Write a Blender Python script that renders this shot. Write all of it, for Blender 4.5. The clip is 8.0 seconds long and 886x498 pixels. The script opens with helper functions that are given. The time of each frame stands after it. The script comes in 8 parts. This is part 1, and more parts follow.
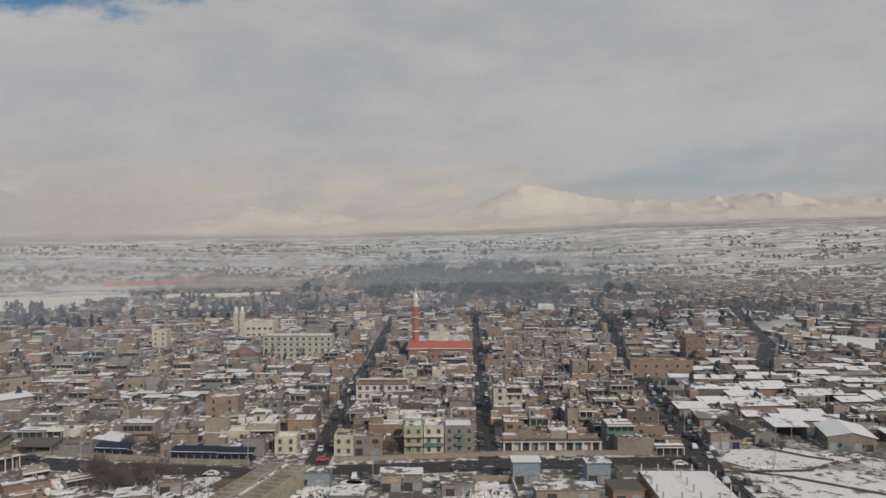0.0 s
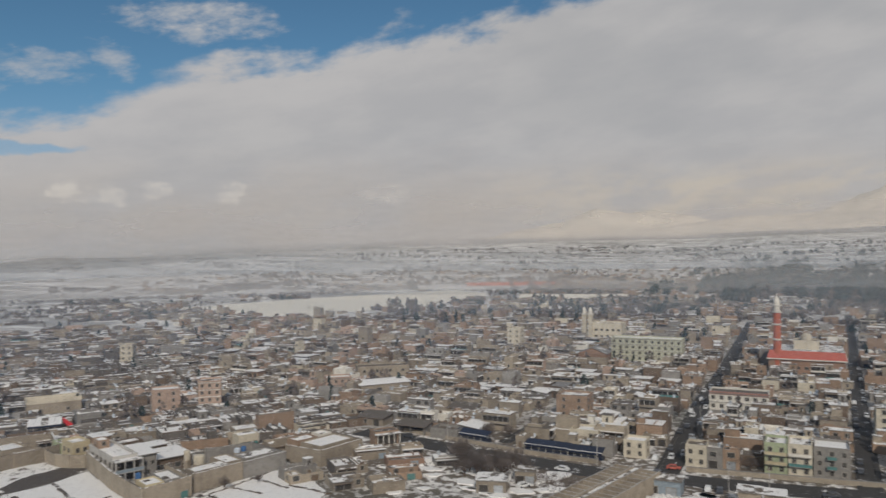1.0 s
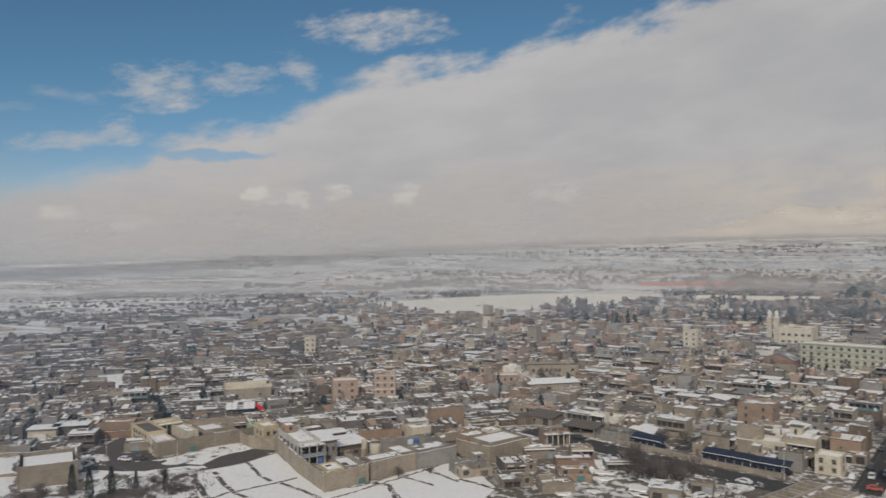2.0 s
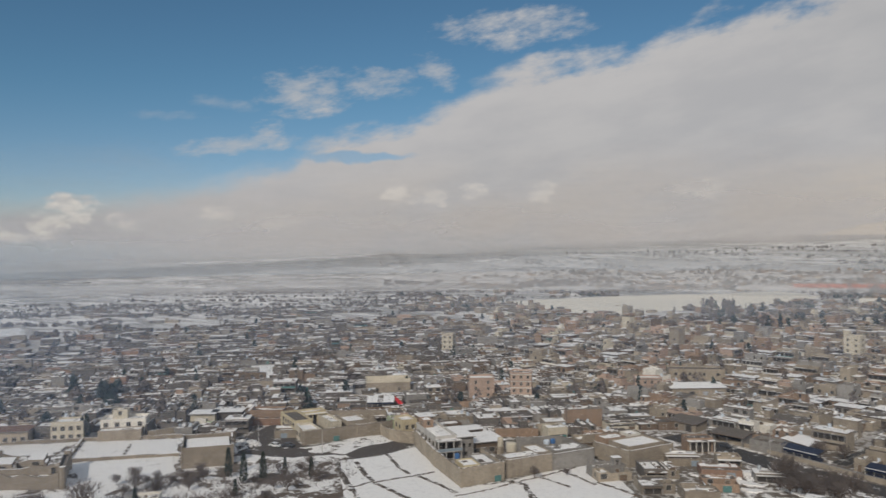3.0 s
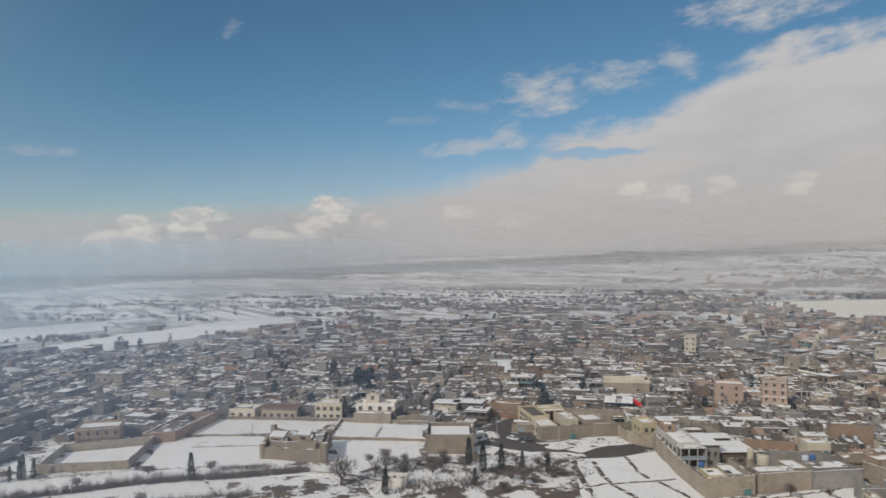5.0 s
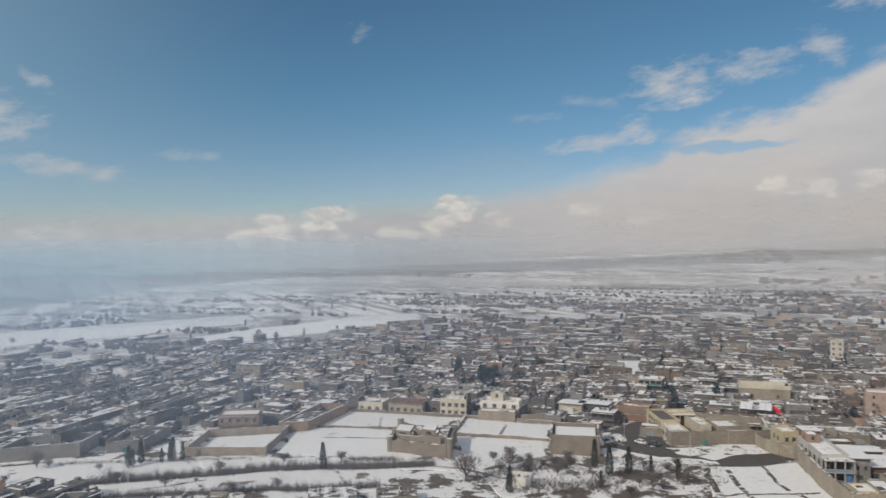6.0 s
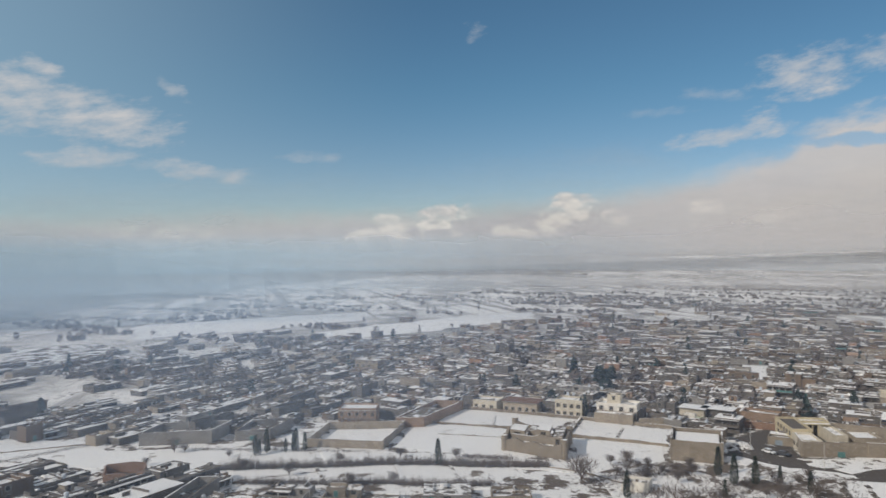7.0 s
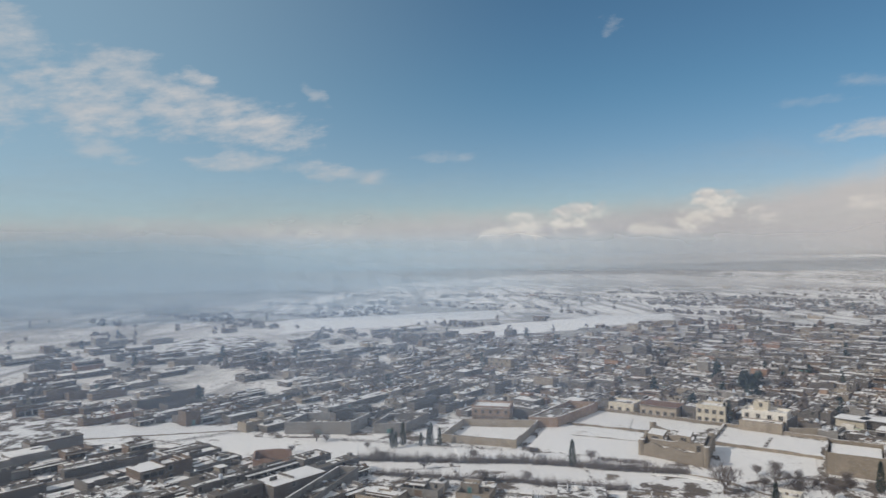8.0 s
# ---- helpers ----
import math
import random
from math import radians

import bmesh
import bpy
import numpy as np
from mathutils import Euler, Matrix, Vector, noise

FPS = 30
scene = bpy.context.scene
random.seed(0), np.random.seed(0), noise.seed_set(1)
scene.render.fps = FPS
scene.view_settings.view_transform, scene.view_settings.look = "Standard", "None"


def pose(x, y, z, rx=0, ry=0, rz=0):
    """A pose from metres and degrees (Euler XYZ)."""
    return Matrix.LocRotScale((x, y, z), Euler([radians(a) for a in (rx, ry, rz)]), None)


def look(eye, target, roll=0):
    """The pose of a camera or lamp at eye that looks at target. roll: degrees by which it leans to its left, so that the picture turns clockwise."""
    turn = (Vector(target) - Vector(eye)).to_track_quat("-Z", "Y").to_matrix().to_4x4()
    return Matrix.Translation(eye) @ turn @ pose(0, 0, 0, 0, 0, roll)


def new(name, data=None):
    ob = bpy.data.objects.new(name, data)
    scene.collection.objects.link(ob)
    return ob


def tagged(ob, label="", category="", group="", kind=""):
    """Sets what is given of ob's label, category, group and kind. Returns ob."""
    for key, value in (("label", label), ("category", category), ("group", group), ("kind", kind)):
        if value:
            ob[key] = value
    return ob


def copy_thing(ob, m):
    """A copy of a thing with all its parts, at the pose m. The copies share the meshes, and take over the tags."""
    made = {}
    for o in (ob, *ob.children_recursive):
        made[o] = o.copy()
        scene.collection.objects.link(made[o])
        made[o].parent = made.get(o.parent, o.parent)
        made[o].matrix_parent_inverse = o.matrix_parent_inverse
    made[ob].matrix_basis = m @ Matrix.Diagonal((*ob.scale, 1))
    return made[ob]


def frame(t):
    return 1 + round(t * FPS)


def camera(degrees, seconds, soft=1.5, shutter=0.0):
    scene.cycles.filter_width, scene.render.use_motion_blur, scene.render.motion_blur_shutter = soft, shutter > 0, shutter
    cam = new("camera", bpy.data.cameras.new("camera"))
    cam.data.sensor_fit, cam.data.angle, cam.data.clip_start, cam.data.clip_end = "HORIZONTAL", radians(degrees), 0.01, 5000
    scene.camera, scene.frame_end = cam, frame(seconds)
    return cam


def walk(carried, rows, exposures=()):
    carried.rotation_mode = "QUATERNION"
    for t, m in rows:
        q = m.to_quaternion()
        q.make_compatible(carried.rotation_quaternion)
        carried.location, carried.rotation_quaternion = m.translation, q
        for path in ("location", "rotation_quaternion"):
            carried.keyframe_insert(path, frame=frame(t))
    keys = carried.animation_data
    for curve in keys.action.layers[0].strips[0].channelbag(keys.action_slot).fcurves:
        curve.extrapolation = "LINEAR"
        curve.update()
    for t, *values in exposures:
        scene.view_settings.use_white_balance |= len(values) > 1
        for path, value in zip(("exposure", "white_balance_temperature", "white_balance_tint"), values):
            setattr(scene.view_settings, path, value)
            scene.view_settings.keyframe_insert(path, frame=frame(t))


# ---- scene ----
# ---- camera: a drone that hovers at one spot and turns to its left ----
EYE = 65.0
cam = camera(61.0, 8.0, soft=1.5, shutter=0.3)
ROWS = [  # seconds, yaw, pitch, roll
    (0.0, 0.00, -0.19, -0.11), (0.3, 1.24, -0.19, -0.12), (0.4, 6.62, -0.06, -0.20), (0.5, 15.06, 0.04, -0.70),
    (0.6, 17.01, 0.04, -0.64), (0.7, 19.90, 0.04, -0.62), (0.8, 22.84, 0.06, -0.62), (0.9, 24.58, 0.08, -0.60),
    (1.0, 25.99, 0.11, -0.60), (1.2, 28.20, 0.12, -0.58), (1.5, 32.44, 0.13, -0.59), (1.7, 35.22, 0.14, -0.58),
    (2.8, 47.04, 0.10, -0.45), (3.0, 49.17, 0.11, -0.43), (3.5, 53.66, 0.09, -0.45), (4.0, 58.04, 0.08, -0.43),
    (4.5, 62.45, 0.06, -0.45), (4.7, 64.25, 0.05, -0.45), (5.8, 74.66, -0.03, -0.40), (6.0, 76.50, -0.04, -0.39),
    (6.5, 80.83, -0.05, -0.42), (7.0, 85.20, -0.07, -0.37), (7.5, 90.26, -0.10, -0.39), (8.0, 95.33, -0.12, -0.38),
]
walk(cam, [(t, pose(0, 0, EYE, 90 + pitch, 0, yaw) @ pose(0, 0, 0, 0, 0, roll)) for t, yaw, pitch, roll in ROWS],
     exposures=((0.0, -0.50), (1.5, -0.48), (3.5, -0.42), (6.0, -0.28), (8.0, -0.23)))

# ---- light: winter noon sun behind the town's south side, broken cloud ----
SUN_AZ, SUN_EL = 208.0, 33.0  # azimuth counted from +y towards -x
sun = new("sun", bpy.data.lights.new("sun", "SUN"))
sun.data.energy, sun.data.angle, sun.data.color = 3.0, radians(0.6), (1.0, 0.93, 0.835)
sun_way = Vector((-math.sin(radians(SUN_AZ)) * math.cos(radians(SUN_EL)), math.cos(radians(SUN_AZ)) * math.cos(radians(SUN_EL)), math.sin(radians(SUN_EL))))
sun.matrix_world = look(sun_way * 300, (0, 0, 0))


class Nodes:
    """A short way to write node trees."""

    def __init__(self, tree):
        self.t = tree
        tree.nodes.clear()

    def add(self, kind):
        return self.t.nodes.new(kind)

    def put(self, socket, value):
        if isinstance(value, bpy.types.NodeSocket):
            self.t.links.new(value, socket)
        else:
            socket.default_value = value

    def m(self, op, a, b=0.0, c=0.0, clamp=False):
        n = self.add("ShaderNodeMath")
        n.operation, n.use_clamp = op, clamp
        for s, v in zip(n.inputs, (a, b, c)):
            self.put(s, v)
        return n.outputs[0]

    def step(self, x, lo, hi, smooth=True):
        n = self.add("ShaderNodeMapRange")
        n.interpolation_type, n.clamp = "SMOOTHSTEP" if smooth else "LINEAR", True
        for s, v in zip(n.inputs[:3], (x, lo, hi)):
            self.put(s, v)
        return n.outputs[0]

    def mix(self, f, a, b, blend="MIX"):
        n = self.add("ShaderNodeMix")
        n.data_type, n.blend_type = "RGBA", blend
        self.put(n.inputs[0], f)
        for s, v in ((n.inputs[6], a), (n.inputs[7], b)):
            self.put(s, v if isinstance(v, bpy.types.NodeSocket) else (*v, 1.0))
        return n.outputs[2]

    def noise(self, vec, scale, detail=3.0, rough=0.55, out=0, distortion=0.0):
        n = self.add("ShaderNodeTexNoise")
        if vec is not None:
            self.put(n.inputs["Vector"], vec)
        for k, v in (("Scale", scale), ("Detail", detail), ("Roughness", rough), ("Distortion", distortion)):
            self.put(n.inputs[k], v)
        return n.outputs[out]

    def vec(self, x, y, z=0.0):
        n = self.add("ShaderNodeCombineXYZ")
        for s, v in zip(n.inputs, (x, y, z)):
            self.put(s, v)
        return n.outputs[0]

    def split(self, v):
        n = self.add("ShaderNodeSeparateXYZ")
        self.put(n.inputs[0], v)
        return n.outputs

    def curve(self, x, rows):
        """A smooth curve through rows of (x, value)."""
        n = self.add("ShaderNodeFloatCurve")
        first, width, top = rows[0][0], rows[-1][0] - rows[0][0], max(v for _, v in rows)
        self.put(n.inputs["Value"], self.m("DIVIDE", self.m("SUBTRACT", x, first), width))
        line = n.mapping.curves[0]
        for i, (a, v) in enumerate(rows):
            at = ((a - first) / width, v / top)
            if i == 0 or i == len(rows) - 1:
                line.points[0 if i == 0 else -1].location = at
            else:
                line.points.new(*at)
        n.mapping.update()
        return self.m("MULTIPLY", n.outputs[0], top)

    def scaled(self, v, s):
        n = self.add("ShaderNodeMapping")
        self.put(n.inputs[0], v)
        n.inputs[3].default_value = s
        return n.outputs[0]


def make_world():
    w = bpy.data.worlds.new("sky")
    scene.world = w
    w.use_nodes = True
    k = Nodes(w.node_tree)
    sky = k.add("ShaderNodeTexSky")
    sky.sky_type, sky.sun_disc, sky.sun_elevation, sky.sun_rotation = "NISHITA", False, radians(SUN_EL), radians(360 - SUN_AZ)
    sky.altitude, sky.air_density, sky.dust_density, sky.ozone_density = 1500.0, 1.0, 0.3, 3.0
    way = k.add("ShaderNodeTexCoord").outputs["Generated"]
    x, y, z = k.split(way)
    az = k.m("MULTIPLY", k.m("ARCTAN2", k.m("MULTIPLY", x, -1.0), y), 180 / math.pi)
    el = k.m("MULTIPLY", k.m("ARCSINE", z), 180 / math.pi)

    def cloud_noise(sa, se, seed, detail=5.0, rough=0.55, lean=0.0, up=0.0):
        """Noise over the sky in degrees; lean shears its streaks, up looks a little higher."""
        v = k.m("MULTIPLY_ADD", el, se, k.m("MULTIPLY_ADD", az, lean * se, up * se))
        return k.noise(k.vec(k.m("MULTIPLY", az, sa), v, seed), 1.0, detail, rough)

    wide = cloud_noise(0.035, 0.10, 31.0, 3.0, 0.5, -0.2)
    soft = cloud_noise(0.09, 0.26, 0.0, 4.0, 0.5, 0.1)
    torn = cloud_noise(0.22, 0.55, 2.0, 6.0, 0.58, 0.16)
    torn_up = cloud_noise(0.22, 0.55, 2.0, 6.0, 0.58, 0.16, 0.55)
    curd = cloud_noise(0.50, 0.72, 13.0, 4.0, 0.52)
    curd_up = cloud_noise(0.50, 0.72, 13.0, 4.0, 0.52, 0.0, 0.30)
    shreds = cloud_noise(0.42, 1.05, 5.0, 7.0, 0.62, 0.14)
    az_w = k.m("ADD", az, k.m("MULTIPLY_ADD", torn, 5.0, -2.5))
    el_w = k.m("ADD", el, k.m("MULTIPLY_ADD", curd, 1.2, -0.6))

    # the great cloud sheet: its upper edge falls towards the west and ends as a low bank
    edge = k.curve(az_w, ((-60, 30), (0, 24), (12, 19.5), (20, 17.6), (31, 15.8), (36, 14.5), (42, 14.0), (46, 12.6), (49, 11.0), (53, 9.6), (58, 8.2), (61, 6.8), (66, 5.2), (70, 4.3), (76, 3.6), (84, 2.9), (97, 2.7), (111, 2.2), (140, 1.9)))
    high = k.step(edge, 3.0, 8.0)
    depth_in = k.m("SUBTRACT", edge, el_w)
    ragged_rim = k.m("ADD", depth_in, k.m("MULTIPLY", high, k.m("MULTIPLY_ADD", torn, 7.0, -3.5)))
    sheet = k.step(ragged_rim, -0.7, 1.5)
    dg, de = k.m("DIVIDE", k.m("SUBTRACT", az_w, 55.5), 5.0), k.m("DIVIDE", k.m("SUBTRACT", k.m("MULTIPLY_ADD", az, 0.02, el_w), 8.2), 0.42)
    slit = k.step(k.m("ADD", k.m("MULTIPLY", dg, dg), k.m("MULTIPLY", de, de)), 1.2, 0.2)
    sheet = k.m("MULTIPLY", sheet, k.m("MULTIPLY_ADD", slit, -0.75, 1.0))

    def puffs(rows, body, amount, band):
        """Loose clouds: rows of azimuth, height, half width, half height, lean and weight."""
        out = None
        for a, e, ra, re, lean, weight in rows:
            da, dh = k.m("SUBTRACT", az_w, a), k.m("SUBTRACT", el_w, e)
            u, v = k.m("DIVIDE", da, ra * 1.5), k.m("DIVIDE", k.m("MULTIPLY_ADD", da, lean, dh), re * 1.5)
            d = k.m("SUBTRACT", 1.0, k.m("ADD", k.m("MULTIPLY", u, u), k.m("MULTIPLY", v, v)))
            one = k.m("MULTIPLY", k.step(k.m("ADD", k.m("MAXIMUM", d, -3.0), k.m("MULTIPLY_ADD", body, amount, -0.5 * amount)), *band), weight)
            out = one if out is None else k.m("MAXIMUM", out, one)
        return out

    loose = puffs(((43.6, 16.4, 3.8, 1.0, 0.05, 0.95), (59.3, 11.7, 2.4, 1.3, 0.05, 0.9), (54.6, 12.4, 2.6, 0.8, 0.1, 0.75), (49.6, 13.3, 1.4, 0.8, -0.3, 0.7), (64.6, 7.9, 2.8, 0.5, 0.1, 0.75), (62.2, 8.5, 0.9, 0.8, 0.0, 0.8),
                   (68.5, 9.8, 2.0, 0.3, 0.05, 0.22), (65.4, 10.8, 1.5, 0.4, -0.1, 0.3), (82.8, 16.0, 0.7, 0.45, 0.0, 0.5), (95.0, 6.9, 1.4, 0.28, 0.0, 0.35)), shreds, 4.4, (-0.2, 1.9))
    west = puffs(((120.8, 10.0, 3.0, 1.8, -0.15, 0.85), (118.8, 12.2, 1.8, 1.3, 0.0, 0.7), (113.8, 10.0, 3.4, 1.5, -0.2, 0.9), (109.0, 9.1, 3.2, 1.2, -0.2, 0.9), (113.3, 12.2, 1.0, 0.5, -0.2, 0.75), (104.9, 11.3, 0.9, 0.4, -0.5, 0.45),
                  (110.6, 6.4, 2.4, 0.5, 0.0, 0.75), (103.6, 5.7, 2.8, 0.55, -0.1, 0.7), (125.6, 14.0, 1.7, 1.5, -0.4, 0.65), (119.6, 7.0, 1.8, 0.6, -0.2, 0.55), (128.5, 9.6, 3.0, 1.8, 0.0, 0.7)), shreds, 3.8, (-0.3, 1.7))
    # cumulus heads that stand up out of the low bank
    heads = puffs(((85.3, 2.3, 1.5, 0.85, 0.0, 1.0), (88.6, 1.8, 1.4, 0.8, 0.0, 0.9), (90.8, 1.0, 1.2, 0.6, 0.0, 0.8), (83.3, 2.6, 0.8, 0.7, 0.0, 0.8), (75.6, 3.3, 1.1, 0.75, 0.0, 1.0), (76.8, 2.1, 1.0, 0.7, 0.0, 0.9), (79.7, 1.3, 1.4, 0.45, 0.0, 0.8), (72.2, 2.2, 0.8, 0.6, 0.0, 0.6),
                   (66.0, 2.7, 0.9, 0.6, 0.0, 0.5), (62.0, 2.2, 1.4, 0.5, 0.0, 0.35), (53.0, 4.7, 1.0, 0.7, 0.0, 0.6), (50.5, 4.3, 1.0, 0.6, 0.0, 0.45), (46.8, 4.4, 0.9, 0.6, 0.0, 0.5), (42.0, 4.6, 1.0, 0.6, 0.0, 0.45), (30.5, 4.4, 1.5, 0.6, 0.0, 0.35),
                   (104.0, 1.2, 2.0, 0.6, 0.0, 0.45), (118.6, 1.7, 1.2, 0.55, 0.0, 0.4), (110.0, 1.6, 2.0, 0.5, 0.0, 0.3)), curd, 2.8, (0.12, 0.85))
    overhead = k.m("MULTIPLY", k.step(el, 24.0, 40.0), k.step(k.noise(way, 2.3, 5.0), 0.44, 0.60))
    behind = k.m("MULTIPLY", k.step(k.m("ABSOLUTE", k.m("SUBTRACT", az, 48.0)), 86.0, 110.0), k.step(k.noise(way, 3.1, 5.0), 0.45, 0.62))
    cover = k.m("MAXIMUM", k.m("MAXIMUM", sheet, k.m("MAXIMUM", loose, west)), k.m("MAXIMUM", k.m("MULTIPLY", heads, 0.9), k.m("MAXIMUM", overhead, behind)))

    # colour of the clouds: grey within the sheet, paler towards its rim, warm low in the north, blue-grey low in the west
    tone = k.m("ADD", k.m("MULTIPLY", soft, 0.6), k.m("MULTIPLY", torn, 0.4))
    cloud = k.mix(k.step(tone, 0.36, 0.64), (5.6, 5.6, 5.75), (6.45, 6.35, 6.35))
    cloud = k.mix(k.m("MULTIPLY", k.m("MULTIPLY", k.step(az, 10.0, 40.0), k.step(depth_in, 7.0, 0.0)), 0.42), cloud, (7.2, 7.0, 7.0))
    lit = k.step(k.m("SUBTRACT", torn, torn_up), -0.10, 0.12)
    cloud = k.mix(k.m("MULTIPLY", k.m("MAXIMUM", loose, west), 0.85), cloud, k.mix(lit, (5.7, 6.0, 6.35), (7.2, 7.0, 6.9)))
    north_sky = k.step(az, 40.0, 14.0)
    cloud = k.mix(k.m("MULTIPLY", north_sky, k.m("MULTIPLY", k.step(wide, 0.50, 0.66), 0.75)), cloud, (6.35, 6.35, 6.45))
    cloud = k.mix(k.m("MULTIPLY", north_sky, k.m("MULTIPLY", k.step(wide, 0.50, 0.36), 0.45)), cloud, (4.9, 5.0, 5.2))
    warm = k.m("MULTIPLY", k.m("MULTIPLY", k.step(az, 84.0, 40.0), k.step(az, -26.0, 6.0)), k.step(el, 8.5, 2.5))
    cloud = k.mix(k.m("MULTIPLY", warm, k.m("MULTIPLY_ADD", k.step(soft, 0.34, 0.62), 0.6, 0.2)), cloud, (6.15, 5.7, 5.3))
    glow = k.m("MULTIPLY", k.m("MULTIPLY", k.step(k.m("ABSOLUTE", k.m("SUBTRACT", az, 5.0)), 24.0, 4.0), k.step(k.m("ABSOLUTE", k.m("SUBTRACT", el, 3.8)), 3.0, 0.5)), k.step(torn, 0.38, 0.62))
    cloud = k.mix(k.m("MULTIPLY", glow, 0.7), cloud, (7.6, 6.8, 5.7))
    cloud = k.mix(k.m("MULTIPLY", k.m("MULTIPLY", k.step(az, 62.0, 84.0), k.step(el, 1.6, 0.0)), 0.85), cloud, (5.3, 6.0, 6.4))
    bank = k.m("MULTIPLY", k.step(az, 58.0, 78.0), k.m("MULTIPLY", k.step(el, 6.5, 3.0), k.step(el, 0.2, 1.3)))
    cloud = k.mix(k.m("MULTIPLY", bank, 0.8), cloud, (5.25, 5.2, 5.3))
    shine = k.m("MULTIPLY", heads, k.m("MULTIPLY_ADD", k.step(k.m("SUBTRACT", curd, curd_up), -0.08, 0.08), 0.7, 0.3))
    cloud = k.mix(k.m("MULTIPLY", shine, 0.9), cloud, (9.4, 8.8, 8.0))
    # a thin blue-grey gap in the sheet over the north-eastern hills
    gap = k.m("MULTIPLY", k.m("MULTIPLY", k.step(k.m("ABSOLUTE", k.m("SUBTRACT", k.m("MULTIPLY_ADD", az, 0.03, el), 5.0)), 2.6, 0.3), k.step(az, -3.0, -14.0)), k.step(soft, 0.40, 0.6))
    cloud = k.mix(k.m("MULTIPLY", gap, 0.8), cloud, (3.9, 4.8, 5.3))
    clear = k.mix(k.step(el, 13.0, 3.0), k.mix(1.0, sky.outputs[0], (0.66, 0.89, 0.875), "MULTIPLY"), k.mix(1.0, sky.outputs[0], (0.85, 0.87, 0.88), "MULTIPLY"))
    clear = k.mix(k.m("MULTIPLY", k.step(az, 84.0, 128.0), 0.45), clear, (4.7, 6.6, 7.7))
    colour = k.mix(cover, clear, cloud)
    low = k.mix(k.step(az, 58.0, 96.0), (5.4, 5.15, 4.95), (4.6, 5.6, 6.25))
    colour = k.mix(k.m("MULTIPLY", k.step(el, 1.2, -1.6), 0.85), colour, low)
    bg = k.add("ShaderNodeBackground")
    k.put(bg.inputs[0], colour)
    bg.inputs[1].default_value = 0.1
    k.put(k.add("ShaderNodeOutputWorld").inputs[0], bg.outputs[0])


make_world()


# ---- materials ----
def material(name):
    mt = bpy.data.materials.new(name)
    mt.use_nodes = True
    k = Nodes(mt.node_tree)
    b = k.add("ShaderNodeBsdfPrincipled")
    k.put(k.add("ShaderNodeOutputMaterial").inputs[0], b.outputs[0])
    return mt, k, b


def bump(k, b, height, strength=0.4, distance=0.1):
    n = k.add("ShaderNodeBump")
    n.inputs["Strength"].default_value, n.inputs["Distance"].default_value = strength, distance
    k.put(n.inputs["Height"], height)
    k.put(b.inputs["Normal"], n.outputs[0])


def chance(k):
    """A number between 0 and 1 of its own for every object and every loose piece."""
    a = k.add("ShaderNodeObjectInfo").outputs["Random"]
    c = k.add("ShaderNodeNewGeometry").outputs["Random Per Island"]
    return k.m("FRACT", k.m("ADD", a, c)), a


def place(k):
    return k.add("ShaderNodeNewGeometry").outputs["Position"]


def wall_material(name, colour, spread=0.22, dirt=0.5, rough=0.9):
    mt, k, b = material(name)
    pos = place(k)
    r, _ = chance(k)
    big = k.noise(pos, 0.22, 4.0)
    grain = k.noise(pos, 2.6, 4.0, 0.65)
    patch = k.noise(k.scaled(pos, (1.0, 1.0, 1.7)), 0.75, 5.0, 0.68)
    streak = k.noise(k.scaled(pos, (1.4, 1.4, 0.16)), 1.0, 3.0, 0.6)
    c = k.mix(k.m("MULTIPLY", r, 0.9), [v * (1 - spread) for v in colour], [min(0.85, v * (1 + spread)) for v in colour])
    c = k.mix(k.m("MULTIPLY", k.step(big, 0.40, 0.68), dirt), c, (colour[0] * 0.55, colour[1] * 0.52, colour[2] * 0.50))
    c = k.mix(k.m("MULTIPLY", k.step(streak, 0.50, 0.72), dirt * 0.8), c, (0.20, 0.17, 0.145))
    c = k.mix(k.m("MULTIPLY", k.step(grain, 0.42, 0.70), 0.30), c, [min(0.85, v * 1.35) for v in colour])
    c = k.mix(k.m("MULTIPLY", k.step(patch, 0.46, 0.34), 0.45), c, [v * 0.5 for v in colour])
    c = k.mix(k.m("MULTIPLY", k.step(patch, 0.54, 0.68), 0.5), c, [min(0.85, v * 1.35) for v in colour])
    k.put(b.inputs["Base Color"], c)
    b.inputs["Roughness"].default_value = rough
    bump(k, b, grain, 0.5, 0.06)
    return mt


def snowy_material(name, under, amount=0.5, size=0.16, under2=None, loose=0.44, snows=((0.86, 0.84, 0.81), (0.68, 0.655, 0.63))):
    """A flat roof or ground of the colour under, on which snow lies in torn patches."""
    mt, k, b = material(name)
    pos = place(k)
    r, _ = chance(k)
    n = k.noise(pos, size, 5.0, 0.62)
    small = k.noise(pos, size * 7, 4.0, 0.65)
    level = k.m("ADD", k.m("MULTIPLY_ADD", n, 0.75, k.m("MULTIPLY", small, 0.25)), k.m("MULTIPLY_ADD", r, loose, -0.5 * loose))
    mask = k.step(level, 0.5 + (0.5 - amount) * 0.4 - 0.025, 0.5 + (0.5 - amount) * 0.4 + 0.03)
    dirt = k.mix(k.step(small, 0.35, 0.7), under, under2 or [v * 0.6 for v in under])
    snow = k.mix(k.step(small, 0.45, 0.8), *snows)
    k.put(b.inputs["Base Color"], k.mix(mask, dirt, snow))
    k.put(b.inputs["Roughness"], k.m("MULTIPLY_ADD", mask, -0.3, 0.92))
    bump(k, b, k.m("ADD", small, mask), 0.5, 0.12)
    return mt


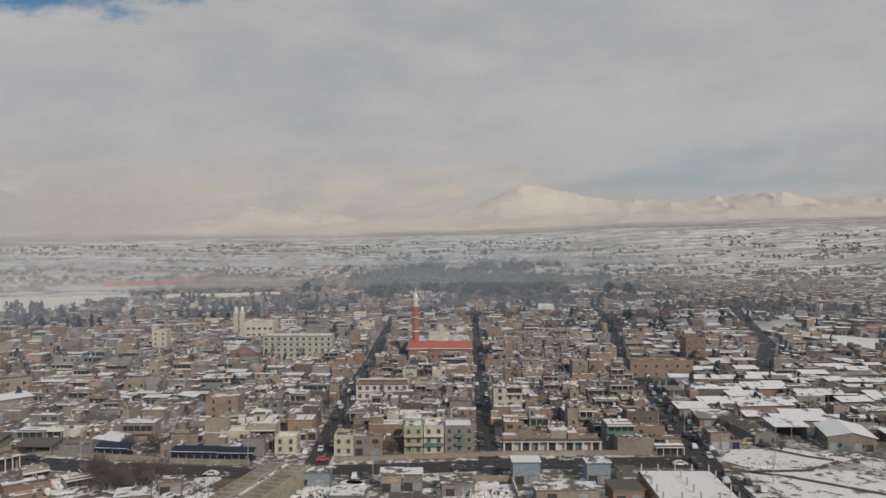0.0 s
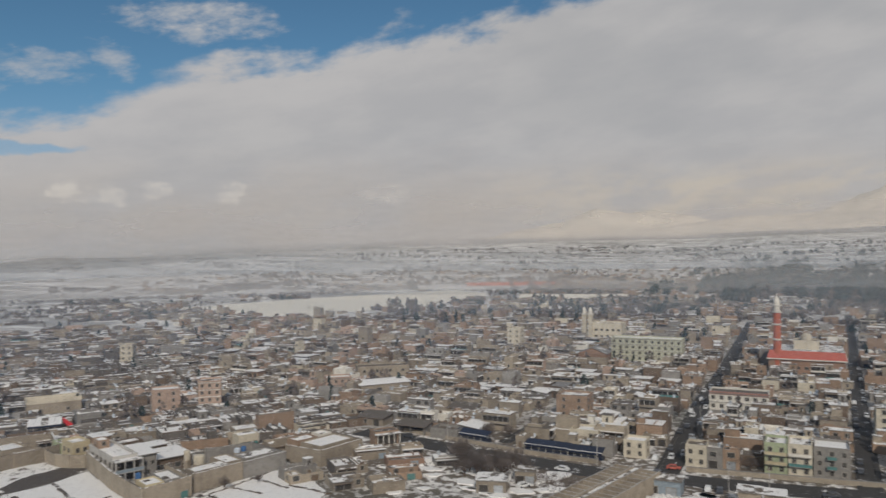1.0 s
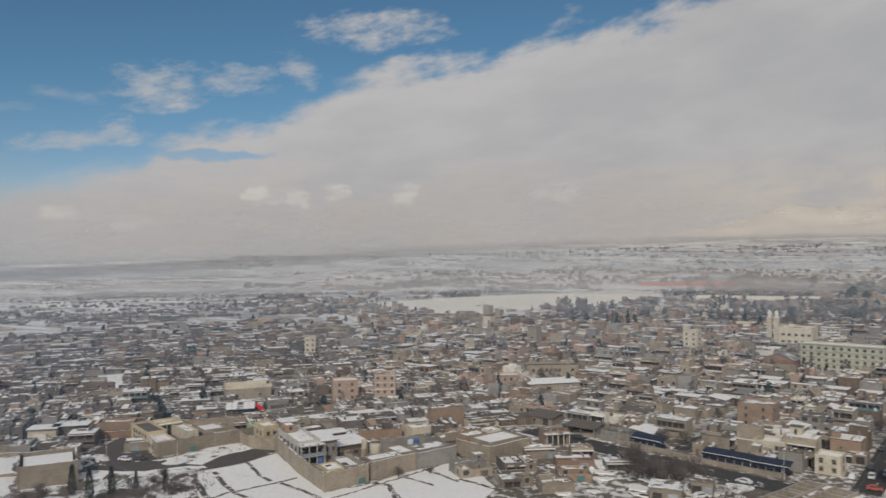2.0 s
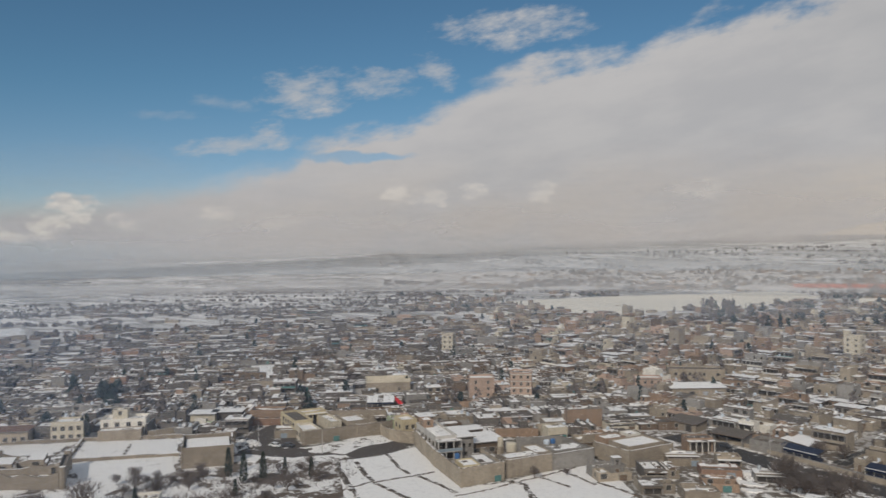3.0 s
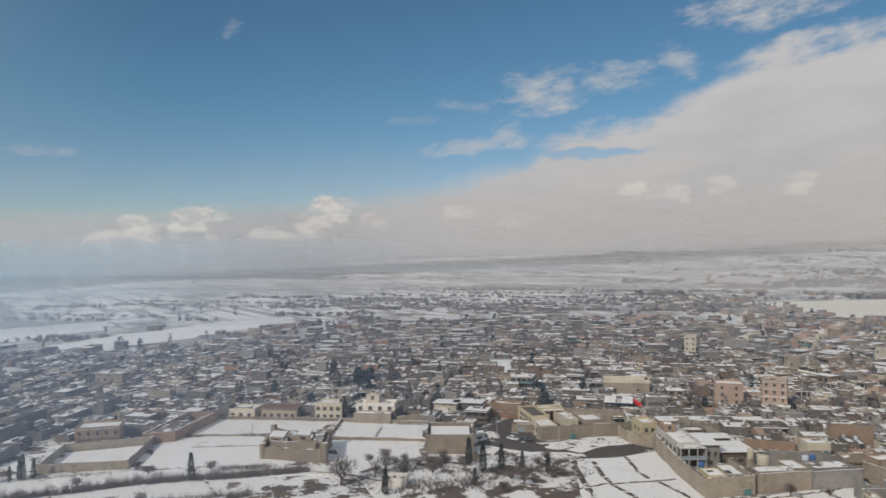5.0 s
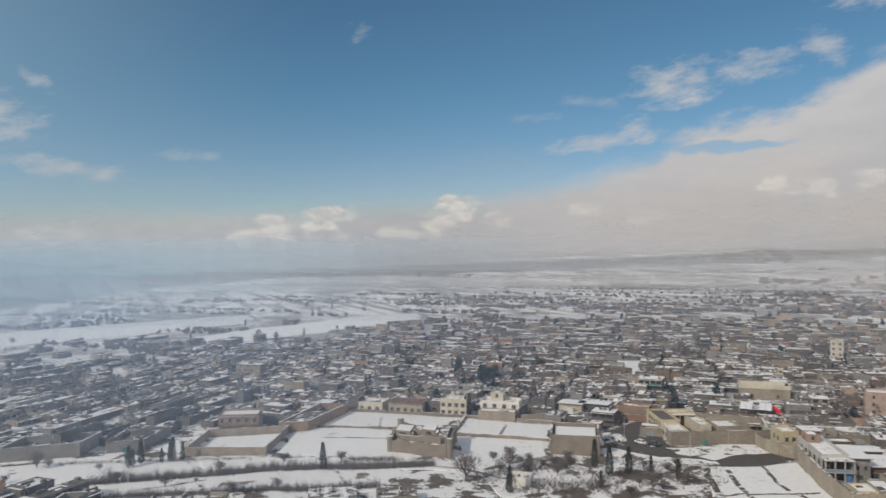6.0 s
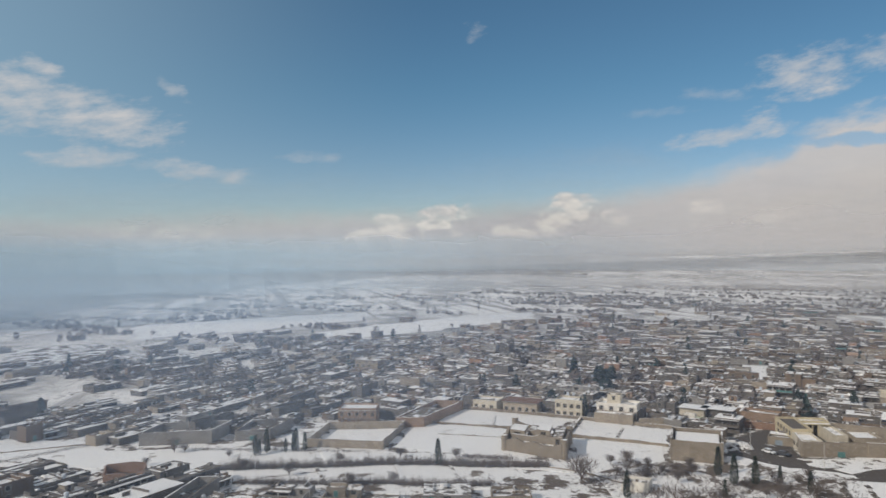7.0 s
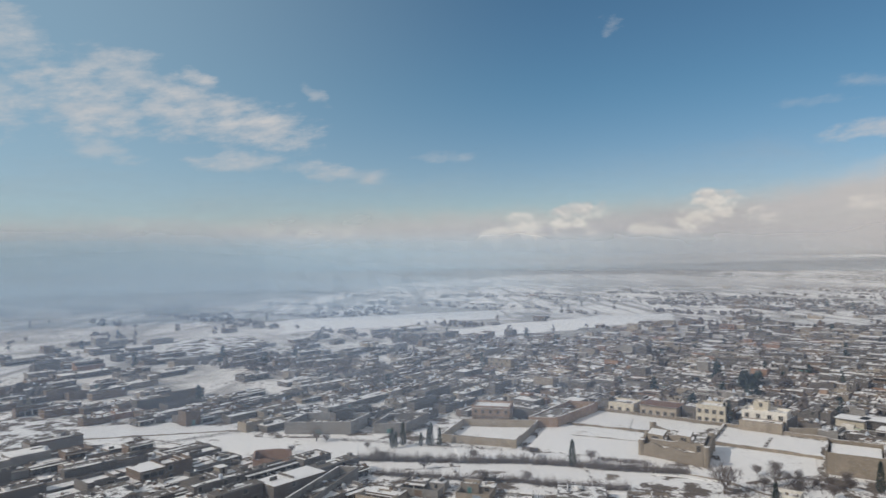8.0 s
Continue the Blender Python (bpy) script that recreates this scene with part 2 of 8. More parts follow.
def plain_material(name, colour, rough=0.6, metal=0.0, vary=0.18, scale=1.5):
    mt, k, b = material(name)
    pos = place(k)
    n = k.noise(pos, scale, 4.0, 0.6)
    r, _ = chance(k)
    c = k.mix(k.step(n, 0.3, 0.75), [v * (1 - vary) for v in colour], [min(0.88, v * (1 + vary)) for v in colour])
    c = k.mix(k.m("MULTIPLY", r, vary), c, [v * 0.6 for v in colour])
    k.put(b.inputs["Base Color"], c)
    b.inputs["Roughness"].default_value, b.inputs["Metallic"].default_value = rough, metal
    bump(k, b, n, 0.2, 0.03)
    return mt


M = {
    "brick": wall_material("brown_brick", (0.30, 0.209, 0.146)),
    "mud": wall_material("mud_plaster", (0.272, 0.230, 0.178)),
    "beige": wall_material("beige_plaster", (0.335, 0.285, 0.22)),
    "cream": wall_material("cream_paint", (0.53, 0.475, 0.375), 0.12, 0.3),
    "cement": wall_material("grey_cement", (0.25, 0.235, 0.215)),
    "redbrick": wall_material("red_brick", (0.275, 0.172, 0.12), 0.15),
    "white": wall_material("white_wash", (0.66, 0.62, 0.55), 0.12, 0.25),
    "green": wall_material("pale_green_paint", (0.36, 0.40, 0.26), 0.15, 0.3),
    # grey-brown plaster, darkened to stand in for shade on western walls too
    "dim": wall_material("dark_shaded_plaster", (0.122, 0.108, 0.096)),
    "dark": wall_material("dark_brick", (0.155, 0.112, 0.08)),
    "pale_green": wall_material("grey_green_paint", (0.45, 0.44, 0.33), 0.1, 0.3),
    "yellow": wall_material("pale_yellow_paint", (0.50, 0.425, 0.28), 0.12, 0.35),
    "roof": snowy_material("flat_roof", (0.145, 0.122, 0.10), 0.53, 0.34),
    "roof_white": snowy_material("snowed_roof", (0.17, 0.14, 0.11), 0.76, 0.28),
    "rust_roof": snowy_material("reddish_mud_roof", (0.22, 0.125, 0.085), 0.34, 0.3),
    "court": snowy_material("courtyard", (0.12, 0.095, 0.075), 0.45, 0.3),
    "tin": snowy_material("tin_roof", (0.26, 0.25, 0.24), 0.60, 0.2, (0.19, 0.18, 0.17)),
    "glass": plain_material("dark_pane", (0.075, 0.072, 0.068), 0.15, 0.0, 0.3),
    "frame": plain_material("window_paint", (0.33, 0.295, 0.25), 0.6, 0.0, 0.5),
    # near-black colour that paints in the shade of recesses and open doors
    "shade": plain_material("painted_shade", (0.055, 0.048, 0.042), 0.8),
    "wood": plain_material("weathered_wood", (0.16, 0.115, 0.08), 0.8),
    "steel": plain_material("galvanised_steel", (0.45, 0.47, 0.49), 0.45, 0.5),
    "tank": plain_material("plastic_tank", (0.55, 0.60, 0.66), 0.5),
    "tank_blue": plain_material("blue_plastic", (0.05, 0.14, 0.32), 0.45),
    "teal": plain_material("teal_paint", (0.085, 0.20, 0.19), 0.6),
    "blue": plain_material("blue_paint", (0.014, 0.021, 0.045), 0.5),
    "grey_blue": plain_material("grey_blue_sheet", (0.25, 0.30, 0.34), 0.5),
    "red": plain_material("red_paint", (0.46, 0.105, 0.07), 0.65),
    "faded_red": wall_material("faded_red_paint", (0.34, 0.185, 0.15), 0.1, 0.4),
    "red_cloth": plain_material("red_cloth", (0.70, 0.03, 0.04), 0.8),
    "orange": wall_material("orange_red_paint", (0.43, 0.125, 0.07), 0.08, 0.25),
    "peach": wall_material("peach_brick", (0.41, 0.30, 0.235), 0.1, 0.3),
    "concrete": wall_material("raw_concrete", (0.42, 0.40, 0.37), 0.12, 0.4),
    "bark": plain_material("bare_bark", (0.115, 0.085, 0.065), 0.9),
    "twig": plain_material("bare_twigs", (0.15, 0.125, 0.112), 0.9),
    "needle": plain_material("dark_needles", (0.032, 0.048, 0.032), 0.8, 0.0, 0.45, 3.0),
    "conifer": plain_material("pine_needles", (0.033, 0.052, 0.047), 0.8, 0.0, 0.45, 1.0),
    "rubber": plain_material("black_rubber", (0.02, 0.02, 0.02), 0.8),
    "car_white": plain_material("white_car_paint", (0.70, 0.70, 0.69), 0.3),
    "car_dark": plain_material("dark_car_paint", (0.06, 0.065, 0.075), 0.3),
    "car_yellow": plain_material("yellow_car_paint", (0.58, 0.50, 0.30), 0.35),
    "asphalt": snowy_material("wet_asphalt", (0.058, 0.052, 0.046), 0.22, 0.2, (0.032, 0.030, 0.028), 0.0),
    "furrow": snowy_material("bare_furrow", (0.10, 0.082, 0.066), 0.38, 0.5, (0.06, 0.05, 0.04), 0.0),
    "mud_road": snowy_material("mud_road", (0.098, 0.082, 0.070), 0.20, 0.16, (0.062, 0.052, 0.046), 0.0),
    "snow": snowy_material("field_snow", (0.20, 0.16, 0.12), 0.80, 0.10, None, 0.05),
    "snow_wide": snowy_material("wide_field_snow", (0.24, 0.20, 0.15), 0.80, 0.018, None, 0.05, ((0.84, 0.77, 0.64), (0.66, 0.59, 0.47))),
    "churned": snowy_material("churned_snow", (0.16, 0.13, 0.10), 0.70, 0.26, None, 0.05),
    "snow_thin": snowy_material("thin_snow", (0.14, 0.108, 0.082), 0.60, 0.12, None, 0.08),
    "rubble": snowy_material("rubble", (0.17, 0.14, 0.115), 0.66, 0.4, None, 0.1),
}


# ---- mesh building ----
class MB:
    """Gathers faces of boxes, walls and tubes, with a material for each face."""

    def __init__(self):
        self.v, self.f, self.m = [], [], []

    def face(self, pts, mt):
        n = len(self.v)
        self.v.extend(pts)
        self.f.append(tuple(range(n, n + len(pts))))
        self.m.append(mt)

    def box(self, x0, x1, y0, y1, z0, z1, mt, top=None, floor=False):
        n = len(self.v)
        self.v.extend(((x0, y0, z0), (x1, y0, z0), (x1, y1, z0), (x0, y1, z0), (x0, y0, z1), (x1, y0, z1), (x1, y1, z1), (x0, y1, z1)))
        self.f.extend(((n, n + 1, n + 5, n + 4), (n + 1, n + 2, n + 6, n + 5), (n + 2, n + 3, n + 7, n + 6), (n + 3, n, n + 4, n + 7), (n + 4, n + 5, n + 6, n + 7)))
        self.m.extend((mt, mt, mt, mt, top or mt))
        if floor:
            self.f.append((n + 3, n + 2, n + 1, n))
            self.m.append(mt)

    def shell(self, x0, x1, y0, y1, z0, zr, zp, t, mt):
        """Four walls of one piece from z0 to zp, hollow above the roof level zr."""
        n = len(self.v)
        o = ((x0, y0), (x1, y0), (x1, y1), (x0, y1))
        i = ((x0 + t, y0 + t), (x1 - t, y0 + t), (x1 - t, y1 - t), (x0 + t, y1 - t))
        for ring, z in ((o, z0), (o, zp), (i, zp), (i, zr)):
            self.v.extend((a, b, z) for a, b in ring)
        for r in range(3):
            for c in range(4):
                d = (c + 1) % 4
                self.f.append((n + 4 * r + c, n + 4 * r + d, n + 4 * r + 4 + d, n + 4 * r + 4 + c))
                self.m.append(mt)

    def prism(self, pts, z0, z1, mt, top=None):
        """An upright prism over a ring of points, anticlockwise."""
        n, k = len(self.v), len(pts)
        self.v.extend((a, b, z0) for a, b in pts)
        self.v.extend((a, b, z1) for a, b in pts)
        for c in range(k):
            d = (c + 1) % k
            self.f.append((n + c, n + d, n + k + d, n + k + c))
            self.m.append(mt)
        self.f.append(tuple(range(n + k, n + 2 * k)))
        self.m.append(top or mt)

    def wall(self, a, b, h, t, mt, z0=0.0, top=None, uneven=0.0, rng=None):
        """A straight wall between two ground points."""
        ax, ay = a
        bx, by = b
        L = math.hypot(bx - ax, by - ay) or 1.0
        nx, ny = -(by - ay) / L * t / 2, (bx - ax) / L * t / 2
        steps = max(1, int(L / 3)) if uneven else 1
        n = len(self.v)
        for s in range(steps + 1):
            q = s / steps
            x, y = ax + (bx - ax) * q, ay + (by - ay) * q
            z = z0 + h + (rng.uniform(-uneven, uneven) if uneven else 0.0)
            self.v.extend(((x - nx, y - ny, z0), (x - nx, y - ny, z), (x + nx, y + ny, z), (x + nx, y + ny, z0)))
        for s in range(steps):
            p, q = n + 4 * s, n + 4 * s + 4
            for c, mm in ((0, mt), (1, top or mt), (2, mt)):
                self.f.append((p + c, q + c, q + c + 1, p + c + 1))
                self.m.append(mm)
        e = n + 4 * steps
        self.f.extend(((n, n + 1, n + 2, n + 3), (e + 3, e + 2, e + 1, e)))
        self.m.extend((mt, mt))

    def tube(self, p, q, r0, r1, mt, n=6, cap=True):
        p, q = Vector(p), Vector(q)
        w = (q - p).normalized()
        u = w.orthogonal().normalized()
        s = w.cross(u)
        k = len(self.v)
        for c, r in ((p, r0), (q, r1)):
            for i in range(n):
                a = 2 * math.pi * i / n
                self.v.append(tuple(c + u * (r * math.cos(a)) + s * (r * math.sin(a))))
        for i in range(n):
            j = (i + 1) % n
            self.f.append((k + i, k + j, k + n + j, k + n + i))
            self.m.append(mt)
        if cap:
            self.f.append(tuple(range(k + n, k + 2 * n)))
            self.m.append(mt)

    def turned(self, profile, mt, n=12, cx=0.0, cy=0.0):
        """A turned body round the upright axis: rows of radius and height; a row may name its own material."""
        k = len(self.v)
        for row in profile:
            for i in range(n):
                a = 2 * math.pi * i / n
                self.v.append((cx + row[0] * math.cos(a), cy + row[0] * math.sin(a), row[1]))
        for r in range(len(profile) - 1):
            mm = profile[r][2] if len(profile[r]) > 2 else mt
            for i in range(n):
                j = (i + 1) % n
                self.f.append((k + r * n + i, k + r * n + j, k + r * n + n + j, k + r * n + n + i))
                self.m.append(mm)

    def add(self, other, mat=None):
        n = len(self.v)
        if mat is None:
            self.v.extend(other.v)
        else:
            c, s, dx, dy, dz = mat
            self.v.extend((c * x - s * y + dx, s * x + c * y + dy, z + dz) for x, y, z in other.v)
        self.f.extend(tuple(i + n for i in f) for f in other.f)
        self.m.extend(other.m)

    def mesh(self, name):
        me = bpy.data.meshes.new(name)
        me.from_pydata(self.v, [], self.f)
        used = list(dict.fromkeys(self.m))
        for key in used:
            me.materials.append(M[key])
        at = {key: i for i, key in enumerate(used)}
        me.polygons.foreach_set("material_index", [at[key] for key in self.m])
        me.update()
        return me


def turn(x, y, deg, z=0.0):
    a = radians(deg)
    return (math.cos(a), math.sin(a), x, y, z)


def thing(name, label, category, group="", x=0.0, y=0.0, z=0.0, deg=0.0):
    ob = tagged(new(name), label, category, group)
    ob.empty_display_size = 0.5
    ob.matrix_basis = pose(x, y, z, 0, 0, deg)
    return ob


def part(name, mb, parent, label=""):
    ob = new(name, mb.mesh(name) if isinstance(mb, MB) else mb)
    ob.parent = parent
    if label:
        ob["label"] = label
    return ob


def solid(name, mb, label, category, kind="", group="", x=0.0, y=0.0, z=0.0, deg=0.0):
    ob = tagged(new(name, mb.mesh(name)), label, category, group, kind)
    ob.matrix_basis = pose(x, y, z, 0, 0, deg)
    return ob


def inside(x, y, poly):
    hit = False
    for (ax, ay), (bx, by) in zip(poly, poly[1:] + poly[:1]):
        if (ay > y) != (by > y) and x < (bx - ax) * (y - ay) / (by - ay) + ax:
            hit = not hit
    return hit


def ragged(poly, step, amount, rng):
    """The outline of a polygon with shorter, uneven edges."""
    out = []
    for (ax, ay), (bx, by) in zip(poly, poly[1:] + poly[:1]):
        L = math.hypot(bx - ax, by - ay)
        n = max(1, int(L / step))
        for s in range(n):
            q = s / n
            out.append((ax + (bx - ax) * q + rng.uniform(-amount, amount), ay + (by - ay) * q + rng.uniform(-amount, amount)))
    return out


def near_line(x, y, line, width):
    for (ax, ay), (bx, by) in zip(line, line[1:]):
        dx, dy = bx - ax, by - ay
        q = max(0.0, min(1.0, ((x - ax) * dx + (y - ay) * dy) / (dx * dx + dy * dy)))
        if math.hypot(x - ax - q * dx, y - ay - q * dy) < width:
            return True
    return False


def azimuth(x, y):
    return math.degrees(math.atan2(-x, y))


# ---- the land: one sheet to the horizon, hills in the north ----
def rise(r, az):
    """Height of the land at a distance and azimuth: flat under the town, rising in the north."""
    north = max(0.0, min(1.0, (84.0 - az) / 64.0)) if az > -90 else 0.0
    east = max(0.0, min(1.0, (8.0 - az) / 28.0)) if az > -90 else 0.0
    q = max(0.0, min(1.0, (r - 1500.0) / 2700.0))
    return (135.0 * north + 75.0 * east) * q * q * (3 - 2 * q)


def land_material():
    mt, k, b = material("snowy_land")
    pos = place(k)
    x, y, _ = k.split(pos)
    r = k.m("SQRT", k.m("ADD", k.m("MULTIPLY", x, x), k.m("MULTIPLY", y, y)))
    turned = k.add("ShaderNodeMapping")
    k.put(turned.inputs[0], pos)
    turned.inputs[2].default_value[2] = radians(-33)
    turned.inputs[3].default_value = (0.0017, 0.0068, 0.01)
    fields = k.add("ShaderNodeTexVoronoi")
    fields.feature, fields.distance = "DISTANCE_TO_EDGE", "EUCLIDEAN"
    k.put(fields.inputs["Vector"], turned.outputs[0])
    fields.inputs["Scale"].default_value = 1.6
    rows = k.m("MULTIPLY", k.step(fields.outputs[0], 0.045, 0.012), 0.6)
    wide = k.noise(k.scaled(turned.outputs[0], (1.0, 0.55, 1.0)), 1.7, 6.0, 0.62)
    mid = k.noise(pos, 0.022, 5.0, 0.6)
    small = k.noise(pos, 0.35, 5.0, 0.65)
    bare = k.step(k.m("ADD", k.m("MULTIPLY", wide, 0.55), k.m("MULTIPLY", mid, 0.45)), 0.485, 0.57)
    broken = k.noise(k.scaled(pos, (0.012, 0.03, 0.01)), 1.0, 5.0, 0.65)
    bare = k.m("MAXIMUM", bare, k.m("MULTIPLY", k.step(broken, 0.505, 0.58), k.step(k.m("MULTIPLY_ADD", x, 1.0, y), 100.0, 900.0)))
    bare = k.m("MAXIMUM", k.m("MULTIPLY", bare, 0.66), k.m("MULTIPLY", rows, k.step(mid, 0.36, 0.5)))
    town = k.step(k.m("ADD", r, k.m("MULTIPLY", mid, 260.0)), 900.0, 640.0)
    south_west = k.step(k.m("MULTIPLY_ADD", x, -0.28, y), 150.0, 20.0)
    patches = k.step(k.m("ADD", k.m("MULTIPLY", small, 0.6), k.m("MULTIPLY_ADD", south_west, 0.07, k.m("MULTIPLY", mid, 0.4))), 0.56, 0.48)
    bare = k.m("MAXIMUM", bare, k.m("MULTIPLY", town, patches))
    lines = k.noise(k.scaled(turned.outputs[0], (1.3, 9.0, 1.0)), 1.0, 4.0, 0.6)
    bare = k.m("MAXIMUM", bare, k.m("MULTIPLY", k.m("MULTIPLY", k.step(lines, 0.505, 0.59), 0.66), k.step(r, 560.0, 760.0)))
    # a darker belt far out, with snow again beyond it
    az = k.m("MULTIPLY", k.m("ARCTAN2", k.m("MULTIPLY", x, -1.0), y), 180 / math.pi)
    ragged_r = k.m("MULTIPLY_ADD", k.m("SUBTRACT", wide, 0.5), 700.0, r)
    inner = k.curve(az, ((-60, 2900), (25, 2950), (39, 2800), (50, 2450), (62, 2150), (75, 1850), (89, 1640), (100, 1250), (110, 860), (140, 700)))
    outer = k.curve(az, ((-60, 3900), (25, 3900), (39, 3600), (55, 3200), (66, 2900), (79, 2700), (140, 2700)))
    belt = k.m("MULTIPLY", k.step(k.m("SUBTRACT", ragged_r, inner), -40.0, 110.0), k.step(k.m("SUBTRACT", ragged_r, outer), 60.0, -120.0))
    belt = k.m("MULTIPLY", belt, k.m("MULTIPLY_ADD", k.step(az, 28.0, 50.0), 0.8, 0.2))
    bare = k.m("MAXIMUM", bare, k.m("MULTIPLY", belt, k.m("MULTIPLY_ADD", k.step(mid, 0.62, 0.42), 0.45, 0.5)))
    earth = k.mix(k.step(small, 0.3, 0.7), (0.17, 0.135, 0.10), (0.09, 0.075, 0.06))
    earth = k.mix(k.step(wide, 0.4, 0.65), earth, (0.10, 0.095, 0.075))
    snow = k.mix(k.step(small, 0.4, 0.75), (0.86, 0.83, 0.79), (0.70, 0.665, 0.62))
    k.put(b.inputs["Base Color"], k.mix(bare, snow, earth))
    b.inputs["Roughness"].default_value = 0.85
    bump(k, b, small, 0.4, 0.2)
    return mt


def mountain_material():
    mt, k, b = material("snowy_rock")
    pos = place(k)
    n = k.noise(pos, 0.006, 6.0, 0.62)
    fine = k.noise(pos, 0.03, 5.0, 0.6)
    nz = k.split(k.add("ShaderNodeNewGeometry").outputs["Normal"])[2]
    rock = k.step(k.m("ADD", k.m("MULTIPLY", nz, -0.5), k.m("MULTIPLY_ADD", n, 0.8, k.m("MULTIPLY", fine, 0.25))), 0.24, 0.42)
    k.put(b.inputs["Base Color"], k.mix(rock, (0.68, 0.615, 0.53), (0.25, 0.24, 0.23)))
    b.inputs["Roughness"].default_value = 0.9
    return mt


M["land"] = land_material()
M["mountain"] = mountain_material()

RINGS = [0, 60, 120, 180, 240, 320, 420, 560, 740, 960, 1240, 1500, 1700, 1900, 2150, 2400, 2700, 3000, 3300, 3600, 3900, 4200, 4500, 4750]
mb = MB()
SECT = 180
mb.v.append((0.0, 0.0, 0.0))
for r in RINGS[1:]:
    for i in range(SECT):
        az = -180 + 360 * i / SECT
        z = rise(r, az)
        if r > 1600:
            z += 14 * noise.noise((r * math.sin(radians(az)) / 500, r * math.cos(radians(az)) / 500, 3.0)) * min(1, (r - 1600) / 1200) * (1 if az < 55 and az > -90 else 0.15)
        mb.v.append((-r * math.sin(radians(az)), r * math.cos(radians(az)), z))
for i in range(SECT):
    j = (i + 1) % SECT
    mb.f.append((0, 1 + j, 1 + i)[::-1])
    for q in range(len(RINGS) - 2):
        a = 1 + q * SECT
        mb.f.append((a + i, a + j, a + SECT + j, a + SECT + i))
mb.m = ["land"] * len(mb.f)
land = solid("ground", mb, "snow-covered plain with bare earth and field edges", "ground", "structure")

# snow mountains: a ridge in the north, foothills before it
mb = MB()
CREST_AZ = (-52, -34, -20, -12, -6, -1, 4, 9, 13, 20, 27, 34, 40)
CREST_Z = (210, 280, 290, 300, 345, 270, 215, 300, 265, 190, 150, 120, 90)
AZ0, AZ1, NA, NR = -52.0, 78.0, 300, 26
for q in range(NR + 1):
    for i in range(NA + 1):
        az = AZ0 + (AZ1 - AZ0) * i / NA
        r = 3500 + 1250 * q / NR
        x, y = -r * math.sin(radians(az)), r * math.cos(radians(az))
        ridge = math.exp(-((q / NR - 0.72) / 0.24) ** 2)
        foot = math.exp(-((q / NR - 0.25) / 0.16) ** 2)
        fade = max(0.0, min(1.0, (40 - az) / 26.0)) * max(0.0, min(1.0, (az + 50) / 10))
        n = noise.ridged_multi_fractal((x / 1150, y / 1150, 1.7), 0.85, 2.15, 6, 1.0, 2.0)
        n2 = abs(noise.noise((x / 260, y / 260, 7.1)))
        crest = np.interp(az, CREST_AZ, CREST_Z)
        z = rise(r, az) * (1 - ridge) - 22 + fade * (ridge * (crest * (0.72 + 0.34 * n) + 34 * (0.5 - n2)) + foot * max(0.0, 70 * n - 30))
        mb.v.append((x, y, z))
for q in range(NR):
    for i in range(NA):
        a = q * (NA + 1) + i
        mb.f.append((a, a + NA + 1, a + NA + 2, a + 1))
mb.m = ["mountain"] * len(mb.f)
solid("mountain_range", mb, "snow-covered mountain ridge with bare rock ribs", "mountain", "structure")


# winter haze imitated by see-through shells round the eye, denser in the west
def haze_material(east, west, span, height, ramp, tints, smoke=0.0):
    mt = bpy.data.materials.new("haze_shell_veil")
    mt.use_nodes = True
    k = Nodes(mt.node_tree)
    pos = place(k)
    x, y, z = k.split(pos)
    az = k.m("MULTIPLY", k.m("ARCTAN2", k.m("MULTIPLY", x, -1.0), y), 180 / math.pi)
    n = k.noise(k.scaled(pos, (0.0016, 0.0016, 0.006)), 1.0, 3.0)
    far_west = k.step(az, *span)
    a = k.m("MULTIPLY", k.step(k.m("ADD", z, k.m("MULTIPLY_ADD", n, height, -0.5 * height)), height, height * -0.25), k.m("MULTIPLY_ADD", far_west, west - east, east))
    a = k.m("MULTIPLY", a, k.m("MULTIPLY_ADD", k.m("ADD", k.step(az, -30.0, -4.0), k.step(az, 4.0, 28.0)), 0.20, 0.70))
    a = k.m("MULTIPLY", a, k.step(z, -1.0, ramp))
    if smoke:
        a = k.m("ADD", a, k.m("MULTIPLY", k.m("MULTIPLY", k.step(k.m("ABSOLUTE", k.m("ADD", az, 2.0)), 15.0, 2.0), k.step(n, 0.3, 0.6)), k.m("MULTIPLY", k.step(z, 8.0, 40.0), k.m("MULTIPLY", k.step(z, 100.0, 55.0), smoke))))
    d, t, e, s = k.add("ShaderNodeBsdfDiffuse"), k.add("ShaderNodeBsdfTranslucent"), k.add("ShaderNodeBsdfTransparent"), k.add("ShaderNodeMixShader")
    # haze colour is painted onto the shell by azimuth, bluer in the west
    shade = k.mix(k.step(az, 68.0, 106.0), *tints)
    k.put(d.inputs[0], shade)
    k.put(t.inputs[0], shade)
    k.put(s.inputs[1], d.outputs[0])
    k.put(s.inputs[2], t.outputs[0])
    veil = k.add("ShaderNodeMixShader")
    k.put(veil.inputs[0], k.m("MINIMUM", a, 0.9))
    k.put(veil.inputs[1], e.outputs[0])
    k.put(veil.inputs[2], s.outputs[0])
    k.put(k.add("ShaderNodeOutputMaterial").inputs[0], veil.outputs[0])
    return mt


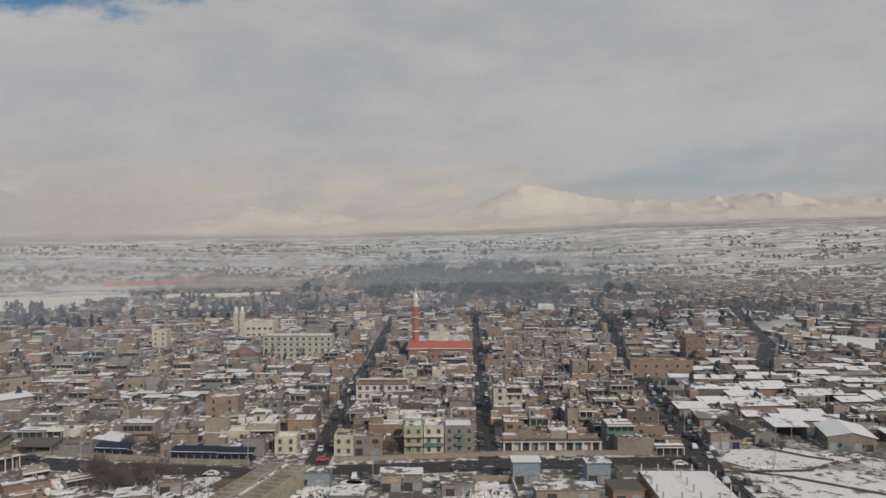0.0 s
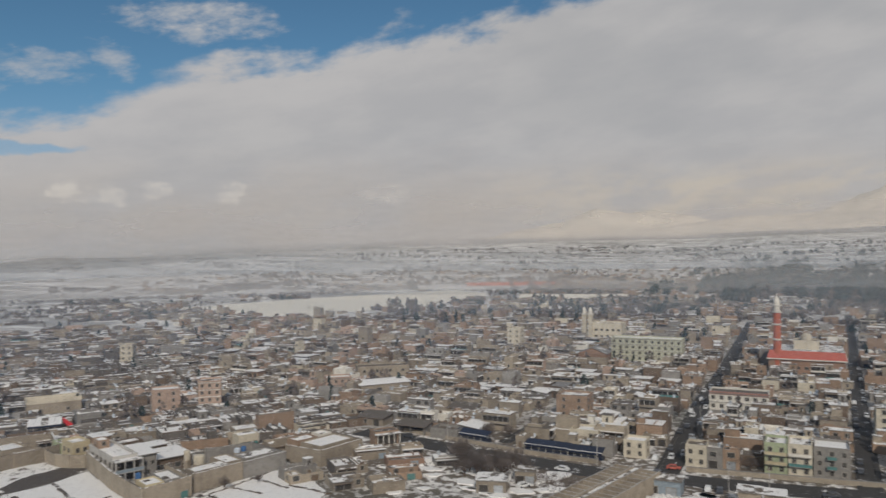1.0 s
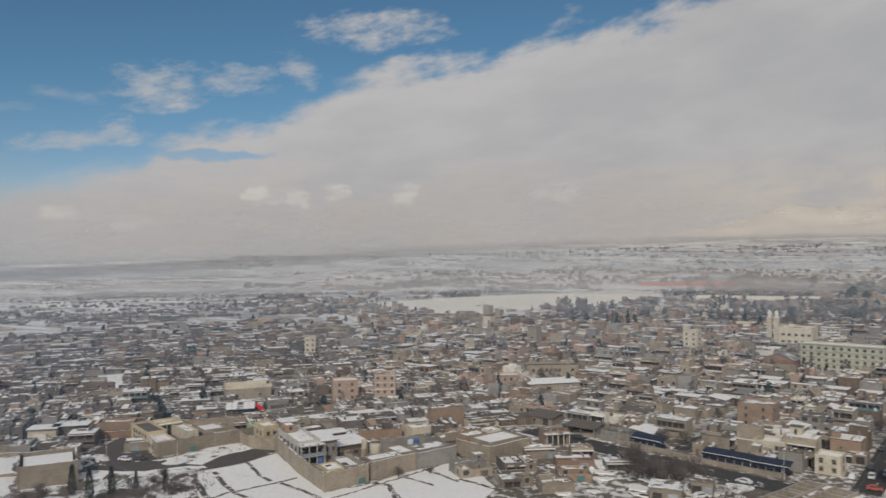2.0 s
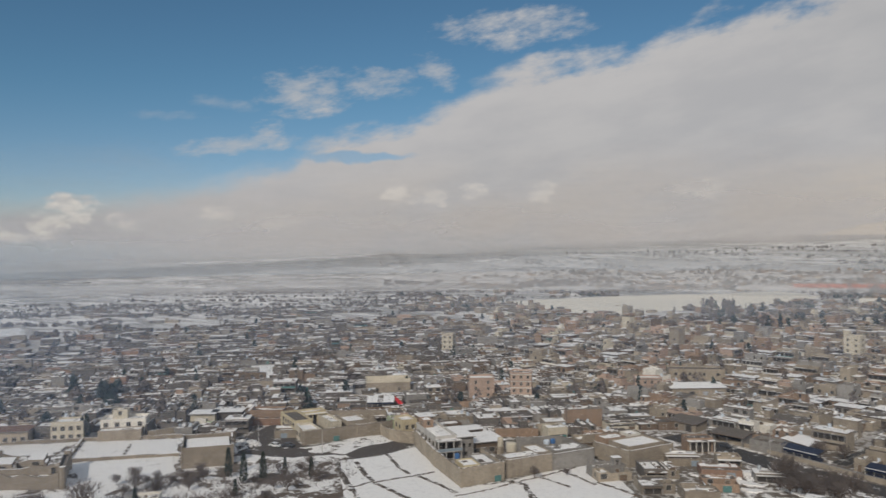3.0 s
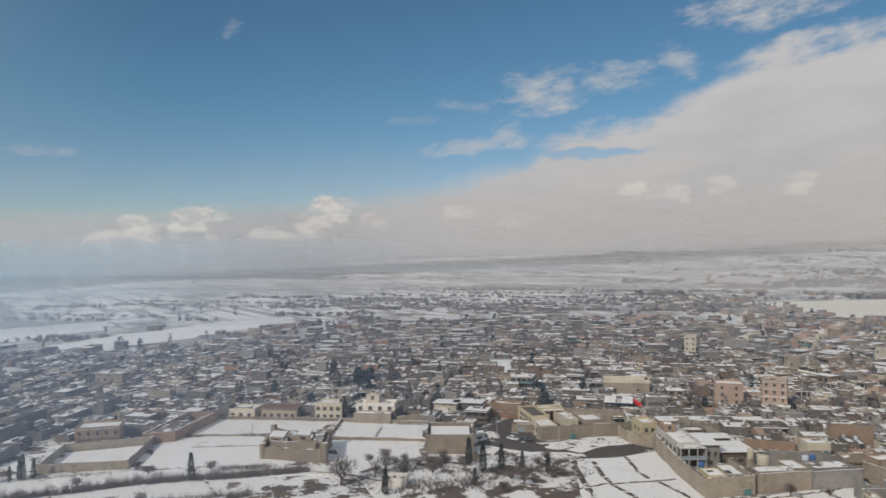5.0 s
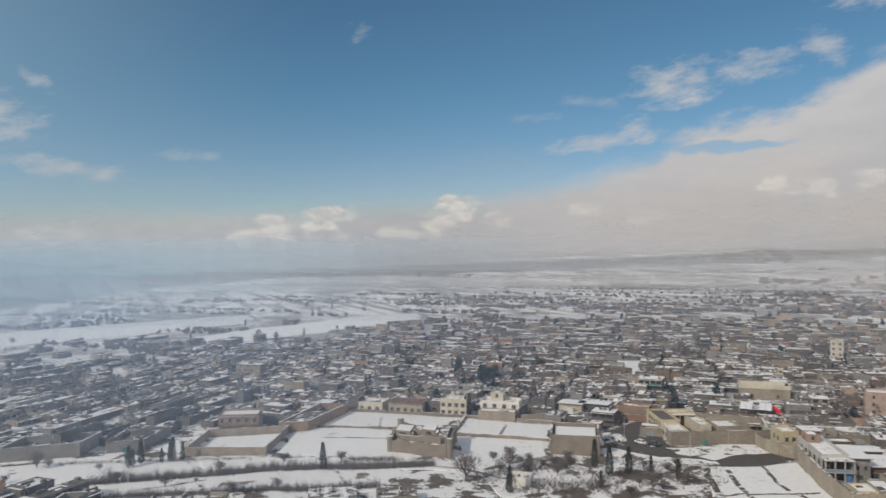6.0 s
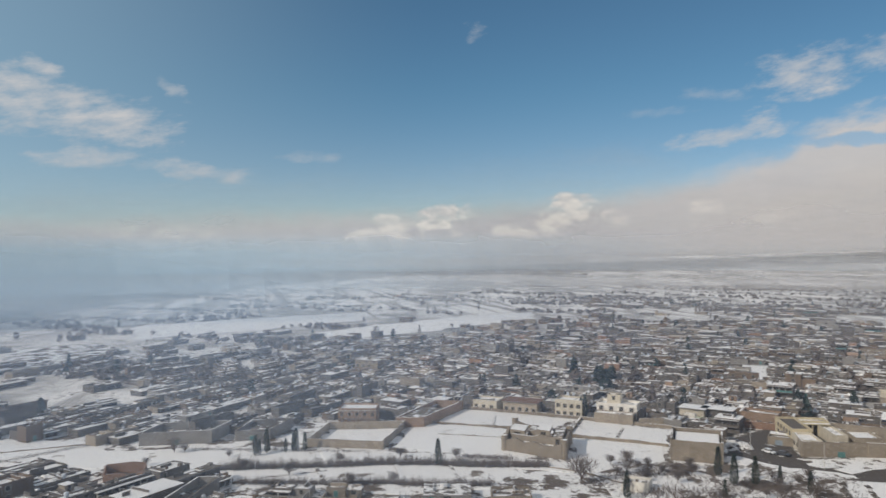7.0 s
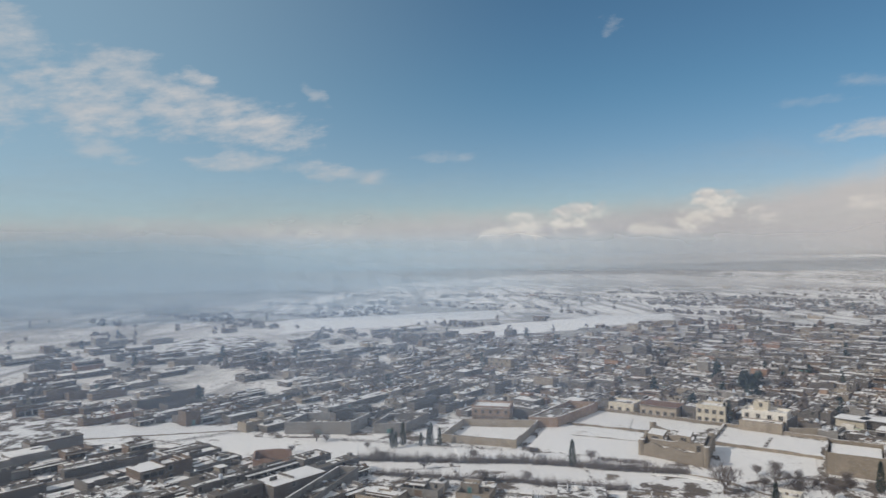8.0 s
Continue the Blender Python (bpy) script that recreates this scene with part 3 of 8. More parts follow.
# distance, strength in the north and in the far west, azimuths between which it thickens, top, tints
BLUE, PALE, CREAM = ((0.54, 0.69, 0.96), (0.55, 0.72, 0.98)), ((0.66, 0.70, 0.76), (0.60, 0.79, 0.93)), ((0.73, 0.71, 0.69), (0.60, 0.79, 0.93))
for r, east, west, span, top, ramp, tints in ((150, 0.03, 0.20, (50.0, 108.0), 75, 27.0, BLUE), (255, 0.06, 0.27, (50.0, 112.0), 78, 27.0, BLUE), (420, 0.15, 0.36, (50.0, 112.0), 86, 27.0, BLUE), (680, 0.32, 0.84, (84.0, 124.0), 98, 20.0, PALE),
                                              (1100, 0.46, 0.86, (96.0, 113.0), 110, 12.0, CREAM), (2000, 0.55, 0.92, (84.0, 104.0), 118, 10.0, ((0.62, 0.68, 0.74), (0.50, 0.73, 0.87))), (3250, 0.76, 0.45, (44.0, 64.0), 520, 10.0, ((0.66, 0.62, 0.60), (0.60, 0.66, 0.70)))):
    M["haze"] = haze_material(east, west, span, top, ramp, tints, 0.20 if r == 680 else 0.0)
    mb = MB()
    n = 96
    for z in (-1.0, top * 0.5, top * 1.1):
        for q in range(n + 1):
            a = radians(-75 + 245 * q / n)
            # western shells lean outward so that the sun brightens them
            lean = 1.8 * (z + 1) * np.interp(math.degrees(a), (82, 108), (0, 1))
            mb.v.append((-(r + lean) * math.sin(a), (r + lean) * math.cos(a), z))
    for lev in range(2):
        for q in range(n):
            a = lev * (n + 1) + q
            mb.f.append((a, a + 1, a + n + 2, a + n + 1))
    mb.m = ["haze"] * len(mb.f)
    solid("haze_bank", mb, "see-through shell round the eye that stands in for haze", "haze", "structure")


# ---- plan of the town (metres; x east of the eye, y ahead of its first look) ----
STREET_A = [(-44, 180), (-38, 205), (-38, 232), (-41, 330), (-41, 430), (-46, 700)]
STREET_B = [(14, 205), (14, 232), (17, 330), (20, 430), (32, 800)]
STREET_C = [(70, 150), (76, 196), (79, 237), (87, 294), (97, 386), (104, 440), (140, 640), (170, 850)]
STREET_D = [(162, 378), (172, 405), (214, 495), (306, 790)]
CROSS = [(-146, 231), (-134, 229), (-100, 221), (-60, 216), (-13, 219.5), (20, 224), (56, 225.5), (79, 226)]
ALLEY_W = [(-93, 236), (-92, 275), (-86, 310)]
STREETS = [(STREET_A, 7.0), (STREET_B, 5.6), (STREET_C, 8.5), (STREET_D, 10.0), (CROSS, 12.0), (ALLEY_W, 5.0)]

# open land between the eye and the town's edge
OPEN_LAND = [(-20, -400), (-150, -330), (-235, -250), (-285, -212), (-268, -160), (-265, -128), (-276, -100), (-254, -87), (-259, -48), (-262, -50), (-285, -30), (-276, 17),
             (-303, 33), (-262, 104), (-240, 112), (-228, 124), (-222, 129), (-215, 161), (-190, 164), (-150, 166), (-140, 216), (-132, 234), (-60, 232), (80, 236),
             (96, 246), (150, 240), (190, 236), (300, 200), (300, -300)]
FRONT_CLUSTER = [(-150, -175), (-226, -150), (-231, -120), (-229, -96), (-224, -74), (-206, -46), (-150, -20)]
SNOW_LOTS = [
    ([(-398, 190), (-383, 208), (-348, 190), (-343, 177)], "snow"),
    ([(-674, 662), (-628, 865), (-521, 1112), (-421, 1027), (-406, 780), (-446, 674), (-446, 575), (-550, 611)], "snow_wide"),
    ([(276, 559), (309, 524), (268, 455), (245, 470)], "snow"),
    ([(-560, -178), (-660, -210), (-720, -120), (-775, -13), (-690, -10), (-615, -100)], "snow"),
    ([(-535, -47), (-585, 31), (-672, 140), (-745, 150), (-705, 72), (-640, 0), (-590, -50)], "snow"),
    ([(-520, -240), (-440, -215), (-455, -150), (-540, -190)], "snow_thin"),
]
WALLS = ["brick"] * 11 + ["mud"] * 4 + ["beige"] * 2 + ["dark"] * 3 + ["cement"] * 3 + ["redbrick", "white", "cream"]
# western palette: dark walls, with part of their shade put into the colour
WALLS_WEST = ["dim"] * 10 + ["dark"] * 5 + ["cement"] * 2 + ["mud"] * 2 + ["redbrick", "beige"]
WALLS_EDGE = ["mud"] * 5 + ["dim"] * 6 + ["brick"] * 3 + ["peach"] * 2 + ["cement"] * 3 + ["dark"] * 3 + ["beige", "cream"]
WALLS_MARKET = ["mud"] * 5 + ["cement"] * 3 + ["brick"] * 4 + ["beige"] * 6 + ["peach"] * 3 + ["cream"] * 2 + ["white", "dark"]


def framed(w, h, border, deep, inner, edge, z0=0.0):
    """A pane or leaf set back in a frame, in one connected mesh that stands proud of the wall behind it."""
    mb = MB()
    o = ((-w / 2 - border, z0 - (border if z0 == 0.0 else 0.0)), (w / 2 + border, z0 - (border if z0 == 0.0 else 0.0)), (w / 2 + border, h + border), (-w / 2 - border, h + border))
    i = ((-w / 2, z0), (w / 2, z0), (w / 2, h), (-w / 2, h))
    for ring, y in ((o, 0.0), (o, -deep), (i, -deep), (i, -0.02)):
        mb.v.extend((x, y, z) for x, z in ring)
    for r in range(3):
        for c in range(4):
            d = (c + 1) % 4
            mb.f.append((4 * r + c, 4 * r + d, 4 * r + 4 + d, 4 * r + 4 + c))
            mb.m.append(edge)
    if inner:
        mb.f.append((12, 13, 14, 15))
        mb.m.append(inner)
    return mb


def window_mesh(w, h):
    return framed(w, h, 0.12, 0.13, "glass", "frame")


def pane_mesh(w, h):
    """Two panes on a middle bar, set back in a window frame."""
    mb = MB()
    mb.box(-w / 2, -0.03, -0.05, -0.02, 0.0, h, "glass", floor=True)
    mb.box(0.03, w / 2, -0.05, -0.02, 0.0, h, "glass", floor=True)
    return mb


SIZES = ((1.3, 1.35), (1.9, 1.4), (0.95, 1.25))
FRAMES = [framed(w, h, 0.12, 0.13, None, "frame") for w, h in SIZES]
PANES = [pane_mesh(w, h) for w, h in SIZES]
WINDOWS = [window_mesh(1.3, 1.35), window_mesh(1.9, 1.4), window_mesh(0.95, 1.25)]


def door_mesh(w, h, mt):
    return framed(w, h, 0.14, 0.14, mt, "frame", 0.02)


# the open door is a near-black leaf, inner shade put in as colour
DOORS = {"wood": door_mesh(1.1, 2.1, "wood"), "teal": door_mesh(1.2, 2.15, "teal"), "shutter": door_mesh(2.4, 2.3, "steel"), "blue": door_mesh(2.4, 2.3, "blue"), "open": door_mesh(2.4, 2.3, "shade"),
         "gate": door_mesh(2.2, 1.75, "teal"), "wood_gate": door_mesh(2.2, 1.75, "wood"), "blue_gate": door_mesh(2.2, 1.75, "grey_blue")}


def volumes(rng, w, d, storeys, yard):
    """How a house is put together: rows of x0, x1, y0, y1, storeys, whether its front is free."""
    x0, x1, y0, y1 = -w / 2, w / 2, -d / 2, d / 2
    u = rng.random()
    low = max(1, storeys - 1)
    if yard:
        ym = y0 + d * rng.uniform(0.40, 0.58)
        if u < 0.5:
            xm = x0 + w * rng.uniform(0.30, 0.42)
            rows = [(x0, x1, ym, y1, storeys, True), (x0, xm, y0, ym, 1, True)] if u < 0.25 else [(x0, x1, ym, y1, storeys, True), (x1 - (xm - x0), x1, y0, ym, 1, True)]
        elif u < 0.75:
            xm = x0 + w * rng.uniform(0.4, 0.6)
            rows = [(x0, xm, ym, y1, storeys, True), (xm, x1, ym + 0.8, y1, low, True)]
        else:
            rows = [(x0, x1, ym, y1, storeys, True)]
        return rows, ym
    if u < 0.30:
        return [(x0, x1, y0, y1, storeys, True)], y0
    if u < 0.60:
        xm = x0 + w * rng.uniform(0.35, 0.65)
        pair = [storeys, low if rng.random() < 0.75 else storeys]
        rng.shuffle(pair)
        return [(x0, xm, y0, y1, pair[0], True), (xm, x1, y0 + rng.choice((0.0, 0.9)), y1, pair[1], True)], y0
    ym = y0 + d * rng.uniform(0.38, 0.6)
    if u < 0.82:
        return [(x0, x1, ym, y1, storeys, True), (x0, x1, y0, ym, low, True)], y0
    xm = x0 + w * rng.uniform(0.4, 0.6)
    return [(x0, x1, ym, y1, storeys, True), (x0, xm, y0, ym, low, True), (xm, x1, y0 + 0.5, ym, 1, True)], y0


def house_parts(rng, w, d, storeys, wall, shops=False, west=False, rich=True):
    """The parts of a flat-roofed town house: rows of name, mesh and its turn. Its front looks along -y and its base is at z = 0."""
    out = []
    sh = rng.uniform(2.1, 2.45) if west else rng.uniform(2.5, 2.85)
    yard = rng.random() < (0.52 if west else 0.34) and d > 7.8 and not shops
    y0, y1 = -d / 2, d / 2
    vols, _ = volumes(rng, w, d, storeys, yard)
    for vi, (a0, a1, b0, b1, st, _f) in enumerate(vols):
        a1 -= 0.004 * vi
        h = st * sh + rng.uniform(-0.35, 0.55) * (0.5 if west else 1.0)
        vw, vd = a1 - a0, b1 - b0
        slab = rng.random() < 0.42
        mat_wall = wall if rng.random() < 0.72 else rng.choice(("dim", "mud", "dim", "cement") if west else ("mud", "beige", "cement") if wall in ("beige", "peach", "cream", "white", "mud") else ("brick", "mud", "brick", "cement", "dark"))
        body = MB()
        roof_mt = "roof" if rng.random() < (0.66 if west else 0.74) else "roof_white"
        roof = MB()
        if slab:
            body.box(a0, a1, b0, b1, 0.0, h, mat_wall)
            e = rng.uniform(0.15, 0.5)
            roof.box(a0 - 0.12, a1 + 0.12, b0 - e, b1 + 0.1, h, h + rng.uniform(0.18, 0.32), rng.choice(("cement", "wood", "mud")), roof_mt, floor=True)
        else:
            body.shell(a0, a1, b0, b1, 0.0, h, h + rng.choice((0.12, 0.2, 0.35, 0.6, 0.9)), 0.26, mat_wall)
            roof.box(a0 + 0.26, a1 - 0.26, b0 + 0.26, b1 - 0.26, h - 0.2, h, roof_mt)
        if rich and vw > 3.2 and vd > 2.6:
            zt = h + (0.17 if slab else -0.02)
            for _ in range(rng.choice((0, 1, 1, 2))):
                px, hb = rng.uniform(a0 + 0.8, a1 - 0.8), rng.uniform(0.35, 1.2)
                body.box(px - 0.11, px + 0.11, b0 + rng.uniform(0.35, vd * 0.5), b1 - 0.3, zt, zt + hb, mat_wall, "roof_white")
            for _ in range(rng.choice((0, 1, 1))):
                py, hb = rng.uniform(b0 + 0.7, b1 - 0.7), rng.uniform(0.35, 1.3)
                p0 = rng.uniform(a0 + 0.35, a0 + vw * 0.6)
                body.box(p0, min(a1 - 0.35, p0 + rng.uniform(1.5, 5.0)), py - 0.11, py + 0.11, zt, zt + hb, mat_wall, "roof_white")
            for _ in range(rng.choice((1, 2, 3))):
                sw, sd = rng.uniform(0.8, max(1.0, vw * 0.55)), rng.uniform(0.4, 1.3)
                px, py = rng.uniform(a0 + 0.4 + sw / 2, max(a0 + 0.5 + sw / 2, a1 - 0.4 - sw / 2)), rng.choice((b0 + 0.45 + sd / 2, b1 - 0.45 - sd / 2))
                roof.box(px - sw / 2, min(px + sw / 2, a1 - 0.3), py - sd / 2, py + sd / 2, zt, zt + rng.uniform(0.1, 0.28), "snow")
        out.append(("wall", body, None))
        out.append(("roof", roof, None))
        gallery = rng.random() < (0.42 if west else 0.58) and vw > 4.0 and (rich or rng.random() < 0.5)
        top_s = st - 1
        if gallery:
            vz = top_s * sh
            dep = rng.uniform(1.0, 1.7)
            ver = MB()
            gz = min(h - 0.35, vz + 2.5)
            ver.box(a0 + 0.05, a1 - 0.05, b0 - dep, b0 - 0.01 if not slab else b0 - 0.52, gz, gz + 0.2, rng.choice(("cement", "wood")), "roof_white" if rng.random() < 0.7 else "roof", floor=True)
            # near-black sheet on the wall paints in the gallery's shade
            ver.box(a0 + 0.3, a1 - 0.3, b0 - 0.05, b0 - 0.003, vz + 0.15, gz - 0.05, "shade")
            if vz > 0:
                ver.box(a0 + 0.05, a1 - 0.05, b0 - dep, b0 - 0.06, vz - 0.12, vz + 0.05, "cement", floor=True)
                ver.box(a0 + 0.05, a1 - 0.05, b0 - dep, b0 - dep + 0.08, vz + 0.05, vz + 0.8, rng.choice((mat_wall, mat_wall, "white", "teal", "cement")))
            n = max(2, int(vw / 2.1))
            for i in range(n + 1):
                x = a0 + 0.2 + (vw - 0.4) * i / n
                ver.box(x - 0.09, x + 0.09, b0 - dep + 0.1, b0 - dep + 0.28, vz + 0.05, gz, "white" if rng.random() < 0.25 else "cement")
            out.append(("gallery", ver, None))
        for s in range(st):
            z = s * sh
            if gallery and s == top_s:
                continue
            if s == 0 and shops:
                n = max(1, int(vw / 3.0))
                for i in range(n):
                    out.append(("shop_shutter", DOORS[rng.choice(("shutter", "open", "open", "blue", "open"))], (1, 0, a0 + vw * (i + 0.5) / n, b0, z)))
                continue
            kind = rng.choice((0, 0, 1, 2))
            n = max(1, int(vw / rng.uniform(2.6, 4.2)))
            door = rng.randrange(n) if s == 0 and vi == 0 else -1
            for i in range(n):
                x = a0 + vw * (i + 0.5) / n
                if i == door:
                    out.append(("door", DOORS[rng.choice(("wood", "wood", "teal"))], (1, 0, x, b0, z)))
                elif rng.random() < (0.5 if west else 0.56):
                    out.append(("window", WINDOWS[kind], (1, 0, x, b0, z + 0.95)))
            if rng.random() < 0.3 and vd > 4:
                side = -1 if a0 <= -w / 2 + 0.01 else 1
                out.append(("window", WINDOWS[2], (0, side, a0 if side < 0 else a1, (b0 + b1) / 2, z + 1.0)))
        u = rng.random()
        if u < (0.07 if west else 0.24) and vw > 4 and vd > 4:
            uw, ud, uh = rng.uniform(2.0, max(2.2, vw * 0.5)), rng.uniform(2.0, max(2.2, vd * 0.5)), rng.uniform(1.9, 2.7)
            ux = rng.choice((a0 + uw / 2 + 0.3, a1 - uw / 2 - 0.3))
            uy = b1 - ud / 2 - 0.35
            zb = h + (0.18 if slab else 0.0)
            hut = MB()
            hut.box(ux - uw / 2, ux + uw / 2, uy - ud / 2, uy + ud / 2, zb - 0.1, zb + uh, mat_wall if rng.random() < 0.7 else rng.choice(("cement", "brick", "beige")))
            hut.box(ux - uw / 2 - 0.15, ux + uw / 2 + 0.15, uy - ud / 2 - 0.25, uy + ud / 2 + 0.15, zb + uh, zb + uh + 0.16, "cement", "roof_white" if rng.random() < 0.4 else "roof", floor=True)
            # hut doorway is a near-black sheet painted in for its inner shade
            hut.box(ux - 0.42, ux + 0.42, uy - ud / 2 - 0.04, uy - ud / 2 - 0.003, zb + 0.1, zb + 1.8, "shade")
            out.append(("stair_hut", hut, None))
        elif rich and u < (0.22 if west else 0.36):
            tx, ty = rng.uniform(a0 + 0.9, a1 - 0.9), b1 - rng.uniform(0.9, 1.4)
            tank = MB()
            zb = h + (0.18 if slab else 0.0)
            tank.turned([(0.55, zb - 0.1), (0.58, zb + 1.0), (0.45, zb + 1.2), (0.18, zb + 1.25), (0.16, zb + 1.35), (0.01, zb + 1.36)], rng.choice(("tank", "steel")), 8, tx, ty)
            out.append(("water_tank", tank, None))
        elif rich and u < 0.72:
            pile = MB()
            zb = h + (0.18 if slab else 0.0)
            for _ in range(rng.choice((2, 3, 4))):
                px, py = rng.uniform(a0 + 0.6, a1 - 0.6), rng.uniform(b0 + 0.8, b1 - 0.6)
                q, r2 = rng.uniform(0.2, 0.7), rng.uniform(0.2, 0.9)
                pile.box(px - q, px + q, py - r2, py + r2, zb - 0.05, zb + rng.uniform(0.25, 0.9), rng.choice(("wood", "dark", "cement", "roof_white")), rng.choice(("roof", "roof_white")))
            out.append(("roof_clutter", pile, None))
    if yard:
        yw = MB()
        hw = rng.uniform(1.9, 2.8)
        bf = vols[0][2]
        left = len(vols) < 2 or vols[1][0] > -w / 2 + 0.1 or vols[1][2] > y0 + 0.1
        right = len(vols) < 2 or vols[1][1] < w / 2 - 0.1 or vols[1][2] > y0 + 0.1
        if left:
            yw.box(-w / 2, -w / 2 + 0.3, y0, bf - 0.003, 0, hw, wall)
        if right:
            yw.box(w / 2 - 0.3, w / 2, y0, bf - 0.003, 0, hw, wall)
        f0, f1 = (-w / 2 + 0.302 if left else vols[1][1] + 0.002), (w / 2 - 0.302 if right else vols[1][0] - 0.002)
        yw.box(f0, f1, y0, y0 + 0.3, 0, hw, wall)
        out.append(("yard_wall", yw, None))
        if f1 - f0 > 3.4:
            out.append(("yard_gate", DOORS[rng.choice(("wood_gate", "wood_gate", "gate", "blue_gate"))], (1, 0, rng.uniform(f0 + 1.6, f1 - 1.6), y0, 0.0)))
        fl = MB()
        fl.box(f0, f1, y0 + 0.31, bf - 0.1, 0.0, 0.06, "court")
        out.append(("yard_floor", fl, None))
    return out, storeys * sh


MESHES = {}


def shared(mb, name):
    """The one mesh that all alike windows or doors use."""
    key = id(mb)
    if key not in MESHES:
        MESHES[key] = mb.mesh(name)
    return MESHES[key]


LOOKS = {"brick": "brown brick", "mud": "tan mud-plastered", "beige": "beige plastered", "cement": "grey cement-rendered", "redbrick": "reddish brick", "dark": "dark brown brick", "dim": "dark grey-brown", "peach": "pinkish brick",
         "cream": "cream-painted", "white": "whitewashed", "green": "pale green", "yellow": "pale yellow"}


def house_thing(rng, w, d, storeys, wall, shops, west, x, y, deg, group):
    rows, h = house_parts(rng, w, d, storeys, wall, shops, west)
    names = {r[0] for r in rows}
    label = f"{('single-storey', 'two-storey', 'three-storey', 'four-storey')[storeys - 1]} {LOOKS[wall]} flat-roofed {'shop house' if shops else 'house'}"
    label += " with a walled yard" if "yard_wall" in names else (" with an open gallery" if "gallery" in names else " under patchy snow")
    top = thing("shop_house" if shops else "town_house", label, "house", group, x, y, 0.0, deg)
    for name, mb, at in rows:
        if at is None:
            part(name, mb, top)
        else:
            ob = new(name, shared(mb, name))
            ob.parent = top
            c, s, px, py, pz = at
            ob.matrix_basis = Matrix.Translation((px, py, pz)) @ Matrix.Rotation(0.0 if c else radians(90 * s), 4, "Z")
    return top


def house_into(mbs, rng, w, d, storeys, wall, shops, west, x, y, deg, z, rich):
    rows, _ = house_parts(rng, w, d, storeys, wall, shops, west, rich)
    tr = turn(x, y, deg, z)
    for name, mb, at in rows:
        if not rich and name in ("window", "door", "yard_gate", "shop_shutter"):
            if name == "window" and rng.random() < (0.7 if math.hypot(x, y) < 900 else 0.2):
                one = MB()
                one.box(-0.75, 0.75, -0.04, 0.0, 0.0, 1.35, "glass")
                mb = one
            else:
                continue
        if at is None:
            mbs.add(mb, tr)
        else:
            c, s, px, py, pz = at
            tmp = MB()
            tmp.add(mb, (1, 0, px, py, pz) if c else (0, s, px, py, pz))
            mbs.add(tmp, tr)


HERO_SPOTS = []  # x, y, radius kept free for the buildings that are set by hand
HALLS = []  # low halls among the houses
HERO_PLOTS = []  # walled plots kept free
SECTORS = {}
town_rng = random.Random(11)
near_count = 0


def free_spot(x, y, half):
    if inside(x, y, OPEN_LAND):
        return False
    for line, width in STREETS:
        if near_line(x, y, line, width / 2 + half * 0.8):
            return False
    for hx, hy, hr in HERO_SPOTS:
        if math.hypot(x - hx, y - hy) < hr + half * 0.6:
            return False
    for poly in [p for p, _ in SNOW_LOTS] + HERO_PLOTS:
        if inside(x, y, poly):
            return False
    return True


def density(x, y):
    """How closely the land is built up: town, outskirts, plain."""
    r, az = math.hypot(x, y), azimuth(x, y)
    n = noise.noise((x / 170, y / 170, 5.0))
    if az < 20:
        full, end = 640, 1900
    elif az < 50:
        full, end = 640, 1050
    elif az < 75:
        full, end = 740 + 3.5 * (50 - az), 900
    elif az < 95:
        full, end = 530, 700
    elif az < 107:
        full, end = 410, 660
    else:
        full, end = 340, 620
    if az < 30 and 880 < r < 1120 and -12 < az < 6:
        return 0.08
    if r < full and az > 95:
        return 0.95 if n > -0.25 or r < 300 else 0.4
    if r < full:
        return 0.985 if n > -0.42 or r < 330 else 0.6
    q = (r - full) / (end - full)
    return max(0.0, (0.55 - 0.5 * q) * (1.0 if n > -0.05 else 0.22)) if q < 1 else (0.10 if az < 50 and r < 2000 and noise.noise((x / 150, y / 80, 12.0)) > 0.22 else 0.002)


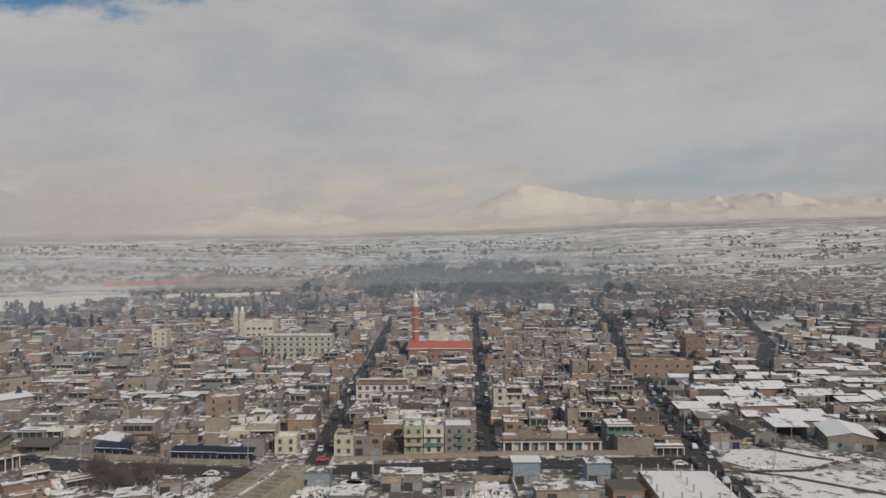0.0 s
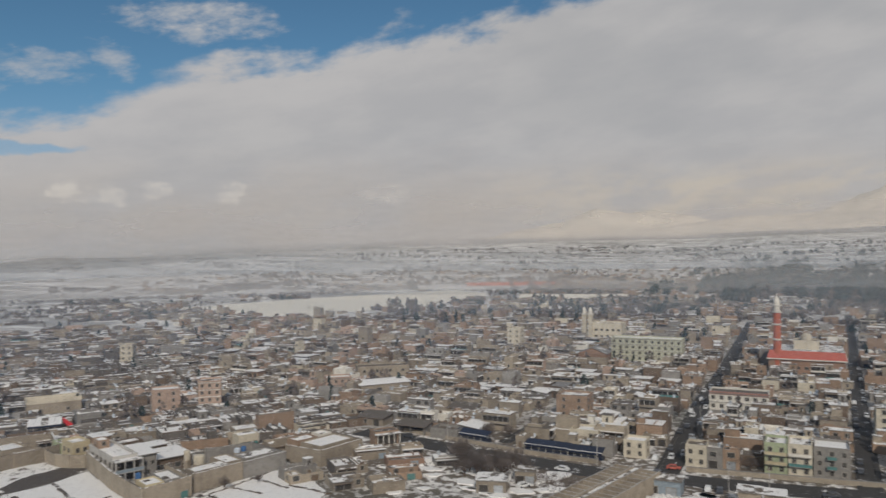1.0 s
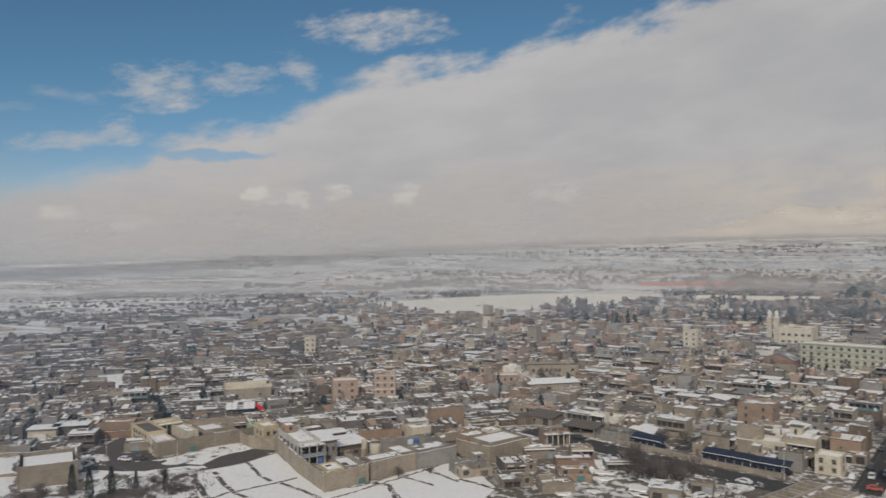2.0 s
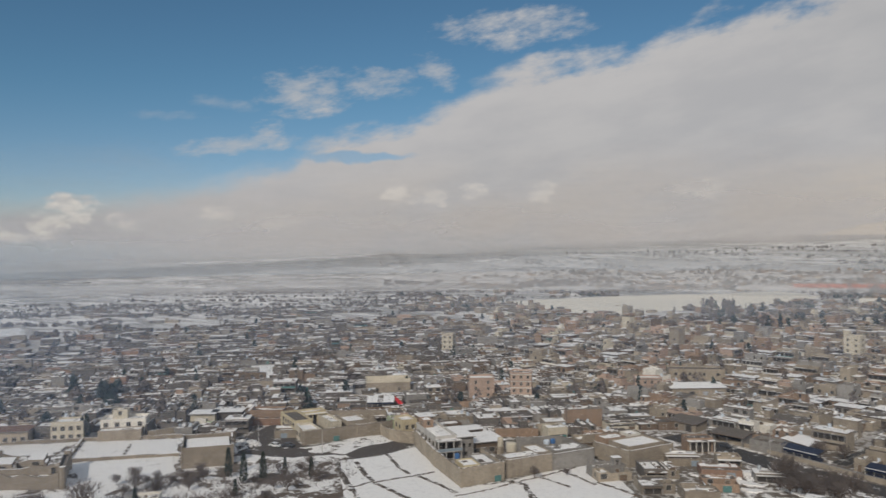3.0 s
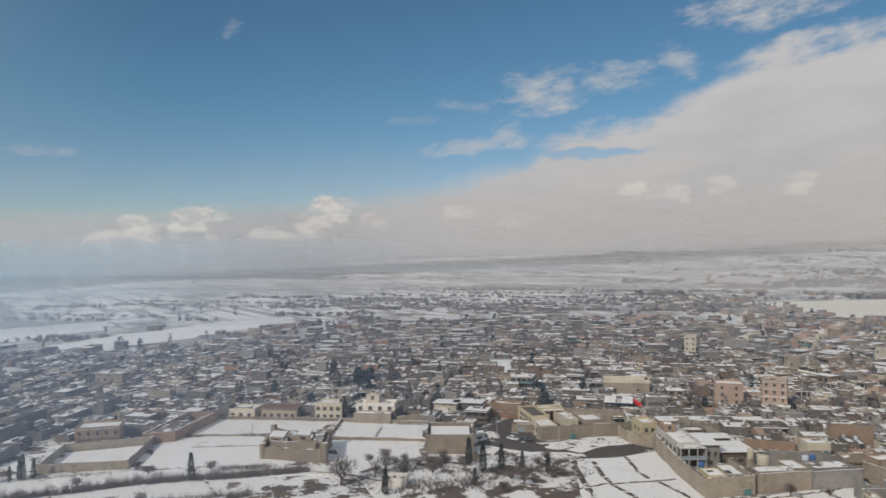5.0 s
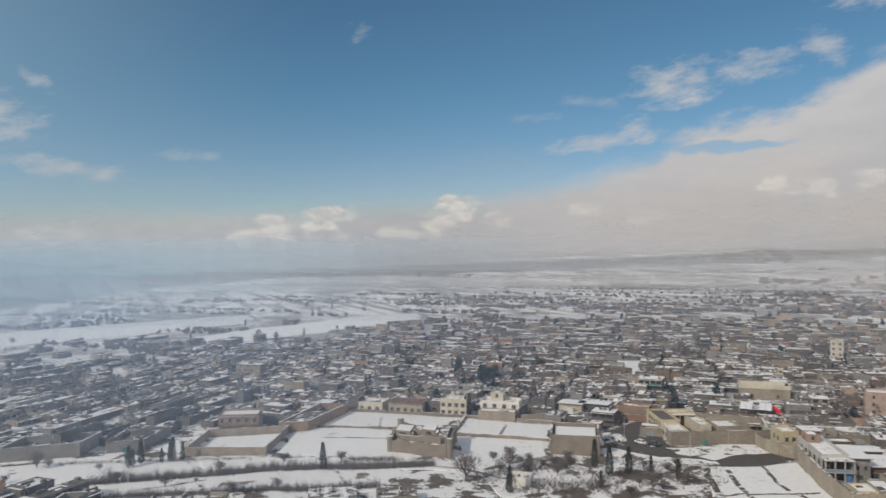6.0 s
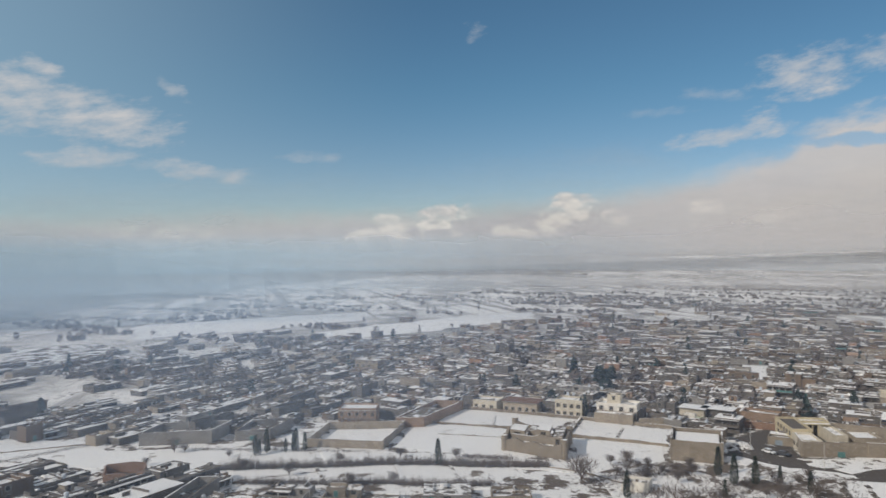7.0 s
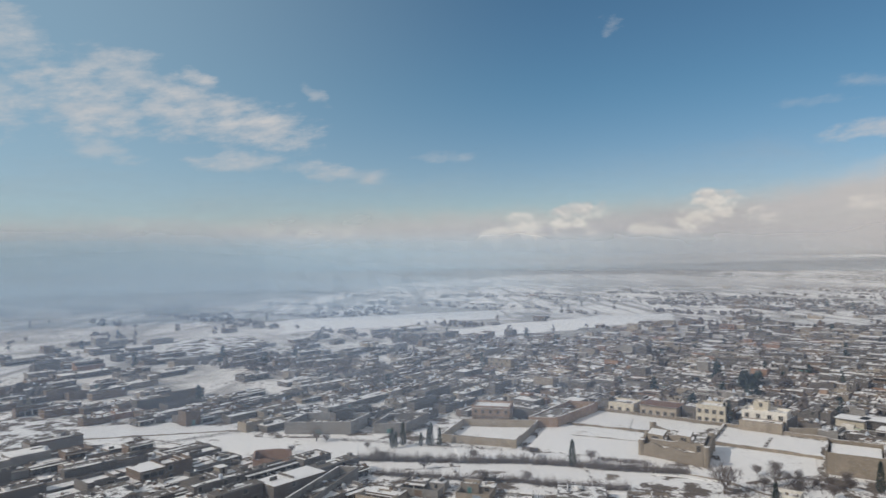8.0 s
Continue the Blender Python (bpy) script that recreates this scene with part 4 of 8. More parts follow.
def house_row_lots(theta, a0, a1, b0, b1, west, keep, sparse=1.0):
    """Rows of lots in a grid turned by theta; keep says whether a spot belongs to this quarter."""
    global near_count
    rng = town_rng
    c, s = math.cos(radians(theta)), math.sin(radians(theta))
    b = b0
    row = 0
    while b < b1:
        depth = (rng.uniform(5.8, 9.0) if theta > 0 else rng.uniform(5.0, 7.5)) if west else rng.uniform(7.2, 11.0) if b > 560 else rng.uniform(5.4, 9.0)
        a = a0 + rng.uniform(0, 6)
        lane = a + rng.uniform(45, 80)
        r_far = b > 700
        while a < a1:
            w = (rng.uniform(5.5, 14.0) if theta > 0 else rng.uniform(8.0, 19.0)) if west else rng.uniform(5.0, 10.5) if r_far else rng.uniform(5.2, 11.5)
            if a > lane:
                a += 4.5
                lane = a + rng.uniform(50, 85)
            ca, cb = a + w / 2, b + depth / 2
            if west:
                ca, cb = ca + 9 * noise.noise((ca / 110, cb / 110, 3.0)), cb + 11 * noise.noise((ca / 90, cb / 140, 9.0))
            x, y = c * ca - s * cb, s * ca + c * cb
            a += w + rng.choice((0.05, 0.05, 0.05, 0.8))
            az, r = azimuth(x, y), math.hypot(x, y)
            if not (-37 < az < 133) or r > 2300 or not keep(x, y):
                continue
            if rng.random() > density(x, y) * sparse or not free_spot(x, y, min(w, depth) / 2):
                continue
            if not west and x < -50 and rng.random() < 0.18 and r < 700 or (x > 90 and rng.random() < 0.5):
                HALLS.append((x, y, theta + rng.choice((0, 0, 90)), rng.uniform(7, 13), depth - 0.6, rng.uniform(2.5, 3.6)))
                a += 5.0
                continue
            main = any(near_line(x, y, line, width / 2 + 13) for line, width in STREETS[:3])
            storeys = rng.choices((1, 2, 3, 4), ((0.87, 0.12, 0.01, 0.0) if west else (0.58, 0.35, 0.065, 0.005)) if not main else (0.30, 0.52, 0.16, 0.02))[0]
            if r > 900:
                storeys = min(storeys, 2)
            # the shade-darkened palette goes by azimuth from the eye
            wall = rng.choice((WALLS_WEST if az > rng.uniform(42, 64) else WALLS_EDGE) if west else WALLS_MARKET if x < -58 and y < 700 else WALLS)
            deg = theta + rng.choice((0, 0, 0, 180, 90, -90)) if abs(w - depth) < 3 else theta + rng.choice((0, 0, 180))
            if west:
                deg += 9 * noise.noise((x / 80, y / 80, 1.0))
            shops = main and rng.random() < 0.6
            hw, hd = w, depth - rng.choice((0.0, 0.3, 1.2))
            if r < (320 if west else 290) and near_count < (290 if west else 185):
                near_count += 1
                house_thing(rng, hw, hd, storeys, wall, shops, west, x, y, deg, "town houses")
            else:
                key = (int((az + 40) // 22), 0 if r < 520 else 1)
                mbs = SECTORS.setdefault(key, MB())
                house_into(mbs, rng, hw, hd, storeys, wall, shops, west, x, y, deg, rise(r, az) - 0.05, r < 520)
        b += depth + (0.1 if row % 2 == 0 else rng.uniform(3.0, 5.0))
        row += 1


def is_north(x, y):
    return y > 232 + max(0.0, -x - 130) * 0.55


def is_west(x, y):
    return not is_north(x, y) and not inside(x, y, FRONT_CLUSTER)


# ---- roads and snow fields ----
def strip(name, line, width, mt, z, label, category, kerb=True):
    mb = MB()
    pts = []
    for i, (x, y) in enumerate(line):
        (ax, ay), (bx, by) = line[max(0, i - 1)], line[min(len(line) - 1, i + 1)]
        L = math.hypot(bx - ax, by - ay)
        pts.append((x, y, -(by - ay) / L, (bx - ax) / L))
    for (x, y, nx, ny), (u, v, mx, my) in zip(pts, pts[1:]):
        h = width / 2
        mb.face(((x - nx * h, y - ny * h, z), (x + nx * h, y + ny * h, z), (u + mx * h, v + my * h, z), (u - mx * h, v - my * h, z))[::-1], mt)
    road = solid(name, mb, label, category, "structure")
    if kerb:
        for side in (-1, 1):
            kb = MB()
            for (x, y, nx, ny), (u, v, mx, my) in zip(pts, pts[1:]):
                h = side * (width / 2 - 0.65)
                kb.wall((x + nx * h, y + ny * h), (u + mx * h, v + my * h), 0.17, 1.3, "cement", z, "asphalt")
            ob = part("pavement", kb, road)
    return road


def street_plan():
    for line, width, name in ((STREET_A, 7.4, "street"), (STREET_B, 6.2, "street"), (STREET_C, 9.0, "street"), (STREET_D, 10.0, "street"), (CROSS, 11.0, "road"), (ALLEY_W, 4.5, "street")):
        strip(name, line, width, "asphalt", 0.06 if name == "street" else 0.10, "dark wet asphalt street with slush at its edges", "road", name == "street")
    for line in ([(80, 214), (86, 215.5), (105.7, 216.8), (119, 225.6), (128, 232)], [(88, 215), (96, 211.5), (104.6, 204.6), (116, 195)], [(104, 240), (112, 231), (118, 227)]):
        strip("dirt_track", line, 2.2, "court", 0.24, "dark muddy track through churned snow", "track", False)


street_plan()
field_rng = random.Random(3)


def sheet(name, poly, mt, z, label, category="ground", step=4.0, amount=0.5, kind="structure"):
    """A low, uneven bed of snow, tarmac or rubble on the ground."""
    if sum(ax * by - bx * ay for (ax, ay), (bx, by) in zip(poly, poly[1:] + poly[:1])) < 0:
        poly = poly[::-1]
    ring = ragged(poly, step, amount, field_rng)
    cx, cy = sum(p[0] for p in ring) / len(ring), sum(p[1] for p in ring) / len(ring)
    inner = [(cx + (x - cx) * 0.985, cy + (y - cy) * 0.985) for x, y in ring]
    mb = MB()
    n = len(ring)
    mb.v = [(x, y, 0.0) for x, y in ring] + [(x, y, z) for x, y in inner]
    for i in range(n):
        j = (i + 1) % n
        mb.f.append((i, j, n + j, n + i))
        mb.m.append(mt)
    mb.f.append(tuple(range(n, 2 * n)))
    mb.m.append(mt)
    return solid(name, mb, label, category, kind)


for poly, mt in SNOW_LOTS:
    sheet("snow_field", poly, mt, 0.12, "wide open field under smooth snow", "snow field", 14.0, 6.0)
sheet("snow_field", [(-150, -330), (-235, -250), (-285, -212), (-268, -160), (-276, -100), (-262, -50), (-285, -30), (-276, 17), (-303, 33), (-262, 104), (-240, 106), (-222, 124), (-200, 130), (-186, 152), (-150, 150), (-150, -100)],
      "snow_thin", 0.05, "rough waste ground under thin snow", "snow field", 6.0, 1.0)
# fields at the western edge, parted by earth banks
FIELDS = [
    [(-303, 31), (-279, 73), (-262, 60), (-279, 20)],
    [(-277, 76), (-259, 101), (-237.5, 93), (-254, 65)],
    [(-277, 12), (-246, 4), (-230, 36), (-236, 60), (-260, 60), (-277, 19)],
    [(-235, 62), (-253, 63), (-238, 91), (-222, 86), (-212, 60), (-224, 56)],
    [(-242, -145), (-228, -66), (-221, -46), (-229, -16), (-246, -24), (-253, -50), (-250, -88), (-264, -94), (-270, -130), (-262, -160)],
    [(-228, -44), (-231, -14), (-224, 40), (-216, 40), (-208, 8), (-214, -42)],
    [(-212, 60), (-204, 92), (-190, 88), (-186, 60)],
    [(-219, 126), (-203, 133), (-212, 158), (-216, 150)],
    [(-248, -22), (-240, 4), (-231, 36), (-222, 58), (-212, 58), (-217, 42), (-223, 28), (-228, 0), (-230, -16)],
    [(-213, -42), (-208, 8), (-215, 40), (-203, 46), (-198, 8), (-203, -40)],
]
for i, poly in enumerate(FIELDS):
    sheet("snow_field", poly, "snow_thin" if i in (6, 7, 9) else "snow", 0.12 + 0.014 * i, "walled field under smooth trodden snow", "snow field", 3.5, 0.6)
EAST = [[(84, 229), (92, 240), (110, 241), (124, 229), (112, 222), (90, 219)], [(86, 214), (96, 219), (118, 217), (124, 203), (110, 190), (90, 192)],
        [(124, 226), (150, 222), (158, 205), (130, 199), (126, 206)]]
for poly in EAST:
    sheet("snow_field", poly, "churned", 0.16, "open building plot under churned snow", "snow field", 3.0, 0.8)
HERO_PLOTS.append([(-232, 108), (-219, 104), (-216, 127), (-222, 128.5), (-243, 137), (-260, 126), (-248, 116)])
sheet("mud_road", [(-245.3, 118.8), (-258.5, 139.6), (-244.3, 135.2), (-217.2, 127.1), (-211.8, 143.5), (-210.3, 158.0), (-208.9, 165.0), (-197.1, 157.5), (-193.9, 145.6), (-196.2, 134.0), (-198.4, 126.9), (-208.4, 120.5), (-219.8, 112.4), (-227.1, 107.6)], "mud_road", 0.10, "dark muddy road and forecourt beside the plots", "road")
sheet("snow_field", [(-197.4, 126.2), (-193.9, 141.1), (-195.0, 155.4), (-170.8, 144.6), (-152.3, 137.5), (-148.1, 150.2), (-146.0, 188.1), (-130.7, 178.4), (-117.7, 168.7), (-112.6, 148.1), (-126.0, 127.7), (-156.8, 103.5)], "snow", 0.12, "small fields under one smooth sheet of snow", "snow field", 3.0, 0.3)
# dark furrows that part the fields
for line, width in (
        ([(-193.0, 130.7), (-180.1, 125.3), (-173.5, 123.2)], 1.3),
        ([(-173.5, 123.2), (-172.7, 114.4), (-171.6, 107.9)], 0.6),
        ([(-172.7, 122.6), (-169.4, 136.4), (-168.7, 141.7)], 0.8),
        ([(-193.4, 142.9), (-178.5, 136.6), (-172.4, 135.2)], 1.0),
        ([(-169.3, 135.6), (-159.2, 135.1), (-150.3, 133.9)], 1.1),
        ([(-172.0, 122.7), (-162.9, 122.2), (-152.2, 121.1)], 1.3),
        ([(-196.1, 125.8), (-180.7, 118.3), (-163.0, 111.5), (-155.0, 109.1)], 1.7),
        ([(-147.6, 151.6), (-143.0, 152.7), (-130.8, 143.9)], 1.8),
        ([(-145.1, 170.3), (-138.0, 169.0), (-129.6, 166.9)], 0.9),
        ([(-145.7, 160.8), (-140.0, 160.7), (-133.0, 160.1)], 0.8),
        ([(-130.5, 168.8), (-124.6, 168.7), (-116.2, 167.8)], 1.0),
        ([(-146.3, 148.4), (-144.8, 160.3), (-144.1, 171.6), (-143.7, 185.2)], 0.5),
        ([(-148.3, 132.0), (-146.6, 140.2), (-145.9, 148.9)], 0.4),
):
    for half in range(2):
        mb = MB()
        fine = [(x + field_rng.uniform(-0.25, 0.25), y + field_rng.uniform(-0.25, 0.25)) for (ax, ay), (bx, by) in zip(line, line[1:]) for x, y in ((ax + (bx - ax) * q / 5, ay + (by - ay) * q / 5) for q in range(5))] + [line[-1]]
        for p, q in zip(fine[half::2], fine[half + 1::2]):
            mb.wall(p, q, 0.26, width * field_rng.uniform(0.6, 1.15), "dark", 0.0, "furrow", 0.05, field_rng)
        solid("furrow", mb, "dark bare furrow between snow-covered fields", "furrow", "structure")
for poly in ([(-213.7, 125.8), (-219.6, 148.8), (-213.5, 159.2), (-205.3, 154.2), (-206.9, 139.1), (-210.2, 125.8)], [(-205.9, 103.4), (-210.6, 117.7), (-204.5, 130.8), (-198.6, 133.0), (-199.0, 125.2), (-198.5, 107.1)], [(-224.5, 106.3), (-217.4, 112.2), (-213.7, 107.3), (-217.0, 103.1)]):
    sheet("snow_patch", poly, "churned", 0.22, "churned snow heaped beside the muddy road", "snow", 2.0, 0.6, "stuff")
for poly in ([(-64, 206), (-88, 212), (-96, 200), (-70, 196)], [(-40, 205), (-46, 199), (-30, 196), (-26, 205)], [(10, 205), (18, 205), (20, 190), (-2, 190), (-2, 202)], [(-118, 208), (-100, 212), (-98, 198), (-116, 194)]):
    sheet("rubble_patch", poly, "rubble", 0.25, "rubble and dirty snow on waste ground", "rubble", 2.0, 1.0)
# torn snow left on the waste ground south of the cross road
for _ in range(46):
    px, py = field_rng.uniform(-112, 60), field_rng.uniform(176, 211)
    py = min(py, 205 + 0.06 * abs(px))
    q = field_rng.uniform(1.6, 4.2)
    ring = [(px + q * field_rng.uniform(0.6, 1.3) * math.cos(a), py + 0.7 * q * field_rng.uniform(0.6, 1.3) * math.sin(a)) for a in [i * math.pi / 4 for i in range(8)]]
    sheet("snow_patch", ring, "snow", 0.36, "torn patch of old snow on waste ground", "snow", 1.2, 0.5, "stuff")
# earth banks and low mud walls between the fields
for line, h in (([(-304, 30), (-279, 75), (-260, 103)], 1.2), ([(-278, 75), (-254, 64)], 1.0), ([(-254, 64), (-237, 93)], 1.0), ([(-279, 18), (-262, 60), (-254, 64)], 0.7),
                ([(-230, -14), (-224, 41), (-212, 58), (-201, 66)], 0.6), ([(-244, -146), (-262, -92)], 0.5), ([(-214, -41), (-208, 8)], 0.5)):
    mb = MB()
    for a, b in zip(line, line[1:]):
        mb.wall(a, b, h, 0.6, "mud", 0.0, "snow_thin", 0.18, field_rng)
    solid("field_wall", mb, "low crumbling mud wall between snow fields", "wall", "structure")

# dark furrows and footpaths that part the small fields
for line in ([(-215, -40), (-222, -16)], [(-240, -110), (-250, -132)], [(-262, 20), (-250, 56)], [(-288, 44), (-270, 40)], [(-246, 78), (-262, 86)], [(-228, -20), (-212, -16)], [(-227, 4), (-210, 6)], [(-226, 20), (-209, 22)]):
    mb = MB()
    for a, b in zip(line, line[1:]):
        mb.wall(a, b, 0.34, 0.9, "dark", 0.0, "rubble", 0.12, field_rng)
    solid("earth_bank", mb, "low dark earth bank between small fields", "bank", "structure")


# ---- buildings set by hand ----
def hero(x, y, r):
    HERO_SPOTS.append((x, y, r))


def put_windows(top, spots, mb, name="window"):
    kind = WINDOWS.index(mb)
    for x, y, z, deg in spots:
        ob = new(name, shared(FRAMES[kind], name))
        ob.parent = top
        ob.matrix_basis = pose(x, y, z, 0, 0, deg)
        pane = new("pane", shared(PANES[kind], "pane"))
        pane.parent = ob


def big_mosque():
    hero(-2, 437, 26)
    top = thing("mosque", "large red-roofed mosque with a tall orange minaret", "mosque", x=-2, y=437)
    b = MB()
    b.box(-17.5, 17.5, -14, 14, 0, 7.4, "redbrick")
    part("wall", b, top)
    e = MB()
    e.box(-18.6, 18.6, -15.1, 15.1, 7.4, 7.9, "white", floor=True)
    part("eave", e, top, "white eave edge")
    r = MB()
    n = len(r.v)
    o = [(-18.4, -14.9), (18.4, -14.9), (18.4, 14.9), (-18.4, 14.9)]
    i = [(-17.3, -13.6), (17.3, -13.6), (17.3, 13.6), (-17.3, 13.6)]
    r.v = [(x, y, 7.9) for x, y in o] + [(x, y, 11.9) for x, y in i]
    for c in range(4):
        d = (c + 1) % 4
        r.f.append((c, d, 4 + d, 4 + c))
        r.m.append("red")
    r.f.append((4, 5, 6, 7))
    r.m.append("roof")
    part("roof", r, top, "sloped red sheet roof with flat top")
    for x in range(-16, 17, 4):
        put_windows(top, [(x, -14, 2.6, 0)], WINDOWS[1])
    p = MB()
    p.shell(-6, 6, -6, 4, 11.9, 16.0, 16.6, 0.4, "cream")
    p.box(-5.6, 5.6, -5.6, 3.6, 15.8, 16.0, "roof_white")
    p.turned([(3.0, 16.0), (3.1, 16.8), (2.6, 18.4), (1.4, 19.6), (0.05, 20.2)], "cream", 16, 0, -1)
    part("roof_pavilion", p, top, "cream roof pavilion with a small dome")
    m = MB()
    m.turned([(2.3, 0), (2.3, 11.9), (1.95, 12.2), (1.85, 17.0), (1.85, 25.0), (1.75, 31.2)], "orange", 14, -13.6, -12)
    part("minaret_shaft", m, top, "orange-red painted minaret shaft")
    for z in (16.8, 24.6, 31.0):
        ring = MB()
        ring.turned([(1.8, z), (2.35, z + 0.3), (2.4, z + 0.9), (1.8, z + 1.0)], "white", 14, -13.6, -12)
        part("minaret_band", ring, top, "white ring balcony")
    g = MB()
    g.turned([(1.5, 32.0), (1.5, 34.4), (2.1, 34.7), (2.1, 35.1), (1.3, 35.4), (1.55, 36.4), (1.4, 37.5), (0.8, 38.7), (0.15, 39.4), (0.1, 41.4), (0.01, 41.5)], "white", 14, -13.6, -12)
    part("minaret_cap", g, top, "white gallery with an onion dome")


def twin_tower_mosque():
    hero(-134, 540, 20)
    top = thing("mosque", "pale stone mosque hall with two slim towers", "mosque", x=-137, y=540)
    b = MB()
    b.shell(-5, 17, -8, 8, 0, 11, 12, 0.4, "cream")
    b.box(-4.6, 16.6, -7.6, 7.6, 10.8, 11, "roof_white")
    part("wall", b, top)
    for x in (-9.5, -5.0):
        t = MB()
        t.box(x - 1.5, x + 1.5, -9.5, -6.5, 0, 18, "cream")
        t.box(x - 1.8, x + 1.8, -9.8, -6.2, 18, 18.5, "white", floor=True)
        t.turned([(1.2, 18.5), (1.2, 20.5), (1.5, 20.7), (1.0, 22.2), (0.1, 23.4)], "white", 10, x, -8)
        part("tower", t, top)
    put_windows(top, [(x, -8, z, 0) for x in (-1, 3, 7, 11, 15) for z in (2, 6.5)], WINDOWS[1])


def slab_block(x, y, w, d, storeys, wall, deg, label, roof="roof", sh=3.2, per=3.4, name="apartment_block", bands=True, band="cement"):
    """A long block with an even grid of windows."""
    hero(x, y, max(w, d) * 0.52)
    top = thing(name, label, "building", x=x, y=y, deg=deg)
    h = storeys * sh
    b = MB()
    b.shell(-w / 2, w / 2, -d / 2, d / 2, 0, h, h + 0.7, 0.3, wall)
    part("wall", b, top)
    r = MB()
    r.box(-w / 2 + 0.3, w / 2 - 0.3, -d / 2 + 0.3, d / 2 - 0.3, h - 0.2, h, roof)
    part("roof", r, top)
    n = max(2, int(w / per))
    for s in range(storeys):
        if bands:
            c = MB()
            c.box(-w / 2, w / 2, -d / 2 - 0.35, -d / 2 - 0.003, s * sh + sh - 0.25, s * sh + sh, band, "roof", floor=True)
            part("ledge", c, top)
        put_windows(top, [(-w / 2 + w * (i + 0.5) / n, -d / 2, s * sh + 0.95, 0) for i in range(n)], WINDOWS[0 if w > 20 else 2])
        put_windows(top, [(-w / 2 + w * (i + 0.5) / n, d / 2, s * sh + 0.95, 180) for i in range(n)], WINDOWS[0])
        m = max(1, int(d / 5))
        put_windows(top, [(-w / 2, -d / 2 + d * (i + 0.5) / m, s * sh + 0.95, -90) for i in range(m)] + [(w / 2, -d / 2 + d * (i + 0.5) / m, s * sh + 0.95, 90) for i in range(m)], WINDOWS[0])
    return top, h


def gable_house(x, y, w, d, h, rise_, wall, roof, deg, label):
    hero(x, y, max(w, d) * 0.55)
    top = thing("gabled_hall", label, "building", x=x, y=y, deg=deg)
    b = MB()
    b.box(-w / 2, w / 2, -d / 2, d / 2, 0, h, wall)
    b.face(((-w / 2, -d / 2, h), (w / 2, -d / 2, h), (0, -d / 2, h + rise_)), wall)
    b.face(((w / 2, d / 2, h), (-w / 2, d / 2, h), (0, d / 2, h + rise_)), wall)
    part("wall", b, top)
    for s in (-1, 1):
        r = MB()
        e = 0.5
        pts = [(s * (w / 2 + e), -d / 2 - e, h - e * rise_ / (w / 2)), (0, -d / 2 - e, h + rise_), (0, d / 2 + e, h + rise_), (s * (w / 2 + e), d / 2 + e, h - e * rise_ / (w / 2))]
        r.v = [(a, b_, c + 0.02) for a, b_, c in pts] + [(a, b_, c + 0.2) for a, b_, c in pts]
        r.f = [(3, 2, 1, 0), (4, 5, 6, 7), (0, 1, 5, 4), (1, 2, 6, 5), (2, 3, 7, 6), (3, 0, 4, 7)]
        r.m = [roof] * 6
        part("roof_slope", r, top)
    put_windows(top, [(-w / 4, -d / 2, 1.0, 0), (w / 4, -d / 2, 1.0, 0)], WINDOWS[0])
    return top


def long_shed(x, y, w, d, h, deg, label, wall="cement", open_front=False, roof="tin"):
    """A low shed with a lean-to roof under snow."""
    hero(x, y, max(w, d) * 0.5)
    top = thing("long_shed", label, "shed", "market sheds", x=x, y=y, deg=deg)
    b = MB()
    b.box(-w / 2, w / 2, d / 2 - 0.3, d / 2, 0, h + 0.9, wall)
    b.box(-w / 2, -w / 2 + 0.3, -d / 2, d / 2 - 0.302, 0, h, wall)
    b.box(w / 2 - 0.3, w / 2, -d / 2, d / 2 - 0.302, 0, h, wall)
    if not open_front:
        b.box(-w / 2 + 0.302, w / 2 - 0.302, -d / 2, -d / 2 + 0.3, 0, h, wall)
    part("wall", b, top)
    r = MB()
    e = 0.7
    z0, z1 = h + 0.02, h + 0.95
    pts = [(-w / 2 - e, -d / 2 - e, z0 - 0.1), (w / 2 + e, -d / 2 - e, z0 - 0.1), (w / 2 + e, d / 2 + e * 0.4, z1), (-w / 2 - e, d / 2 + e * 0.4, z1)]
    r.v = pts + [(a, c, z + 0.18) for a, c, z in pts]
    r.f = [(3, 2, 1, 0), (4, 5, 6, 7), (0, 1, 5, 4), (1, 2, 6, 5), (2, 3, 7, 6), (3, 0, 4, 7)]
    r.m = ["wood", roof, "wood", "wood", "wood", "wood"]
    part("roof", r, top)
    n = max(2, int(w / 5))
    if open_front:
        for i in range(n + 1):
            p = MB()
            px = -w / 2 + 0.2 + (w - 0.4) * i / n
            p.box(px - 0.12, px + 0.12, -d / 2 + 0.05, -d / 2 + 0.3, 0, h - 0.05, "cement")
            part("post", p, top)
        # near-black block added along the back to paint in the shed's shade
        bk = MB()
        bk.box(-w / 2 + 0.31, w / 2 - 0.31, d / 2 - 1.5, d / 2 - 0.31, 0, h * 0.6, "shade")
        part("stored_goods", bk, top)
    else:
        for i in range(n):
            px = -w / 2 + w * (i + 0.5) / n
            ob = new("shed_door", shared(DOORS["open" if i % 2 else "shutter"], "shed_door"))
            ob.parent = top
            ob.matrix_basis = pose(px, -d / 2, 0)
    return top


